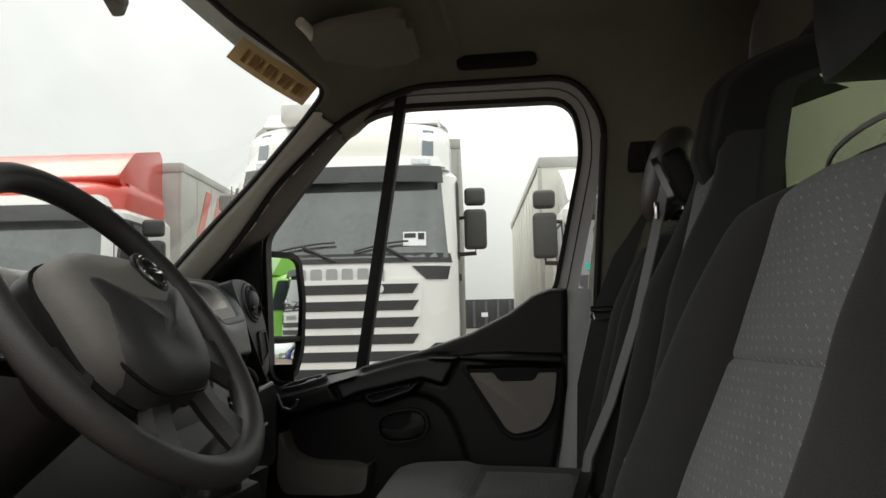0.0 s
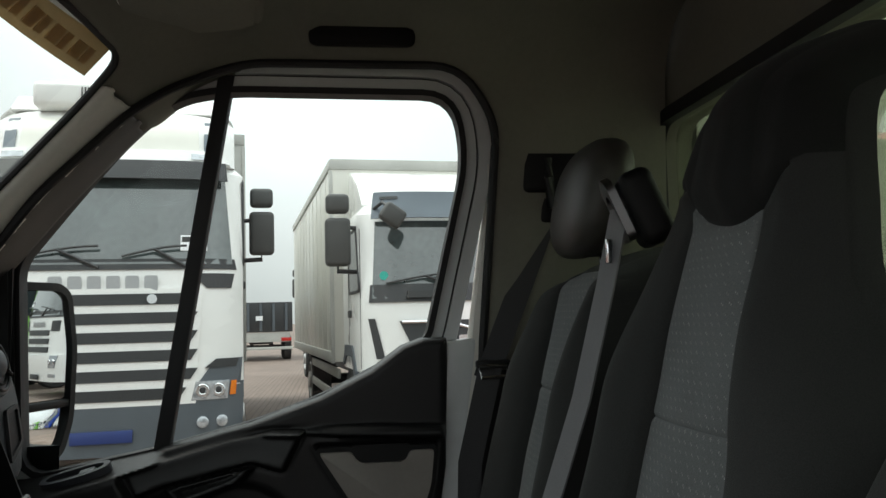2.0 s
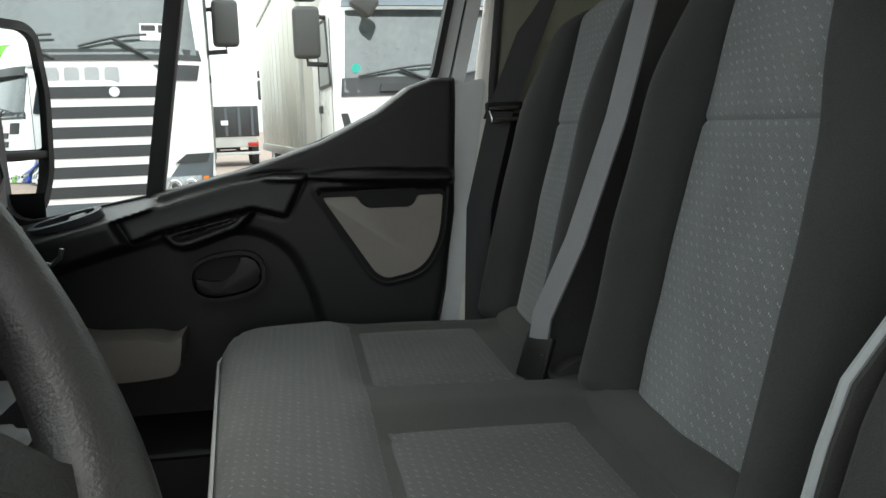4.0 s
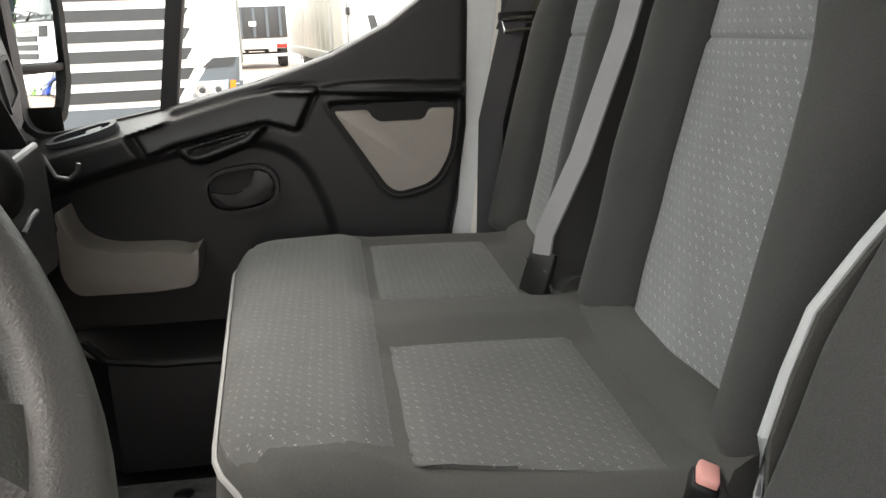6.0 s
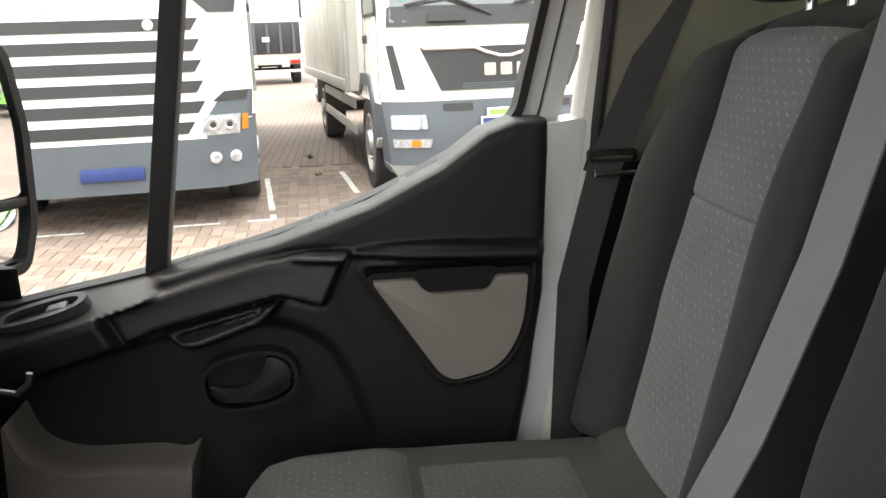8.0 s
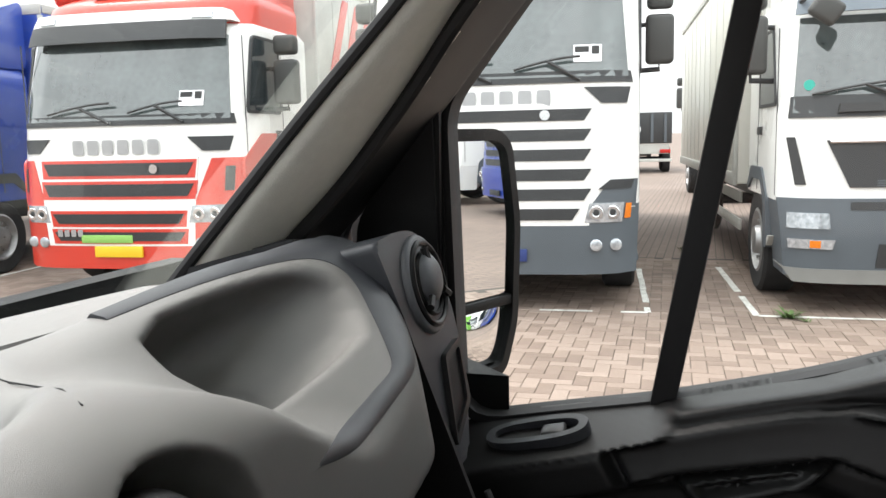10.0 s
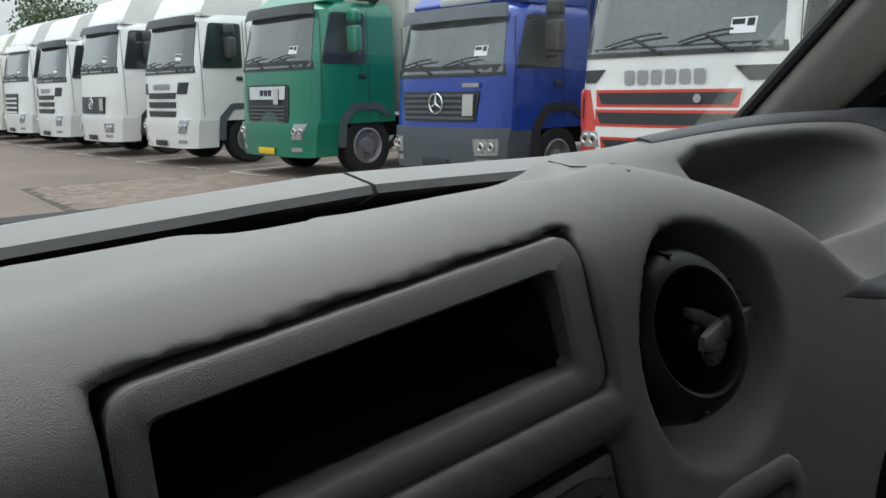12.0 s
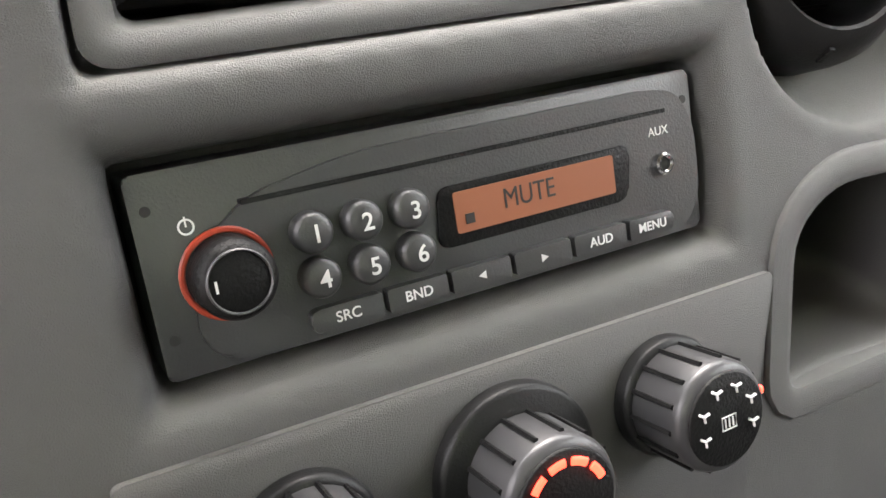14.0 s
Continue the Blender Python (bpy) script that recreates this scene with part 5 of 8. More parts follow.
    part("trim_plug", disc((0.826, -0.640, 1.395), (-1, 0, 0.2), 0.013, 0.0045, 18, 0.001), P_DARK, d)
    # upper pocket, taupe, with a finger notch
    pk = rounded([(-0.428, 1.236), (-0.432, 1.228), (-0.515, 1.098), (-0.535, 1.086), (-0.60, 1.100), (-0.633, 1.155), (-0.642, 1.234), (-0.597, 1.234), (-0.588, 1.214), (-0.500, 1.214), (-0.487, 1.236)], [0.006, 0.004, 0.02, 0.02, 0.03, 0.03, 0.006, 0.006, 0.012, 0.012, 0.006])
    part("pocket_recess", slab(offset(pk, -0.009), 0, 0.808, 0.82), P_BLACK, d)
    part("pocket_shadow", slab(rounded(rect(-0.60, 1.205, -0.485, 1.247), 0.012), 0, 0.8065, 0.82), P_BLACK, d)
    part("door_pocket", slab(pk, 0, 0.796, 0.825, 0.004), P_TAUPE, d, "taupe pocket cover")
    # inner handle: bezel, cup and lever
    def oval(cy, cz, ry, rz, tilt, k=28, p=2.6):
        pts = []
        for i in range(k):
            q = 2 * math.pi * i / k
            c, s = math.cos(q), math.sin(q)
            a, b = ry * math.copysign(abs(c) ** (2 / p), c), rz * math.copysign(abs(s) ** (2 / p), s)
            pts.append((cy + a * math.cos(tilt) - b * math.sin(tilt), cz + a * math.sin(tilt) + b * math.cos(tilt)))
        return pts
    h = part("handle_bezel", ringed(oval(-0.255, 1.107, 0.066, 0.042, -0.14), oval(-0.255, 1.107, 0.060, 0.036, -0.14), 0, 0.797, 0.83), P_DARK, d)
    part("handle_cup", slab(oval(-0.255, 1.107, 0.058, 0.034, -0.14), 0, 0.8095, 0.83), P_BLACK, h)
    lever = [(-0.200, 1.106), (-0.203, 1.088), (-0.225, 1.079), (-0.265, 1.077), (-0.298, 1.086), (-0.312, 1.104), (-0.310, 1.126), (-0.294, 1.140), (-0.278, 1.140), (-0.274, 1.122), (-0.262, 1.106), (-0.240, 1.098), (-0.215, 1.101)]
    part("door_lever", slab(rounded(lever, 0.007, 3), 0, 0.798, 0.813, 0.004, 3), P_DARK, h)
    # lower bottle holder, taupe, and the dark bin below it
    bin_top = rounded([(0.045, 1.108), (0.030, 1.045), (-0.02, 1.022), (-0.13, 1.018), (-0.163, 1.008), (-0.180, 1.022), (-0.172, 0.955), (-0.10, 0.948), (0.035, 0.950), (0.052, 0.99)], [0.02, 0.03, 0.03, 0.02, 0.01, 0.005, 0.02, 0.02, 0.03, 0.02])
    part("bottle_holder", slab(bin_top, 0, 0.735, 0.82, 0.015, 3), mat("dark_taupe_plastic", (0.13, 0.118, 0.104), 0.5, vary=0.1, scale=9, bump=0.25, bump_scale=900), d, "dark taupe bottle holder")
    rows = []
    for y in (0.10, 0.05, -0.01, -0.10, -0.20, -0.34, -0.50):
        b = 0.84 - 0.20 * max(0.0, min(1.0, (0.05 - y) / 0.08))
        k = 0.05 if y > 0.03 else 0.11
        rows.append([(0.82, y, 0.86), (0.82 - k, y, 0.83), (0.82 - k - 0.008, y, 0.815), (0.82 - k, y, 0.62), (0.82, y, 0.58)])
    part("door_bin", loft(rows), P_BLACK, d)
    part("bin_lip", rod([(0.742, 0.035, 0.862), (0.712, -0.01, 0.836), (0.706, -0.10, 0.826), (0.706, -0.50, 0.822)], 0.008, 8), P_DARK, d)
    # window switch in its oval bezel on the sill
    sm = Matrix.Translation((0.832, 0.010, 1.214)) @ Euler((radians(-15), radians(-17), 0)).to_matrix().to_4x4()
    s = part("switch_bezel", turn(ringed(oval(0, 0, 0.024, 0.064, 0), oval(0, 0, 0.015, 0.053, 0), 2, -0.012, 0.006), sm), P_BLUE, d, "slate switch bezel")
    part("switch_well", turn(slab(oval(0, 0, 0.017, 0.055, 0), 2, -0.013, -0.006), sm), P_BLACK, s)
    part("window_switch", turn(box((-0.011, -0.035, -0.006), (0.011, -0.005, 0.004), 0.004, 3), sm), KNOBGREY, s)
    # door frame round the glass: seal, painted frame, outer seal
    inner, o1, o2, o3, o4 = OPENING, offset(OPENING, 0.012), offset(OPENING, 0.033), offset(OPENING, 0.0365), offset(OPENING, 0.062)
    part("glass_seal", lean(ringed(o1, inner, 0, DOOR_X - 0.012, DOOR_X + 0.03), tuck), RUBBER, d)
    part("door_frame", lean(ringed(o2, o1, 0, DOOR_X - 0.004, DOOR_X + 0.03), tuck), JAMB, d, "grey painted window frame")
    part("frame_seal", lean(ringed(o3, o2, 0, DOOR_X - 0.0005, DOOR_X + 0.03), tuck), RUBBER, d)
    part("frame_trim", lean(ringed(o4, o3, 0, DOOR_X - 0.012, DOOR_X + 0.03), tuck), JAMB, d)
    near, far = offset(OPENING, 0.0125), offset(OPENING, 0.10)
    fore = [k for k, p in enumerate(OPENING) if p[0] > -0.11 and p[1] > 1.58]
    part("frame_cover", lean(slab([near[k] for k in fore] + [far[k] for k in reversed(fore)], 0, DOOR_X - 0.022, DOOR_X + 0.0), tuck), P_DARK, d, "charcoal cover of the frame's front")
    g = part("window_glass", lean(slab(offset(OPENING, 0.004), 0, DOOR_X + 0.010, DOOR_X + 0.014), tuck), PANE, d, smooth=0)
    g.visible_shadow = False
    bar = [(-0.115, 1.238), (-0.145, 1.240), (-0.276, 1.958), (-0.246, 1.958)]
    part("window_divider", lean(slab(bar, 0, DOOR_X - 0.014, DOOR_X + 0.02, 0.004), tuck), RUBBER, d)
    # black corner cover in front of the glass
    tri = rounded([(0.128, 1.19), (0.25, 1.22), (0.235, 1.46), (0.130, 1.63)], 0.015)
    part("corner_cover", lean(slab(tri, 0, DOOR_X - 0.045, DOOR_X + 0.02, 0.008), tuck), P_BLACK, d)
    part("frame_ridge", rod([(0.842, 0.268, 1.425), (0.842, 0.245, 1.480), (0.842, 0.204, 1.526), (0.836, 0.118, 1.613), (0.830, 0.050, 1.700)], 0.009, 8), P_BLUE, d, "slate ridge of the door frame")
    part("corner_edge", rod([(0.842, 0.124, 1.215), (0.834, 0.130, 1.60), (0.826, 0.10, 1.68)], 0.008, 8), P_BLACK, d)
    part("door_skin", slab([(0.25, 0.45), (0.25, 1.20), (0.12, 1.165), (-0.125, 1.19), (-0.30, 1.23), (-0.43, 1.28), (-0.60, 1.36), (-0.72, 1.38), (-0.70, 1.2), (-0.66, 1.0), (-0.62, 0.45)], 0, 0.905, 0.945), JAMB, d)
    part("rear_edge", slab(rounded([(-0.662, 1.43), (-0.672, 1.262), (-0.650, 1.06), (-0.620, 0.92), (-0.605, 0.56), (-0.645, 0.56), (-0.665, 0.95), (-0.70, 1.20), (-0.735, 1.44)], 0.01), 0, 0.835, 0.905, 0.004), JAMB, d, "grey painted door edge")


def wing_mirror():
    m = thing("wing_mirror", Matrix(), "black twin-glass wing mirror on the van door", "mirror")
    # faces back along the van, turned a little inwards
    t = Matrix.Translation((1.025, 0.140, 1.390)) @ Matrix.Rotation(radians(-24), 4, "Z") @ Matrix.Diagonal((0.90, 1, 1, 1))
    case = rounded([(-0.125, -0.175), (0.05, -0.175), (0.085, -0.10), (0.095, 0.05), (0.075, 0.165), (0.04, 0.185), (-0.10, 0.185), (-0.125, 0.16)], 0.025)
    part("housing", turn(slab(case, 1, 0.0, 0.13, 0.03, 3), t), P_BLACK, m)
    part("rim", turn(ringed(case, offset(case, -0.016), 1, -0.022, 0.02), t), P_BLACK, m)
    g1 = rounded([(-0.108, -0.055), (0.068, -0.055), (0.076, 0.05), (0.058, 0.155), (0.03, 0.168), (-0.108, 0.168)], 0.02)
    g2 = rounded([(-0.100, -0.155), (0.055, -0.155), (0.086, -0.11), (0.088, -0.075), (-0.100, -0.075)], 0.02)
    part("main_glass", turn(slab(g1, 1, -0.014, -0.010), t), MIRROR, m, smooth=0)
    # the lower glass is domed
    bm = bmesh.new()
    nx, nz = 14, 8
    V = [[bm.verts.new((-0.100 + 0.166 * i / nx, -0.010 - 0.006 * (1 - (2 * i / nx - 1) ** 2) * (1 - (2 * j / nz - 1) ** 2), -0.155 + 0.080 * j / nz)) for i in range(nx + 1)] for j in range(nz + 1)]
    for j in range(nz):
        for i in range(nx):
            bm.faces.new((V[j][i], V[j][i + 1], V[j + 1][i + 1], V[j + 1][i]))
    part("wide_glass", turn(bm, t), MIRROR, m)
    part("glass_bar", turn(box((-0.118, -0.020, -0.073), (0.080, 0.0, -0.057), 0.004), t), P_BLACK, m)
    part("mirror_foot", loft([[(0.90, 0.06, 1.20), (0.90, 0.20, 1.20), (0.90, 0.20, 1.26), (0.90, 0.06, 1.26)], [(1.02, 0.16, 1.19), (1.02, 0.25, 1.19), (1.02, 0.25, 1.25), (1.02, 0.16, 1.25)]]), P_BLACK, m)


# ---- shell of the cab ----
def screen_field(x, y, z):
    """Distance outwards from the bowed windscreen."""
    return 0.75 * (y - 0.335 - 0.10 * np.maximum(0.0, 1 - (x / 0.62) ** 2)) + 0.66 * (z - 1.40)


def lining_field(x, y, z):
    """The room inside the lining: negative inside; x is taken from the middle outwards."""
    side = (x - 0.836 + 0.09 * np.maximum(0.0, z - 1.40)) * 0.99
    pillar = (0.33 * (x - 0.600) + 0.86 * (y - 0.335 + 0.882 * (z - 1.40))) / 1.19
    c = smooth_max(side, pillar, 0.03)
    c = smooth_max(c, screen_field(x, y, z) + 0.004, 0.05)
    return smooth_max(c, z - 2.075 + 0.012 * np.exp(-((y + 0.42) / 0.015) ** 2), 0.16)


# the rim of the windscreen from the middle outwards: across, and up along the glass
SCREENHOLE = rounded([(-1.0, -0.2), (0.572, -0.2), (0.580, 0.06), (0.592, 0.25), (0.608, 0.40), (0.612, 0.60), (0.604, 0.690), (0.47, 0.686), (0.35, 0.678), (0.2, 0.667), (-0.2, 0.667)], [0.01, 0.01, 0.05, 0.05, 0.05, 0.05, 0.036, 0.05, 0.05, 0.05, 0.01], 6)


def shell():
    fl = part("floor", box((-0.86, -1.30, 0.54), (0.86, 0.55, 0.60)), P_BLACK)
    tagged(fl, "black rubber cab floor", "floor", kind="structure")
    tagged(part("carpet_mat", slab(rounded(rect(-0.05, -0.60, 0.68, 0.10), 0.05), 2, 0.601, 0.612, 0.004), CARPET), "grey flecked carpet mat on the cab floor", "mat")
    tagged(part("mat_stud", disc((0.63, -0.125, 0.612), (0, 0, 1), 0.017, 0.004, 18, 0.001), P_BLACK), "round black stud in the carpet mat", "stud")
    # lining of roof, header and windscreen pillars: one moulded form with the screen and both doors cut out
    lo, h = (-0.875, -1.135, 1.36), 0.0080
    X = (lo[0] + h * np.arange(220, dtype=np.float32))[:, None, None]
    Y = (lo[1] + h * np.arange(205, dtype=np.float32))[None, :, None]
    Z = (lo[2] + h * np.arange(101, dtype=np.float32))[None, None, :]
    XS = X
    X, Y, Z = np.broadcast_arrays(np.abs(X), Y, Z)
    c = lining_field(X, Y, Z)
    ahead = screen_field(X, Y, Z)
    # the pillars are thick behind the screen
    thick = np.maximum(np.maximum(c - 0.20, ahead - 0.012), np.maximum(np.maximum(0.61 - X, X - 0.862), np.maximum(-0.30 - Y, Z - 2.0)))
    # and so is the header over it
    header = np.maximum(np.maximum(c - 0.12, ahead - 0.008), np.maximum(np.maximum(1.86 - Z, Z - 2.10), -0.25 - Y))
    thick = np.minimum(thick, header)
    body = np.maximum(np.maximum(-c, np.minimum(c - 0.035, thick)), ahead - 0.008)
    up = -(Y - 0.335) * 0.66 + (Z - 1.40) * 0.75
    screen = prism(X, up, SCREENHOLE)
    body = smooth_max(body, -np.maximum(screen, -0.12 - ahead), 0.014)
    door = prism(Y[0], Z[0], DOORHOLE)[None, :, :]
    body = smooth_max(body, -np.maximum(door, 0.655 - X), 0.022)
    # the driver's opening reaches further back
    body = smooth_max(body, -np.maximum(np.maximum(XS + 0.62, Z - 1.955), np.maximum(Y + 0.40, -1.12 - Y)), 0.012)
    body = np.maximum(body, np.maximum(Y - 0.42, 1.375 - Z))
    joint = np.maximum(-0.30 - Y, Z - 1.872 + 0.10 * (X - 0.65))
    rest, = skin_parts(np.maximum(body, 0.0012 - joint), lo, h, ("ceiling",), lambda p: np.zeros(len(p), int), (LINING,))
    # the pillars' returns into the door openings: rubber and shade put in as dark colour
    left, right, rl, rr = skin_parts(np.maximum(body, 0.0012 + joint), lo, h, ("trim_pillar", "trim_pillar", "trim_return", "trim_return"), lambda p: np.where(p[:, 0] < 0, 0, 1) + 2 * (lining_field(np.abs(p[:, 0]), p[:, 1], p[:, 2]) > 0.010) * (np.abs(p[:, 0]) > 0.645), (P_PILLAR, P_PILLAR, P_DARK, P_DARK))
    for o in (rl, rr):
        tagged(o, "pillar return into the door opening, coloured dark for rubber and shade", "trim", kind="structure")
    tagged(rest, "grey cloth roof lining of the cab", "ceiling", kind="structure")
    for o in (left, right):
        tagged(o, "grey moulded windscreen pillar trim", "trim", kind="structure")

    def on_lining(y, z):
        x0, x1 = 0.5, 0.87
        for _ in range(24):
            m = (x0 + x1) / 2
            x0, x1 = (m, x1) if float(lining_field(np.float64(m), np.float64(y), np.float64(z))) < 0 else (x0, m)
        return x0
    for s in (-1, 1):
        k0 = next(i for i, p in enumerate(DOORHOLE) if p[1] > 1.36 and DOORHOLE[i - 1][1] <= 1.36 and p[0] > 0)
        line = [(s * (on_lining(y, z) + 0.004), y, z) for y, z in DOORHOLE[k0:] + DOORHOLE[:k0] if z > 1.36 and (s > 0 or y > -0.42)]
        tagged(part("trim_gasket", rod(line, 0.0085, 8), RUBBER), "black rubber gasket round the door opening", "trim", kind="structure")
        # B-pillar cover and sill side wall
        if s < 0:
            tagged(part("wall_left", slab(rect(-1.3, 0.56, -0.84, 2.02), 0, -0.845, -0.90, 0.008), P_DARK), "dark side wall behind the driver door opening", "wall", kind="structure")
            continue
        bp = rounded([(-0.745, 1.96), (-0.775, 1.93), (-0.785, 1.72), (-0.735, 1.40), (-0.69, 1.15), (-0.66, 0.90), (-0.66, 0.56), (-1.3, 0.56), (-1.3, 2.02), (-0.80, 2.02)], 0.02)
        tagged(part("wall_pillar", slab(bp, 0, s * 0.845, s * 0.90, 0.008), P_DARK), "dark trim behind the door opening", "wall", kind="structure")
        jb = rounded([(-0.735, 1.95), (-0.768, 1.90), (-0.770, 1.72), (-0.725, 1.42), (-0.672, 1.15), (-0.645, 0.90), (-0.64, 0.56), (-0.672, 0.56), (-0.690, 0.90), (-0.722, 1.15), (-0.775, 1.42), (-0.808, 1.72), (-0.806, 1.92), (-0.785, 1.97)], 0.01)
        tagged(part("trim_jamb", slab(jb, 0, s * 0.838, s * 0.90, 0.01, 3), P_PILLAR), "grey door opening trim", "trim", kind="structure")
    tagged(part("trim_storage", box((0.80, -1.02, 1.72), (0.846, -0.83, 1.975), 0.015, 3), P_BLACK), "dark moulded cover on the rear pillar", "trim", kind="structure")
    seal = []
    for x, u in SCREENHOLE:
        if u > -0.04 and x > -0.15:
            bow = 0.10 * max(0.0, 1 - (x / 0.62) ** 2)
            u += 0.66 * bow
            seal.append((x - 0.002, 0.335 + bow - 0.66 * u - 0.004, 1.40 + 0.75 * u))
    seal = seal + [(-x, y, z) for x, y, z in reversed(seal)]
    tagged(part("trim_seal", rod(seal, 0.0065, 8), RUBBER), "thin black seal round the windscreen", "trim", kind="structure")
    # windscreen, bowed
    def ws(u, v):
        x = -0.64 + 1.28 * u
        z = 1.37 + 0.60 * v
        return (x, 0.335 + 0.10 * max(0.0, 1 - (x / 0.62) ** 2) - 0.88 * (z - 1.40) + 0.020, z)
    w = part("window_1", patch(ws, 16, 8, (0, 0.003, 0.003)), SCREENPANE)
    w.visible_shadow = False
    tagged(w, "clear bowed van windscreen", "window", kind="structure")
    def st(u, v):
        x = 0.268 + 0.318 * u
        vv = 0.890 - 0.030 * u + (0.065 + 0.02 * u) * v
        p = Vector(ws((x + 0.64) / 1.28, vv))
        return p + Vector((0, -0.006, -0.004))
    tagged(part("paper_strip", patch(st, 8, 2, (0, 0.001, 0.001)), TAPE), "brown paper strip stuck on the windscreen top", "strip")
    bm = bmesh.new()
    for k in range(9):
        u0 = 0.305 + 0.030 * k
        def fleck(a, b, u0=u0):
            x = u0 + (0.016 + 0.008 * (k % 2)) * a
            return Vector(ws((x + 0.64) / 1.28, 0.905 - 0.024 * (x - 0.27) / 0.3 + 0.036 * b)) + Vector((0, -0.008, -0.006))
        patch(fleck, 1, 1, (0, 0.001, 0.001), bm)
    tagged(part("strip_print", bm, paper("faded_orange_print", (0.66, 0.50, 0.29))), "faded orange print on the paper strip", "print")
    tagged(part("toll_bracket", turn(box((-0.03, -0.012, -0.02), (0.03, 0.012, 0.02), 0.006), Matrix.Translation((0.0, 0.075, 1.925)) @ Matrix.Rotation(0.5, 4, "Y")), P_BLACK), "small black bracket stuck to the windscreen", "bracket")
    # firewall in front of the feet, and the sides of the footwell
    tagged(part("wall_firewall", box((-0.88, 0.505, 0.54), (0.88, 0.54, 1.405)), P_BLACK), "black firewall in front of the footwell", "wall", kind="structure")
    for s in (-1, 1):
        tagged(part("wall_footwell", box((min(s * 0.86, s * 0.90), 0.17, 0.54), (max(s * 0.86, s * 0.90), 0.504, 1.38)), P_BLACK), "black side wall of the footwell", "wall", kind="structure")
    # partition behind the seats, with a window
    outer = rect(-0.86, 0.60, 0.86, 2.14, 0.02, 5)
    hole = rect(-0.830, 1.42, 0.830, 1.866, 0.06, 5)
    tagged(part("wall_partition", ringed(outer, hole, 1, -1.20, -1.14), LINING), "grey partition wall behind the seats", "wall", kind="structure")
    tagged(part("trim_partition", ringed(offset(hole, 0.02), offset(hole, -0.006), 1, -1.142, -1.120), RUBBER), "black rubber frame of the partition window", "trim", kind="structure")
    pn = part("window_2", slab(hole, 1, -1.170, -1.166), BULKPANE, smooth=0)
    pn.visible_shadow = False
    tagged(pn, "greenish partition window pane", "window", kind="structure")
    # load space behind, open at its far end
    tagged(part("wall_cargo", box((0.84, -4.2, 0.6), (0.88, -1.22, 2.1)), CARGO), "pale load space side wall", "wall", kind="structure")
    tagged(part("wall_cargo_left", box((-0.88, -4.2, 0.6), (-0.84, -1.22, 2.1)), CARGO), "pale load space side wall", "wall", kind="structure")
    tagged(part("ceiling_cargo", box((-0.83, -4.2, 2.1), (0.83, -1.22, 2.104)), ROOFSHEET), "translucent load space roof", "ceiling", kind="structure")
    tagged(part("floor_cargo", box((-0.83, -4.2, 0.56), (0.83, -1.32, 0.60)), CARGO), "pale load space floor", "floor", kind="structure")
    # body outside: roof skin, side skin behind the doors, bonnet
    tagged(part("ceiling_skin", slab(rounded([(-1.25, 2.18), (-1.25, 2.26), (-0.25, 2.26), (0.0, 2.08), (0.06, 1.99), (-0.2, 2.14)], 0.02), 0, -0.90, 0.90, 0.02), JAMB), "white van roof skin", "roof", kind="structure")
    tagged(part("bonnet", loft([[(-0.85, 0.45, 1.12), (0.85, 0.45, 1.12), (0.85, 0.45, 1.36), (0.4, 0.52, 1.385), (-0.4, 0.52, 1.385), (-0.85, 0.45, 1.36)],
                                [(-0.80, 1.15, 0.80), (0.80, 1.15, 0.80), (0.78, 1.15, 1.02), (0.4, 1.2, 1.06), (-0.4, 1.2, 1.06), (-0.78, 1.15, 1.02)]]), JAMB), "sloping van bonnet", "bonnet", kind="structure")
    # visor on the passenger side
    v = thing("sun_visor", Matrix(), "grey cloth sun visor folded up on the roof lining", "sun visor")
    vm = Matrix.Translation((0.49, -0.245, 1.985)) @ Euler((radians(-9), radians(-4), radians(6))).to_matrix().to_4x4()
    part("flap", turn(slab(rounded(rect(-0.185, -0.10, 0.185, 0.10), [0.02, 0.02, 0.05, 0.05]), 2, -0.012, 0.012, 0.010, 3), vm), LINING, v)
    part("hinge", turn(rod([(-0.20, 0.105, 0.012), (-0.17, 0.094, 0.0), (0.14, 0.094, 0.0)], 0.011), vm), P_PILLAR, v)
    part("edge_bar", turn(rod([(-0.10, -0.105, -0.004), (0.10, -0.107, -0.004), (0.165, -0.107, 0.0)], 0.010, 8), vm), LINING, v)
    gh = thing("grab_handle", Matrix(), "dark grab handle recessed over the passenger door", "handle")
    part("grip", slab(rounded(rect(-0.62, 1.995, -0.42, 2.030), 0.014), 0, 0.742, 0.756, 0.005, 3), P_BLACK, gh)
    tagged(part("roof_hook", box((0.37, -0.93, 2.03), (0.42, -0.90, 2.085), 0.008), P_BLACK), "small black hook on the roof lining", "hook")


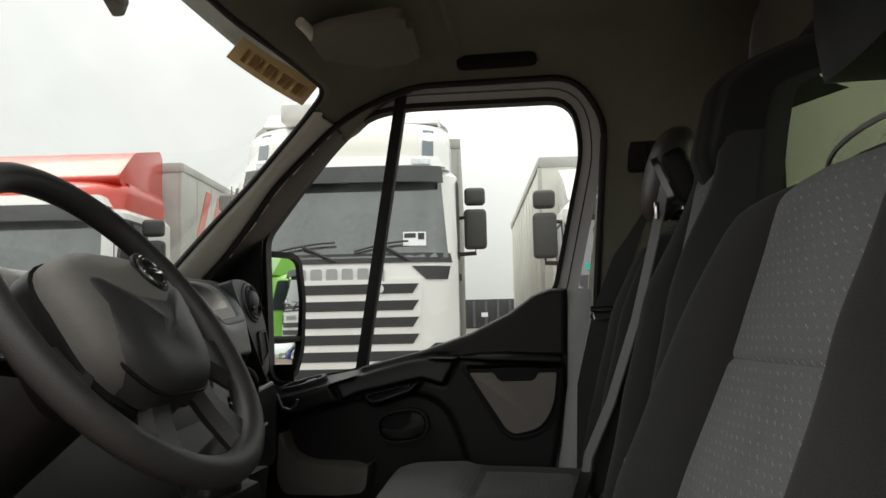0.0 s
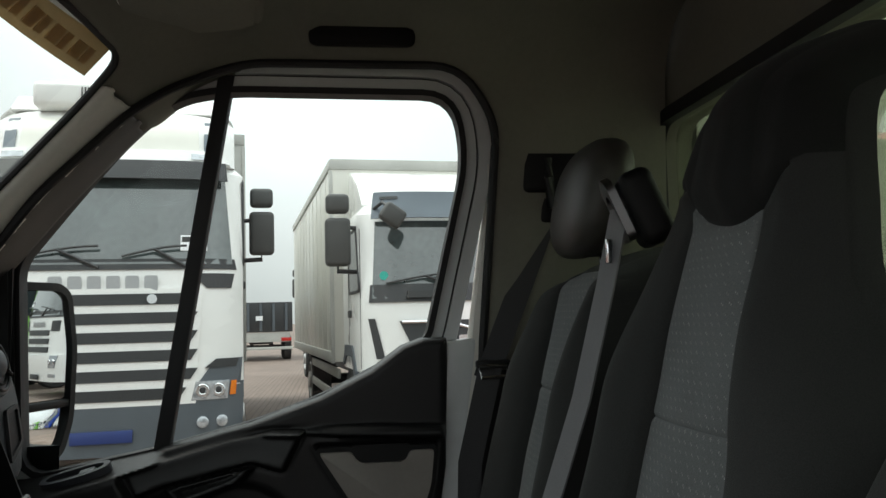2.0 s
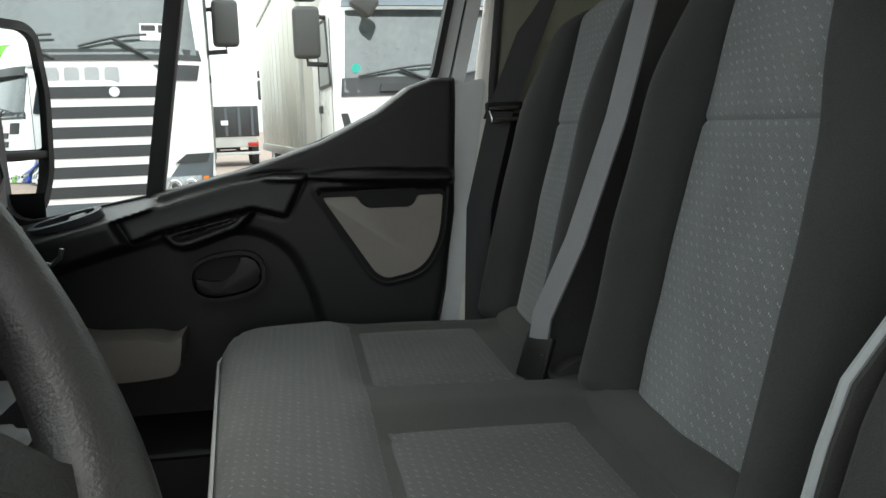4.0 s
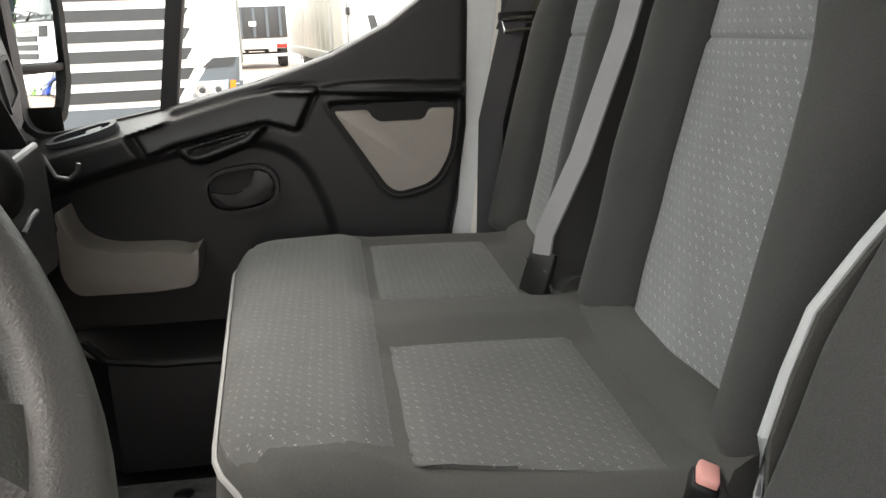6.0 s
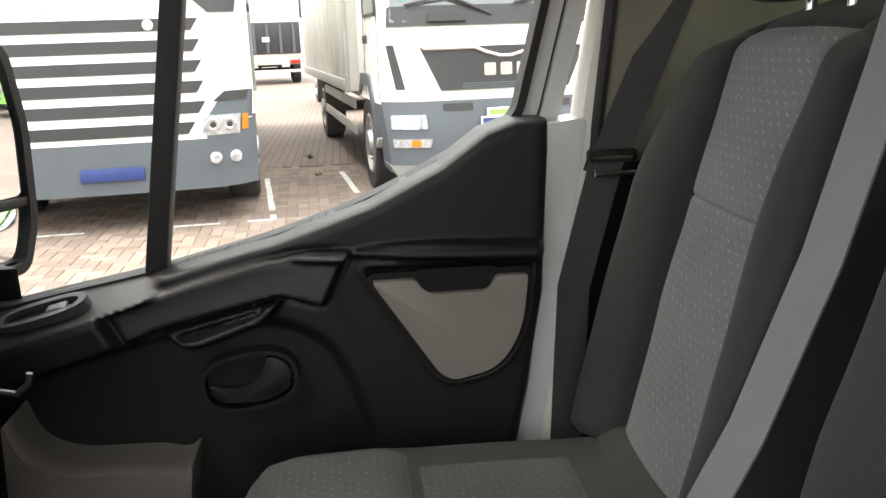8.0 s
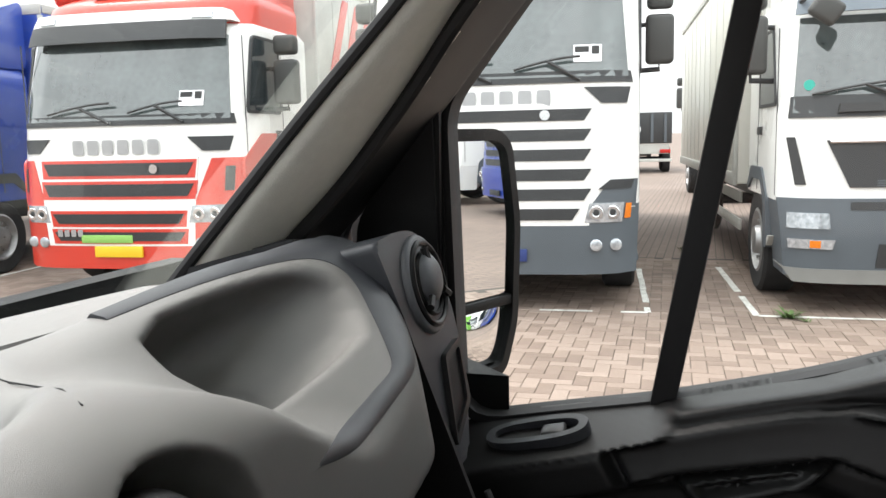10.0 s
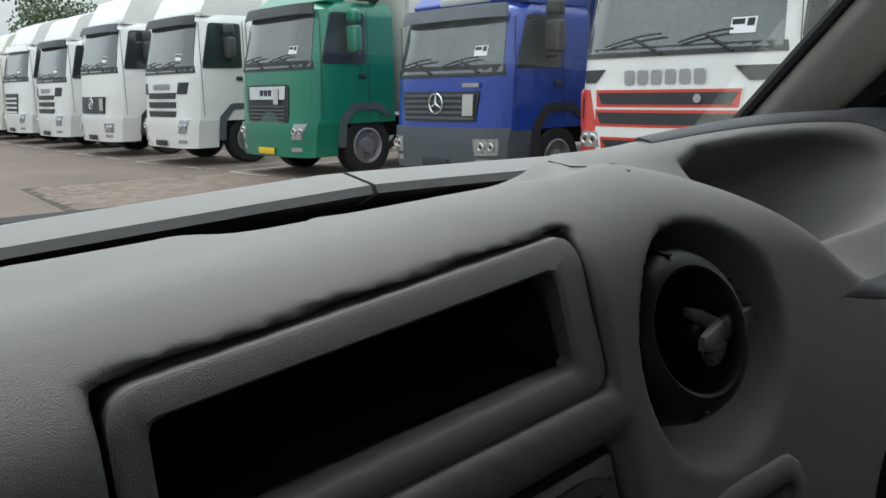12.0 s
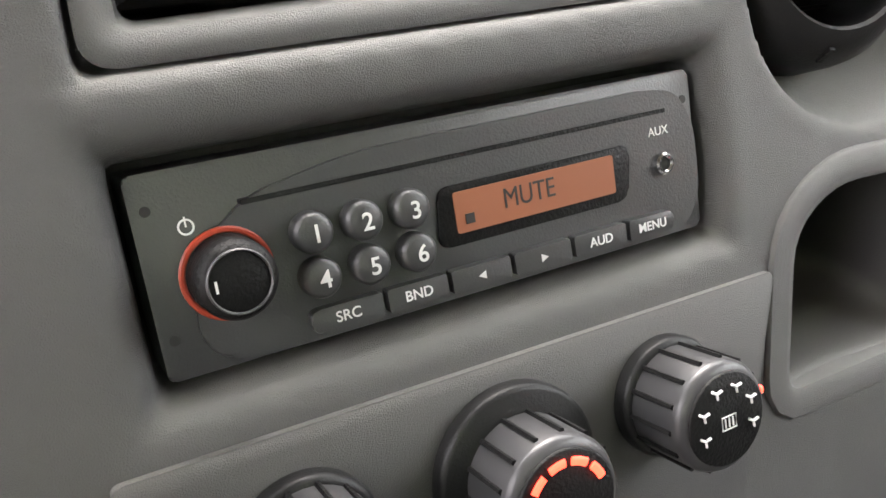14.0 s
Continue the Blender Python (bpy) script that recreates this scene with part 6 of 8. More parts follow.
# ---- seats ----
def backrest(parent, cx, w, z0, z1, yf, head=False, dark=None, fab=None, inset=0.50, seam=1.353, fabtop=1.56, back=-0.10, swell=0.045, skew=0.0, taper=0.14):
    """A padded backrest in one soft form, parted along its seams: two flecked middle pieces, side bolsters, top; yf(z): its front."""
    def rim(a):
        """Lower edge of the plain top piece."""
        return fabtop + (max(-0.01, min(0.06, 0.012 * a + 0.026 * a * a)) if head else 0.0)

    def surf(u, v, push=0.0):
        return at(2 * u - 1, z0 + (z1 - z0) * v, push)

    def at(a, z, push=0.0):
        t = (z - z0) / (z1 - z0)
        hw = w / 2 * (1 - (0.42 * ease(t, 0.58, 1.0) + 0.10 * ease(t, 0.25, 0.65) if head else taper * ease(t, 0.35, 1.0)))
        if head and a < 0:
            hw *= 1 - 0.32 * ease(t, 0.40, 0.66) * (1 - 0.45 * ease(t, 0.80, 0.98))
        q = abs(a)
        y = yf(z) + skew * a
        r = (q - inset) / (1 - inset)
        fade = 1 - (1.0 if head else 0.75) * ease(z, fabtop - 0.20, fabtop + 0.04)
        if r > 0:
            y += swell * fade * math.sin(math.pi * min(1.0, r * 0.92 + 0.04)) ** 0.8 - 0.095 * (1 - (0.45 * ease(t, 0.45, 0.70) if head else 0)) * max(0.0, (r - 0.55) / 0.45) ** 2.4
        else:
            y += 0.010 * (1 - (q / inset) ** 2)
        y -= 0.007 * math.exp(-(((q - inset) * hw) / 0.0045) ** 2) * (1 - ease(z, fabtop, fabtop + 0.02))
        if q < inset + 0.02:
            y -= 0.004 * math.exp(-((z - seam) / 0.0035) ** 2)
        if q < inset + 0.35:
            y -= 0.007 * math.exp(-((z - rim(a / (inset + 0.02))) / 0.005) ** 2)
        y += 0.020 * ease(z, rim(a), rim(a) + 0.05) * (1 - q * q) if head else 0.0
        y -= 0.13 * max(0.0, (t - 0.88) / 0.12) ** 2.2 + 0.05 * max(0.0, (0.05 - t) / 0.05) ** 2
        y += 0.0025 * noise.noise(Vector((a * 4 + cx * 9, z * 11, 3.1)))
        crown = -0.05 * q ** 3 * ease(t, 0.82, 1.0)
        return Vector((cx + hw * a, y + push, z + crown))
    part("core", patch(lambda u, v: surf(u, v, -0.014), 34, 40, (0, back, 0)), dark or CLOTH_DARK, parent)
    def steps(a, b, n, e=0.0035):
        """From a to b, closer together at both ends."""
        return [a, a + e, a + 2 * e] + [a + 2 * e + (b - a - 4 * e) * k / n for k in range(1, n)] + [b - 2 * e, b - e]
    e = 0.0035 / (w / 2)
    cols = steps(-1, -inset, 18, e) + steps(-inset, inset, 34, e) + steps(inset, 1, 18, e) + [1]
    rows = [(0, k) for k in steps(0, seam - z0, 34)] + [(1, k) for k in steps(0, fabtop - seam, 22)] + [(2, k) for k in steps(0, z1 - fabtop, 18)] + [(3, 0)]

    def height(r, a):
        zone, k = r
        top = rim(a / (inset + 0.02))
        if zone == 0:
            return z0 + k
        if zone == 1:
            return seam + k * (top - seam) / (fabtop - seam)
        return z1 if zone == 3 else top + k * (z1 - top) / (z1 - fabtop)
    grid = [[at(a, height(r, a)) for a in cols] for r in rows]
    pieces = collections.defaultdict(list)
    for j in range(len(rows) - 1):
        for i in range(len(cols) - 1):
            a = (cols[i] + cols[i + 1]) / 2
            if rows[j][0] == 2:
                k = "top_pad"
            elif abs(a) < inset:
                k = ("lower_cover", "upper_cover")[rows[j][0]]
            else:
                k = "bolster_near" if a < 0 else "bolster_far"
            pieces[k].append((i, j))
    for k, cells in pieces.items():
        bm = bmesh.new()
        made = {}

        def vert(i, j):
            if (i, j) not in made:
                made[i, j] = bm.verts.new(grid[j][i])
            return made[i, j]
        for i, j in cells:
            bm.faces.new((vert(i, j), vert(i + 1, j), vert(i + 1, j + 1), vert(i, j + 1)))
        part(k.split("_")[0] if k.startswith("bolster") else k, bm, (fab or CLOTH_BACK) if k.endswith("cover") else CLOTH_HEAD if head and k == "top_pad" else (dark or CLOTH_DARK), parent, smooth=80)


def lean_back(z):
    return -0.765 - 0.24 * (z - 1.04)


def bench():
    b = thing("bench_seat", Matrix(), "double van seat bench in flecked dark grey cloth", "seat")
    part("bench_base", slab(rounded(rect(-0.13, -0.80, 0.74, -0.30), 0.03), 2, 0.60, 0.90, 0.01), P_BLACK, b)
    X0, X1, YF, YB = -0.145, 0.755, -0.245, -0.80
    def top(x, y):
        z = 1.018
        fr = (y - YB) / (YF - YB)
        z += 0.012 * math.sin(min(1.0, max(0.0, fr)) * 2.6)
        for c in (0.065, 0.545):
            dx = (x - c) / 0.165
            dy = (y + 0.585) / 0.125
            if abs(dx) < 1.25 and abs(dy) < 1.3:
                k = max(0.0, 1 - max(0.0, abs(dx) - 0.85) / 0.4) * max(0.0, 1 - max(0.0, abs(dy) - 0.85) / 0.45)
                z -= 0.020 * k
        return z
    def yfront(x):
        e = max(0.0, (0.20 - (x - X0)) / 0.12)
        f = max(0.0, (0.10 - (X1 - x)) / 0.10)
        return YF - 0.05 * e ** 2 - 0.075 * max(0.0, 0.70 - x) - 0.05 * f ** 2
    def body(u, v):
        # v runs from the rear edge over the top and down the front
        x0 = X0 + 0.085 * max(0.0, min(1.0, v / 0.8)) ** 1.5
        x = x0 + (X1 - x0) * u
        ed = min(u, 1 - u) * (X1 - X0)
        drop = 0.030 * max(0.0, (0.035 - ed) / 0.035) ** 2
        yf = yfront(x)
        if v < 0.8:
            y = YB + (yf - 0.02 - YB) * v / 0.8
            return Vector((x, y, top(x, y) - drop - 0.010 * max(0.0, (y - yf + 0.06) / 0.04) ** 2 * 0.6))
        q = (v - 0.8) / 0.2 * math.pi / 2
        return Vector((x, yf - 0.02 + 0.02 * math.sin(q), top(x, yf - 0.02) - drop - 0.0135 - 0.025 * (1 - math.cos(q))))
    part("cushion", patch(body, 60, 50, (0, 0, -0.10)), CLOTH_MID, b)
    part("cushion_front", loft([[(X0 + (X1 - X0) * k / 30, yfront(X0 + (X1 - X0) * k / 30) + dy, z) for k in range(3, 31)] for dy, z in ((0.002, 0.985), (0.006, 0.95), (-0.01, 0.88), (-0.05, 0.86))], closed=False), CLOTH_DARK, b)
    part("piping", rod([(X0 + (X1 - X0) * k / 30, yfront(X0 + (X1 - X0) * k / 30) + 0.003, 0.990 - (0.02 if k in (3, 30) else 0)) for k in range(3, 31)], 0.0032, 6), PIPING, b)
    def cover(x0, x1, y0, y1, slant=0.0):
        def f(u, v):
            x = x0 + (x1 - x0) * u
            y = y0 + (y1 - y0) * v + slant * (x - x0)
            yf = yfront(x)
            y = min(y, yf - 0.004)
            near = X0 + 0.085 * max(0.0, min(1.0, (y - YB) / (yf - 0.02 - YB))) ** 1.5
            e = min(1.0, min(u, 1 - u) * abs(x1 - x0) / 0.030, min(v, 1 - v) * abs(y1 - y0) / 0.030)
            x = max(x, near + 0.040)
            ed = min(x - near, X1 - x)
            over = max(0.0, min(1.0, (y - yf + 0.02) / 0.02))
            drop = 0.030 * max(0.0, (0.035 - ed) / 0.035) ** 2 + 0.006 * max(0.0, min(1.0, (y - yf + 0.06) / 0.04)) ** 2 + 0.006 * min(1.0, over * 4) + 0.025 * (1 - math.sqrt(1 - over * over))
            return Vector((x, y, top(x, y) - drop - 0.0015 + 0.0075 * math.sin(max(0.0, e) * math.pi / 2)))
        return patch(f, 30, 22, (0, 0, -0.02))
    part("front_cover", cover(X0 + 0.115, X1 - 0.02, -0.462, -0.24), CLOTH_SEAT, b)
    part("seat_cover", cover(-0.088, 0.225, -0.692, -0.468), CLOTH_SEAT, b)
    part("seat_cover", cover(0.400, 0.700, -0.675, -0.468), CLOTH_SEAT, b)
    # rear rolls where cushion and backrest meet
    for x0, x1 in ((-0.13, 0.285), (0.36, 0.74)):
        part("rear_roll", loft([[(x, -0.715 - 0.045 + 0.045 * math.cos(q), 1.012 + 0.030 * math.sin(q)) for q in [2 * math.pi * i / 12 for i in range(12)]] for x in [x0 + (x1 - x0) * k / 8 for k in range(9)]]), CLOTH_MID, b)
    backrest(b, 0.092, 0.510, 1.00, 1.800, lean_back, head=True, fabtop=1.572, inset=0.50, back=-0.02)
    backrest(b, 0.590, 0.455, 1.00, 1.590, lambda z: lean_back(z) + 0.015, inset=0.50, fabtop=1.55, swell=0.055)
    # separate headrest of the outer place
    def pillow(t):
        """A ring of the rounded headrest, t from its face (-1) to its back (1)."""
        f = (1 - min(0.999, abs(t)) ** 2.6) ** (1 / 2.6)
        ring = []
        for k in range(40):
            q = 2 * math.pi * k / 40
            c, sn = math.cos(q), math.sin(q)
            e = (abs(c) ** 2.7 + abs(sn) ** 2.7) ** (-1 / 2.7)
            z = 0.102 * e * sn * f
            ring.append((0.61 + 0.127 * e * c * f * (1 + 0.5 * z), -0.905 - 0.052 * t - 0.22 * z, 1.678 + z))
        return ring
    hr = part("headrest", loft([pillow(-math.cos(math.pi * k / 16)) for k in range(17)]), mat("headrest_leatherette", (0.045, 0.042, 0.037), 0.45, vary=0.15, scale=14, bump=0.3, bump_scale=600), b, "dark leatherette headrest")
    for x in (0.565, 0.645):
        part("headrest_post", rod([(x, -0.935, 1.54), (x, -0.935, 1.64)], 0.007, 10), CHROME, b)
        part("post_sleeve", disc((x, -0.925, 1.582), (0, 0, 1), 0.014, 0.012, 14, 0.003), P_BLACK, b)
    # belt outlet on the shoulder
    bo = part("belt_outlet", turn(box((-0.045, -0.02, -0.055), (0.045, 0.03, 0.055), 0.016, 4), Matrix.Translation((0.352, -0.905, 1.630)) @ Euler((radians(-22), 0, radians(-14))).to_matrix().to_4x4()), P_BLACK, b)
    part("outlet_bezel", turn(ringed(rounded([(-0.038, -0.05), (0.03, -0.05), (0.036, 0.035), (0.0, 0.05), (-0.036, 0.035)], 0.012), rounded([(-0.024, -0.040), (0.016, -0.040), (0.020, 0.018), (0.0, 0.024), (-0.020, 0.018)], 0.010), 1, 0.024, 0.036), Matrix.Translation((0.362, -0.892, 1.640)) @ Euler((radians(-22), 0, radians(-14))).to_matrix().to_4x4()), mat("satin_chrome", (0.16, 0.16, 0.16), 0.35, 1.0, vary=0.1, scale=20), bo, "chromed belt outlet bezel")


def strap(points, w, t, bm=None, side=(1, 0, 0)):
    """A flat belt along points, w wide across side, t thick."""
    pts = [Vector(p) for p in points]
    loops = []
    for k, p in enumerate(pts):
        d = (pts[min(k + 1, len(pts) - 1)] - pts[max(k - 1, 0)]).normalized()
        s = Vector(side)
        s = (s - d * s.dot(d)).normalized()
        nrm = d.cross(s)
        loops.append([p + s * w / 2 + nrm * t / 2, p - s * w / 2 + nrm * t / 2, p - s * w / 2 - nrm * t / 2, p + s * w / 2 - nrm * t / 2])
    return loft(loops, bm=bm)


def belts():
    b = thing("seat_belt", Matrix(), "grey seat belt running down the middle of the bench", "seat belt", "seat belts")
    part("webbing", strap([(0.362, -0.868, 1.628), (0.363, -0.842, 1.52), (0.366, -0.800, 1.36), (0.372, -0.745, 1.20), (0.378, -0.700, 1.10), (0.372, -0.690, 1.05)], 0.041, 0.003, side=(1, 0.35, 0)), BELT, b)
    part("button", box((0.352, -0.852, 1.55), (0.362, -0.842, 1.585), 0.002), CHROME, b)
    part("tongue", turn(box((-0.030, -0.004, -0.032), (0.030, 0.004, 0.032), 0.003), Matrix.Translation((0.372, -0.688, 1.045)) @ Euler((radians(20), 0, radians(18))).to_matrix().to_4x4()), P_BLACK, b)
    part("tongue_plate", turn(box((-0.012, -0.0015, -0.05), (0.012, 0.0015, 0.0)), Matrix.Translation((0.372, -0.683, 1.02)) @ Euler((radians(20), 0, radians(18))).to_matrix().to_4x4()), CHROME, b)
    part("anchor_webbing", strap([(0.372, -0.690, 1.05), (0.362, -0.705, 0.99), (0.355, -0.74, 0.95)], 0.046, 0.003, side=(1, 0.2, 0)), BELTDARK, b)
    # outer belt at the rear pillar
    o = thing("seat_belt", Matrix(), "black seat belt hanging from the rear pillar", "seat belt", "seat belts")
    part("webbing", strap([(0.815, -0.890, 1.70), (0.822, -0.830, 1.55), (0.828, -0.760, 1.38), (0.832, -0.715, 1.20), (0.832, -0.70, 0.85)], 0.046, 0.003, side=(0.15, 1, 0)), BELTDARK, o)
    part("height_adjuster", box((0.808, -0.915, 1.66), (0.845, -0.865, 1.80), 0.012, 3), P_BLACK, o)
    part("adjuster_grip", rod([(0.803, -0.89, 1.69), (0.800, -0.885, 1.75), (0.805, -0.885, 1.79)], 0.010), P_DARK, o)
    part("belt_stop", turn(box((-0.010, -0.034, -0.008), (0.010, 0.034, 0.008), 0.004), Matrix.Translation((0.822, -0.765, 1.388)) @ Euler((0, 0, 0)).to_matrix().to_4x4()), P_BLACK, o)
    part("tongue_ring", rod([(0.815, -0.735, 1.385), (0.812, -0.79, 1.385), (0.812, -0.795, 1.365), (0.815, -0.74, 1.362)], 0.004, 6, closed=True), CHROME, o)
    for x, y, z, rz in ((0.300, -0.655, 1.000, -35), (-0.118, -0.700, 1.005, -25)):
        k = thing("belt_buckle", Matrix.Translation((x, y, z)) @ Euler((radians(18), 0, radians(rz))).to_matrix().to_4x4(), "belt buckle with a pale red button between the seats", "belt buckle", "belt buckles")
        part("case", box((-0.017, -0.012, -0.06), (0.017, 0.012, 0.012), 0.005, 3), P_BLACK, k)
        part("button", box((-0.014, -0.009, 0.008), (0.014, 0.009, 0.020), 0.003, 2), BUCKLERED, k, "pale red release button")


def driver_seat():
    d = thing("driver_seat", Matrix(), "driver seat in flecked dark grey cloth with black bolsters", "seat")
    yf = lambda z: between(z, [(0.90, -0.745), (1.06, -0.765), (1.17, -0.80), (1.32, -0.862), (1.49, -0.915), (1.60, -0.95)])
    backrest(d, -0.445, 0.50, 0.98, 1.545, yf, inset=0.56, fabtop=1.515, seam=1.315, back=-0.12, swell=0.05, skew=0.045, taper=0.30)
    part("top_seam", rod([(-0.435 + 0.20 * a, yf(1.53) - 0.02 - 0.03 * abs(a) ** 3, 1.538 - 0.02 * a * a) for a in [-1 + 0.2 * k for k in range(11)]], 0.003, 6), PIPING, d)
    hr = lambda u, v: Vector((-0.435 + 0.15 * (2 * u - 1) * (1 - 0.15 * v), -0.975 + 0.04 * math.sqrt(max(0.0, 1 - abs(2 * u - 1) ** 4)) - 0.06 * (v - 0.4) ** 2, 1.605 + 0.20 * v + 0.02 * abs(2 * u - 1) ** 3 * (-1 if v > 0.5 else 1)))
    part("headrest", patch(hr, 18, 18, (0, -0.10, 0.0)), P_BLACK, d, "black padded headrest")
    for x in (-0.50, -0.37):
        part("headrest_post", rod([(x, -1.045, 1.50), (x, -1.045, 1.66)], 0.008, 10), P_BLACK, d)
    def cush(u, v):
        x = -0.435 + 0.26 * (2 * u - 1)
        y = -0.80 + 0.50 * v
        a = abs(2 * u - 1)
        return Vector((x, y, 1.0 + 0.03 * math.exp(-((a - 0.8) / 0.17) ** 2) - 0.05 * max(0.0, (a - 0.85) / 0.15) ** 2 - 0.04 * max(0.0, (v - 0.85) / 0.15) ** 2))
    part("cushion", patch(cush, 26, 20, (0, 0, -0.12)), CLOTH_DARK, d)
    part("seat_base", box((-0.66, -0.78, 0.60), (-0.21, -0.36, 0.90), 0.02), P_BLACK, d)
    # grey side panel of the backrest and its pale edge
    rows, edge = [], []
    for k in range(13):
        t = k / 12
        z = 0.96 + 0.54 * t
        x = -0.196 - 0.085 * max(0.0, t - 0.4) / 0.6
        y = between(z, [(0.90, -0.70), (1.10, -0.700), (1.19, -0.728), (1.26, -0.766), (1.36, -0.838), (1.45, -0.885), (1.51, -0.930)])
        rows.append([(x - 0.012, y - 0.004, z), (x, y - 0.006, z), (x + 0.008, y - 0.045, z), (x, y - 0.13, z), (x - 0.02, y - 0.13, z), (x - 0.02, y - 0.03, z)])
        edge.append((x - 0.003, y - 0.004, z))
    part("side_panel", loft(rows), CLOTH_MID, d)
    part("side_piping", rod(edge, 0.0045, 6), SEATGREY, d)
    part("recliner_knob", disc((-0.185, -0.775, 0.985), (1, 0, 0), 0.03, 0.03, 20, 0.008), KNOBGREY, d)


van_door()
wing_mirror()
shell()
bench()
belts()
driver_seat()
# ---- dashboard ----
def face_y(x, z):
    """How far back the dashboard's face lies at x and z."""
    return -0.0348 + 0.176 * (np.minimum(x, 0.15) + 0.0869) + 0.10 * np.maximum(x - 0.15, 0.0) + 0.243 * (z - 1.366) + 8.0 * np.maximum(z - 1.413, 0.0) ** 2


# mouth of the passenger's tray: a slanting plane with its own axes
MO, M1, M2, MN = Vector((0.42, 0.09, 1.413)), Vector((0.998, 0.0, 0.048)), Vector((-0.03, 0.762, 0.647)), Vector((-0.037, -0.647, 0.762))
DISH, RINGC = (0.2605, 0.0235), (0.2475, 0.0305)


def dash_skin():
    """The moulded middle and passenger side of the dashboard: roll, hump, slanting tray panel, scoop, openings."""
    lo, h = (-0.215, -0.110, 1.075), 0.0027
    nx, ny, nz = 316, 150, 158
    X = (lo[0] + h * np.arange(nx, dtype=np.float32))[:, None, None]
    Y = (lo[1] + h * np.arange(ny, dtype=np.float32))[None, :, None]
    Z = (lo[2] + h * np.arange(nz, dtype=np.float32))[None, None, :]
    X, Y, Z = np.broadcast_arrays(X, Y, Z)
    fy = face_y(X, Z)
    face = (fy - Y) * 0.96
    # the face turns back at the far end of the dash
    face = smooth_max(face, (X - 0.585) * 0.80 - (Y - 0.085) * 0.60, 0.04)
    top = Z - (1.464 - 0.055 * np.maximum(0.15 - X, 0) - 0.32 * np.maximum(Y - 0.100, 0))
    a = smooth_max(top, (X - 0.215) * 0.55 + (Z - 1.466) * 0.835, 0.045)
    a = smooth_max(a, Y - 0.262, 0.012)
    mu = (X - MO.x) * M1.x + (Y - MO.y) * M1.y + (Z - MO.z) * M1.z
    mv = (X - MO.x) * M2.x + (Y - MO.y) * M2.y + (Z - MO.z) * M2.z
    mh = (X - MO.x) * MN.x + (Y - MO.y) * MN.y + (Z - MO.z) * MN.z
    b = smooth_max(mh, Z - (1.472 - 0.016 * (1 - ramp(X, 0.19, 0.46))), 0.012)
    b = smooth_max(b, Y - (0.185 + 0.065 * ramp(-Z, -1.452, -1.415)), 0.012)
    body = smooth_max(face, smooth_min(a, b, 0.035), 0.030 - 0.018 * ramp(X, 0.20, 0.30))
    # scoop of the tray, deepest beside the hump
    rim = [(-0.104, -0.015), (0.0, -0.014), (0.080, -0.010), (0.112, 0.006), (0.128, 0.036), (0.118, 0.056), (0.095, 0.064), (0.03, 0.072), (-0.03, 0.076), (-0.085, 0.076), (-0.115, 0.064), (-0.120, 0.035), (-0.112, 0.004)]
    floor = -0.003 - 0.42 * np.maximum(0.120 - mu, 0)
    floor = np.maximum(floor, -0.085)
    scoop = smooth_max(prism(mu, mv, rim), (floor - mh) * 0.92, 0.030)
    body = smooth_max(body, -scoop, 0.007)
    # shallow tray on top behind the roll, deep box further along
    along = X - 0.55 * (Y - 0.085)
    rx = np.maximum(np.abs(along - 0.064) - 0.066, 0)
    ry = np.maximum(np.abs(Y - 0.225) - 0.116, 0)
    tray = smooth_max(np.sqrt(rx * rx + ry * ry) - 0.030, 1.418 + 0.10 * (Y - 0.10) + 0.28 * np.maximum(along - 0.085, 0) - Z, 0.034)
    body = smooth_max(body, -tray, 0.020)
    deep = np.maximum(np.maximum(X - 0.066 - 0.3 * (Y - 0.18), np.abs(Y - 0.188) - 0.105), 1.34 - Z)
    body = smooth_max(body, -deep, 0.006)
    # dish and socket of the air vent
    inv = RADIO.inverted()
    ru = X * inv[0][0] + Y * inv[0][1] + Z * inv[0][2] + inv[0][3]
    rv = X * inv[1][0] + Y * inv[1][1] + Z * inv[1][2] + inv[1][3]
    rn = X * inv[2][0] + Y * inv[2][1] + Z * inv[2][2] + inv[2][3]
    k = np.clip(-rn / 0.026, -0.25, 1.0)
    cu, cv = DISH[0] + (RINGC[0] - DISH[0]) * k, DISH[1] + (RINGC[1] - DISH[1]) * k
    dish = smooth_max(np.sqrt((ru - cu) ** 2 + (rv - cv) ** 2) - (0.0555 - 0.0145 * k), -0.027 - rn, 0.004)
    body = smooth_max(body, -dish * 0.8, 0.003)
    socket = np.maximum(np.sqrt((ru - RINGC[0]) ** 2 + (rv - RINGC[1]) ** 2) - 0.0405, -0.075 - rn)
    body = np.maximum(body, -socket)
    # radio bay with worn soft edges
    bay = np.maximum(np.maximum(np.abs(ru - 0.0905) - 0.0930, np.abs(rv + 0.0268) - 0.0300), -0.045 - rn)
    body = smooth_max(body, -bay, 0.012)
    # slot, cubby and glove tray
    slot = np.maximum(np.maximum(np.abs(X) - 0.0925, np.abs(Z + 0.025 * (0.0915 - X) - 1.4170) - 0.0284 + 0.025 * (0.0915 - X)), Y - 0.079)
    body = smooth_max(body, -slot, 0.0035)
    cubby = np.maximum(prism(X[:, 0, :], Z[:, 0, :], CUBBY)[:, None, :], Y - 0.085)
    body = smooth_max(body, -cubby, 0.006)
    glove = np.maximum(prism(X[:, 0, :], Z[:, 0, :], rounded([(0.290, 1.10), (0.575, 1.10), (0.575, 1.262), (0.548, 1.302), (0.335, 1.300), (0.296, 1.270)], 0.02))[:, None, :], Y - 0.20)
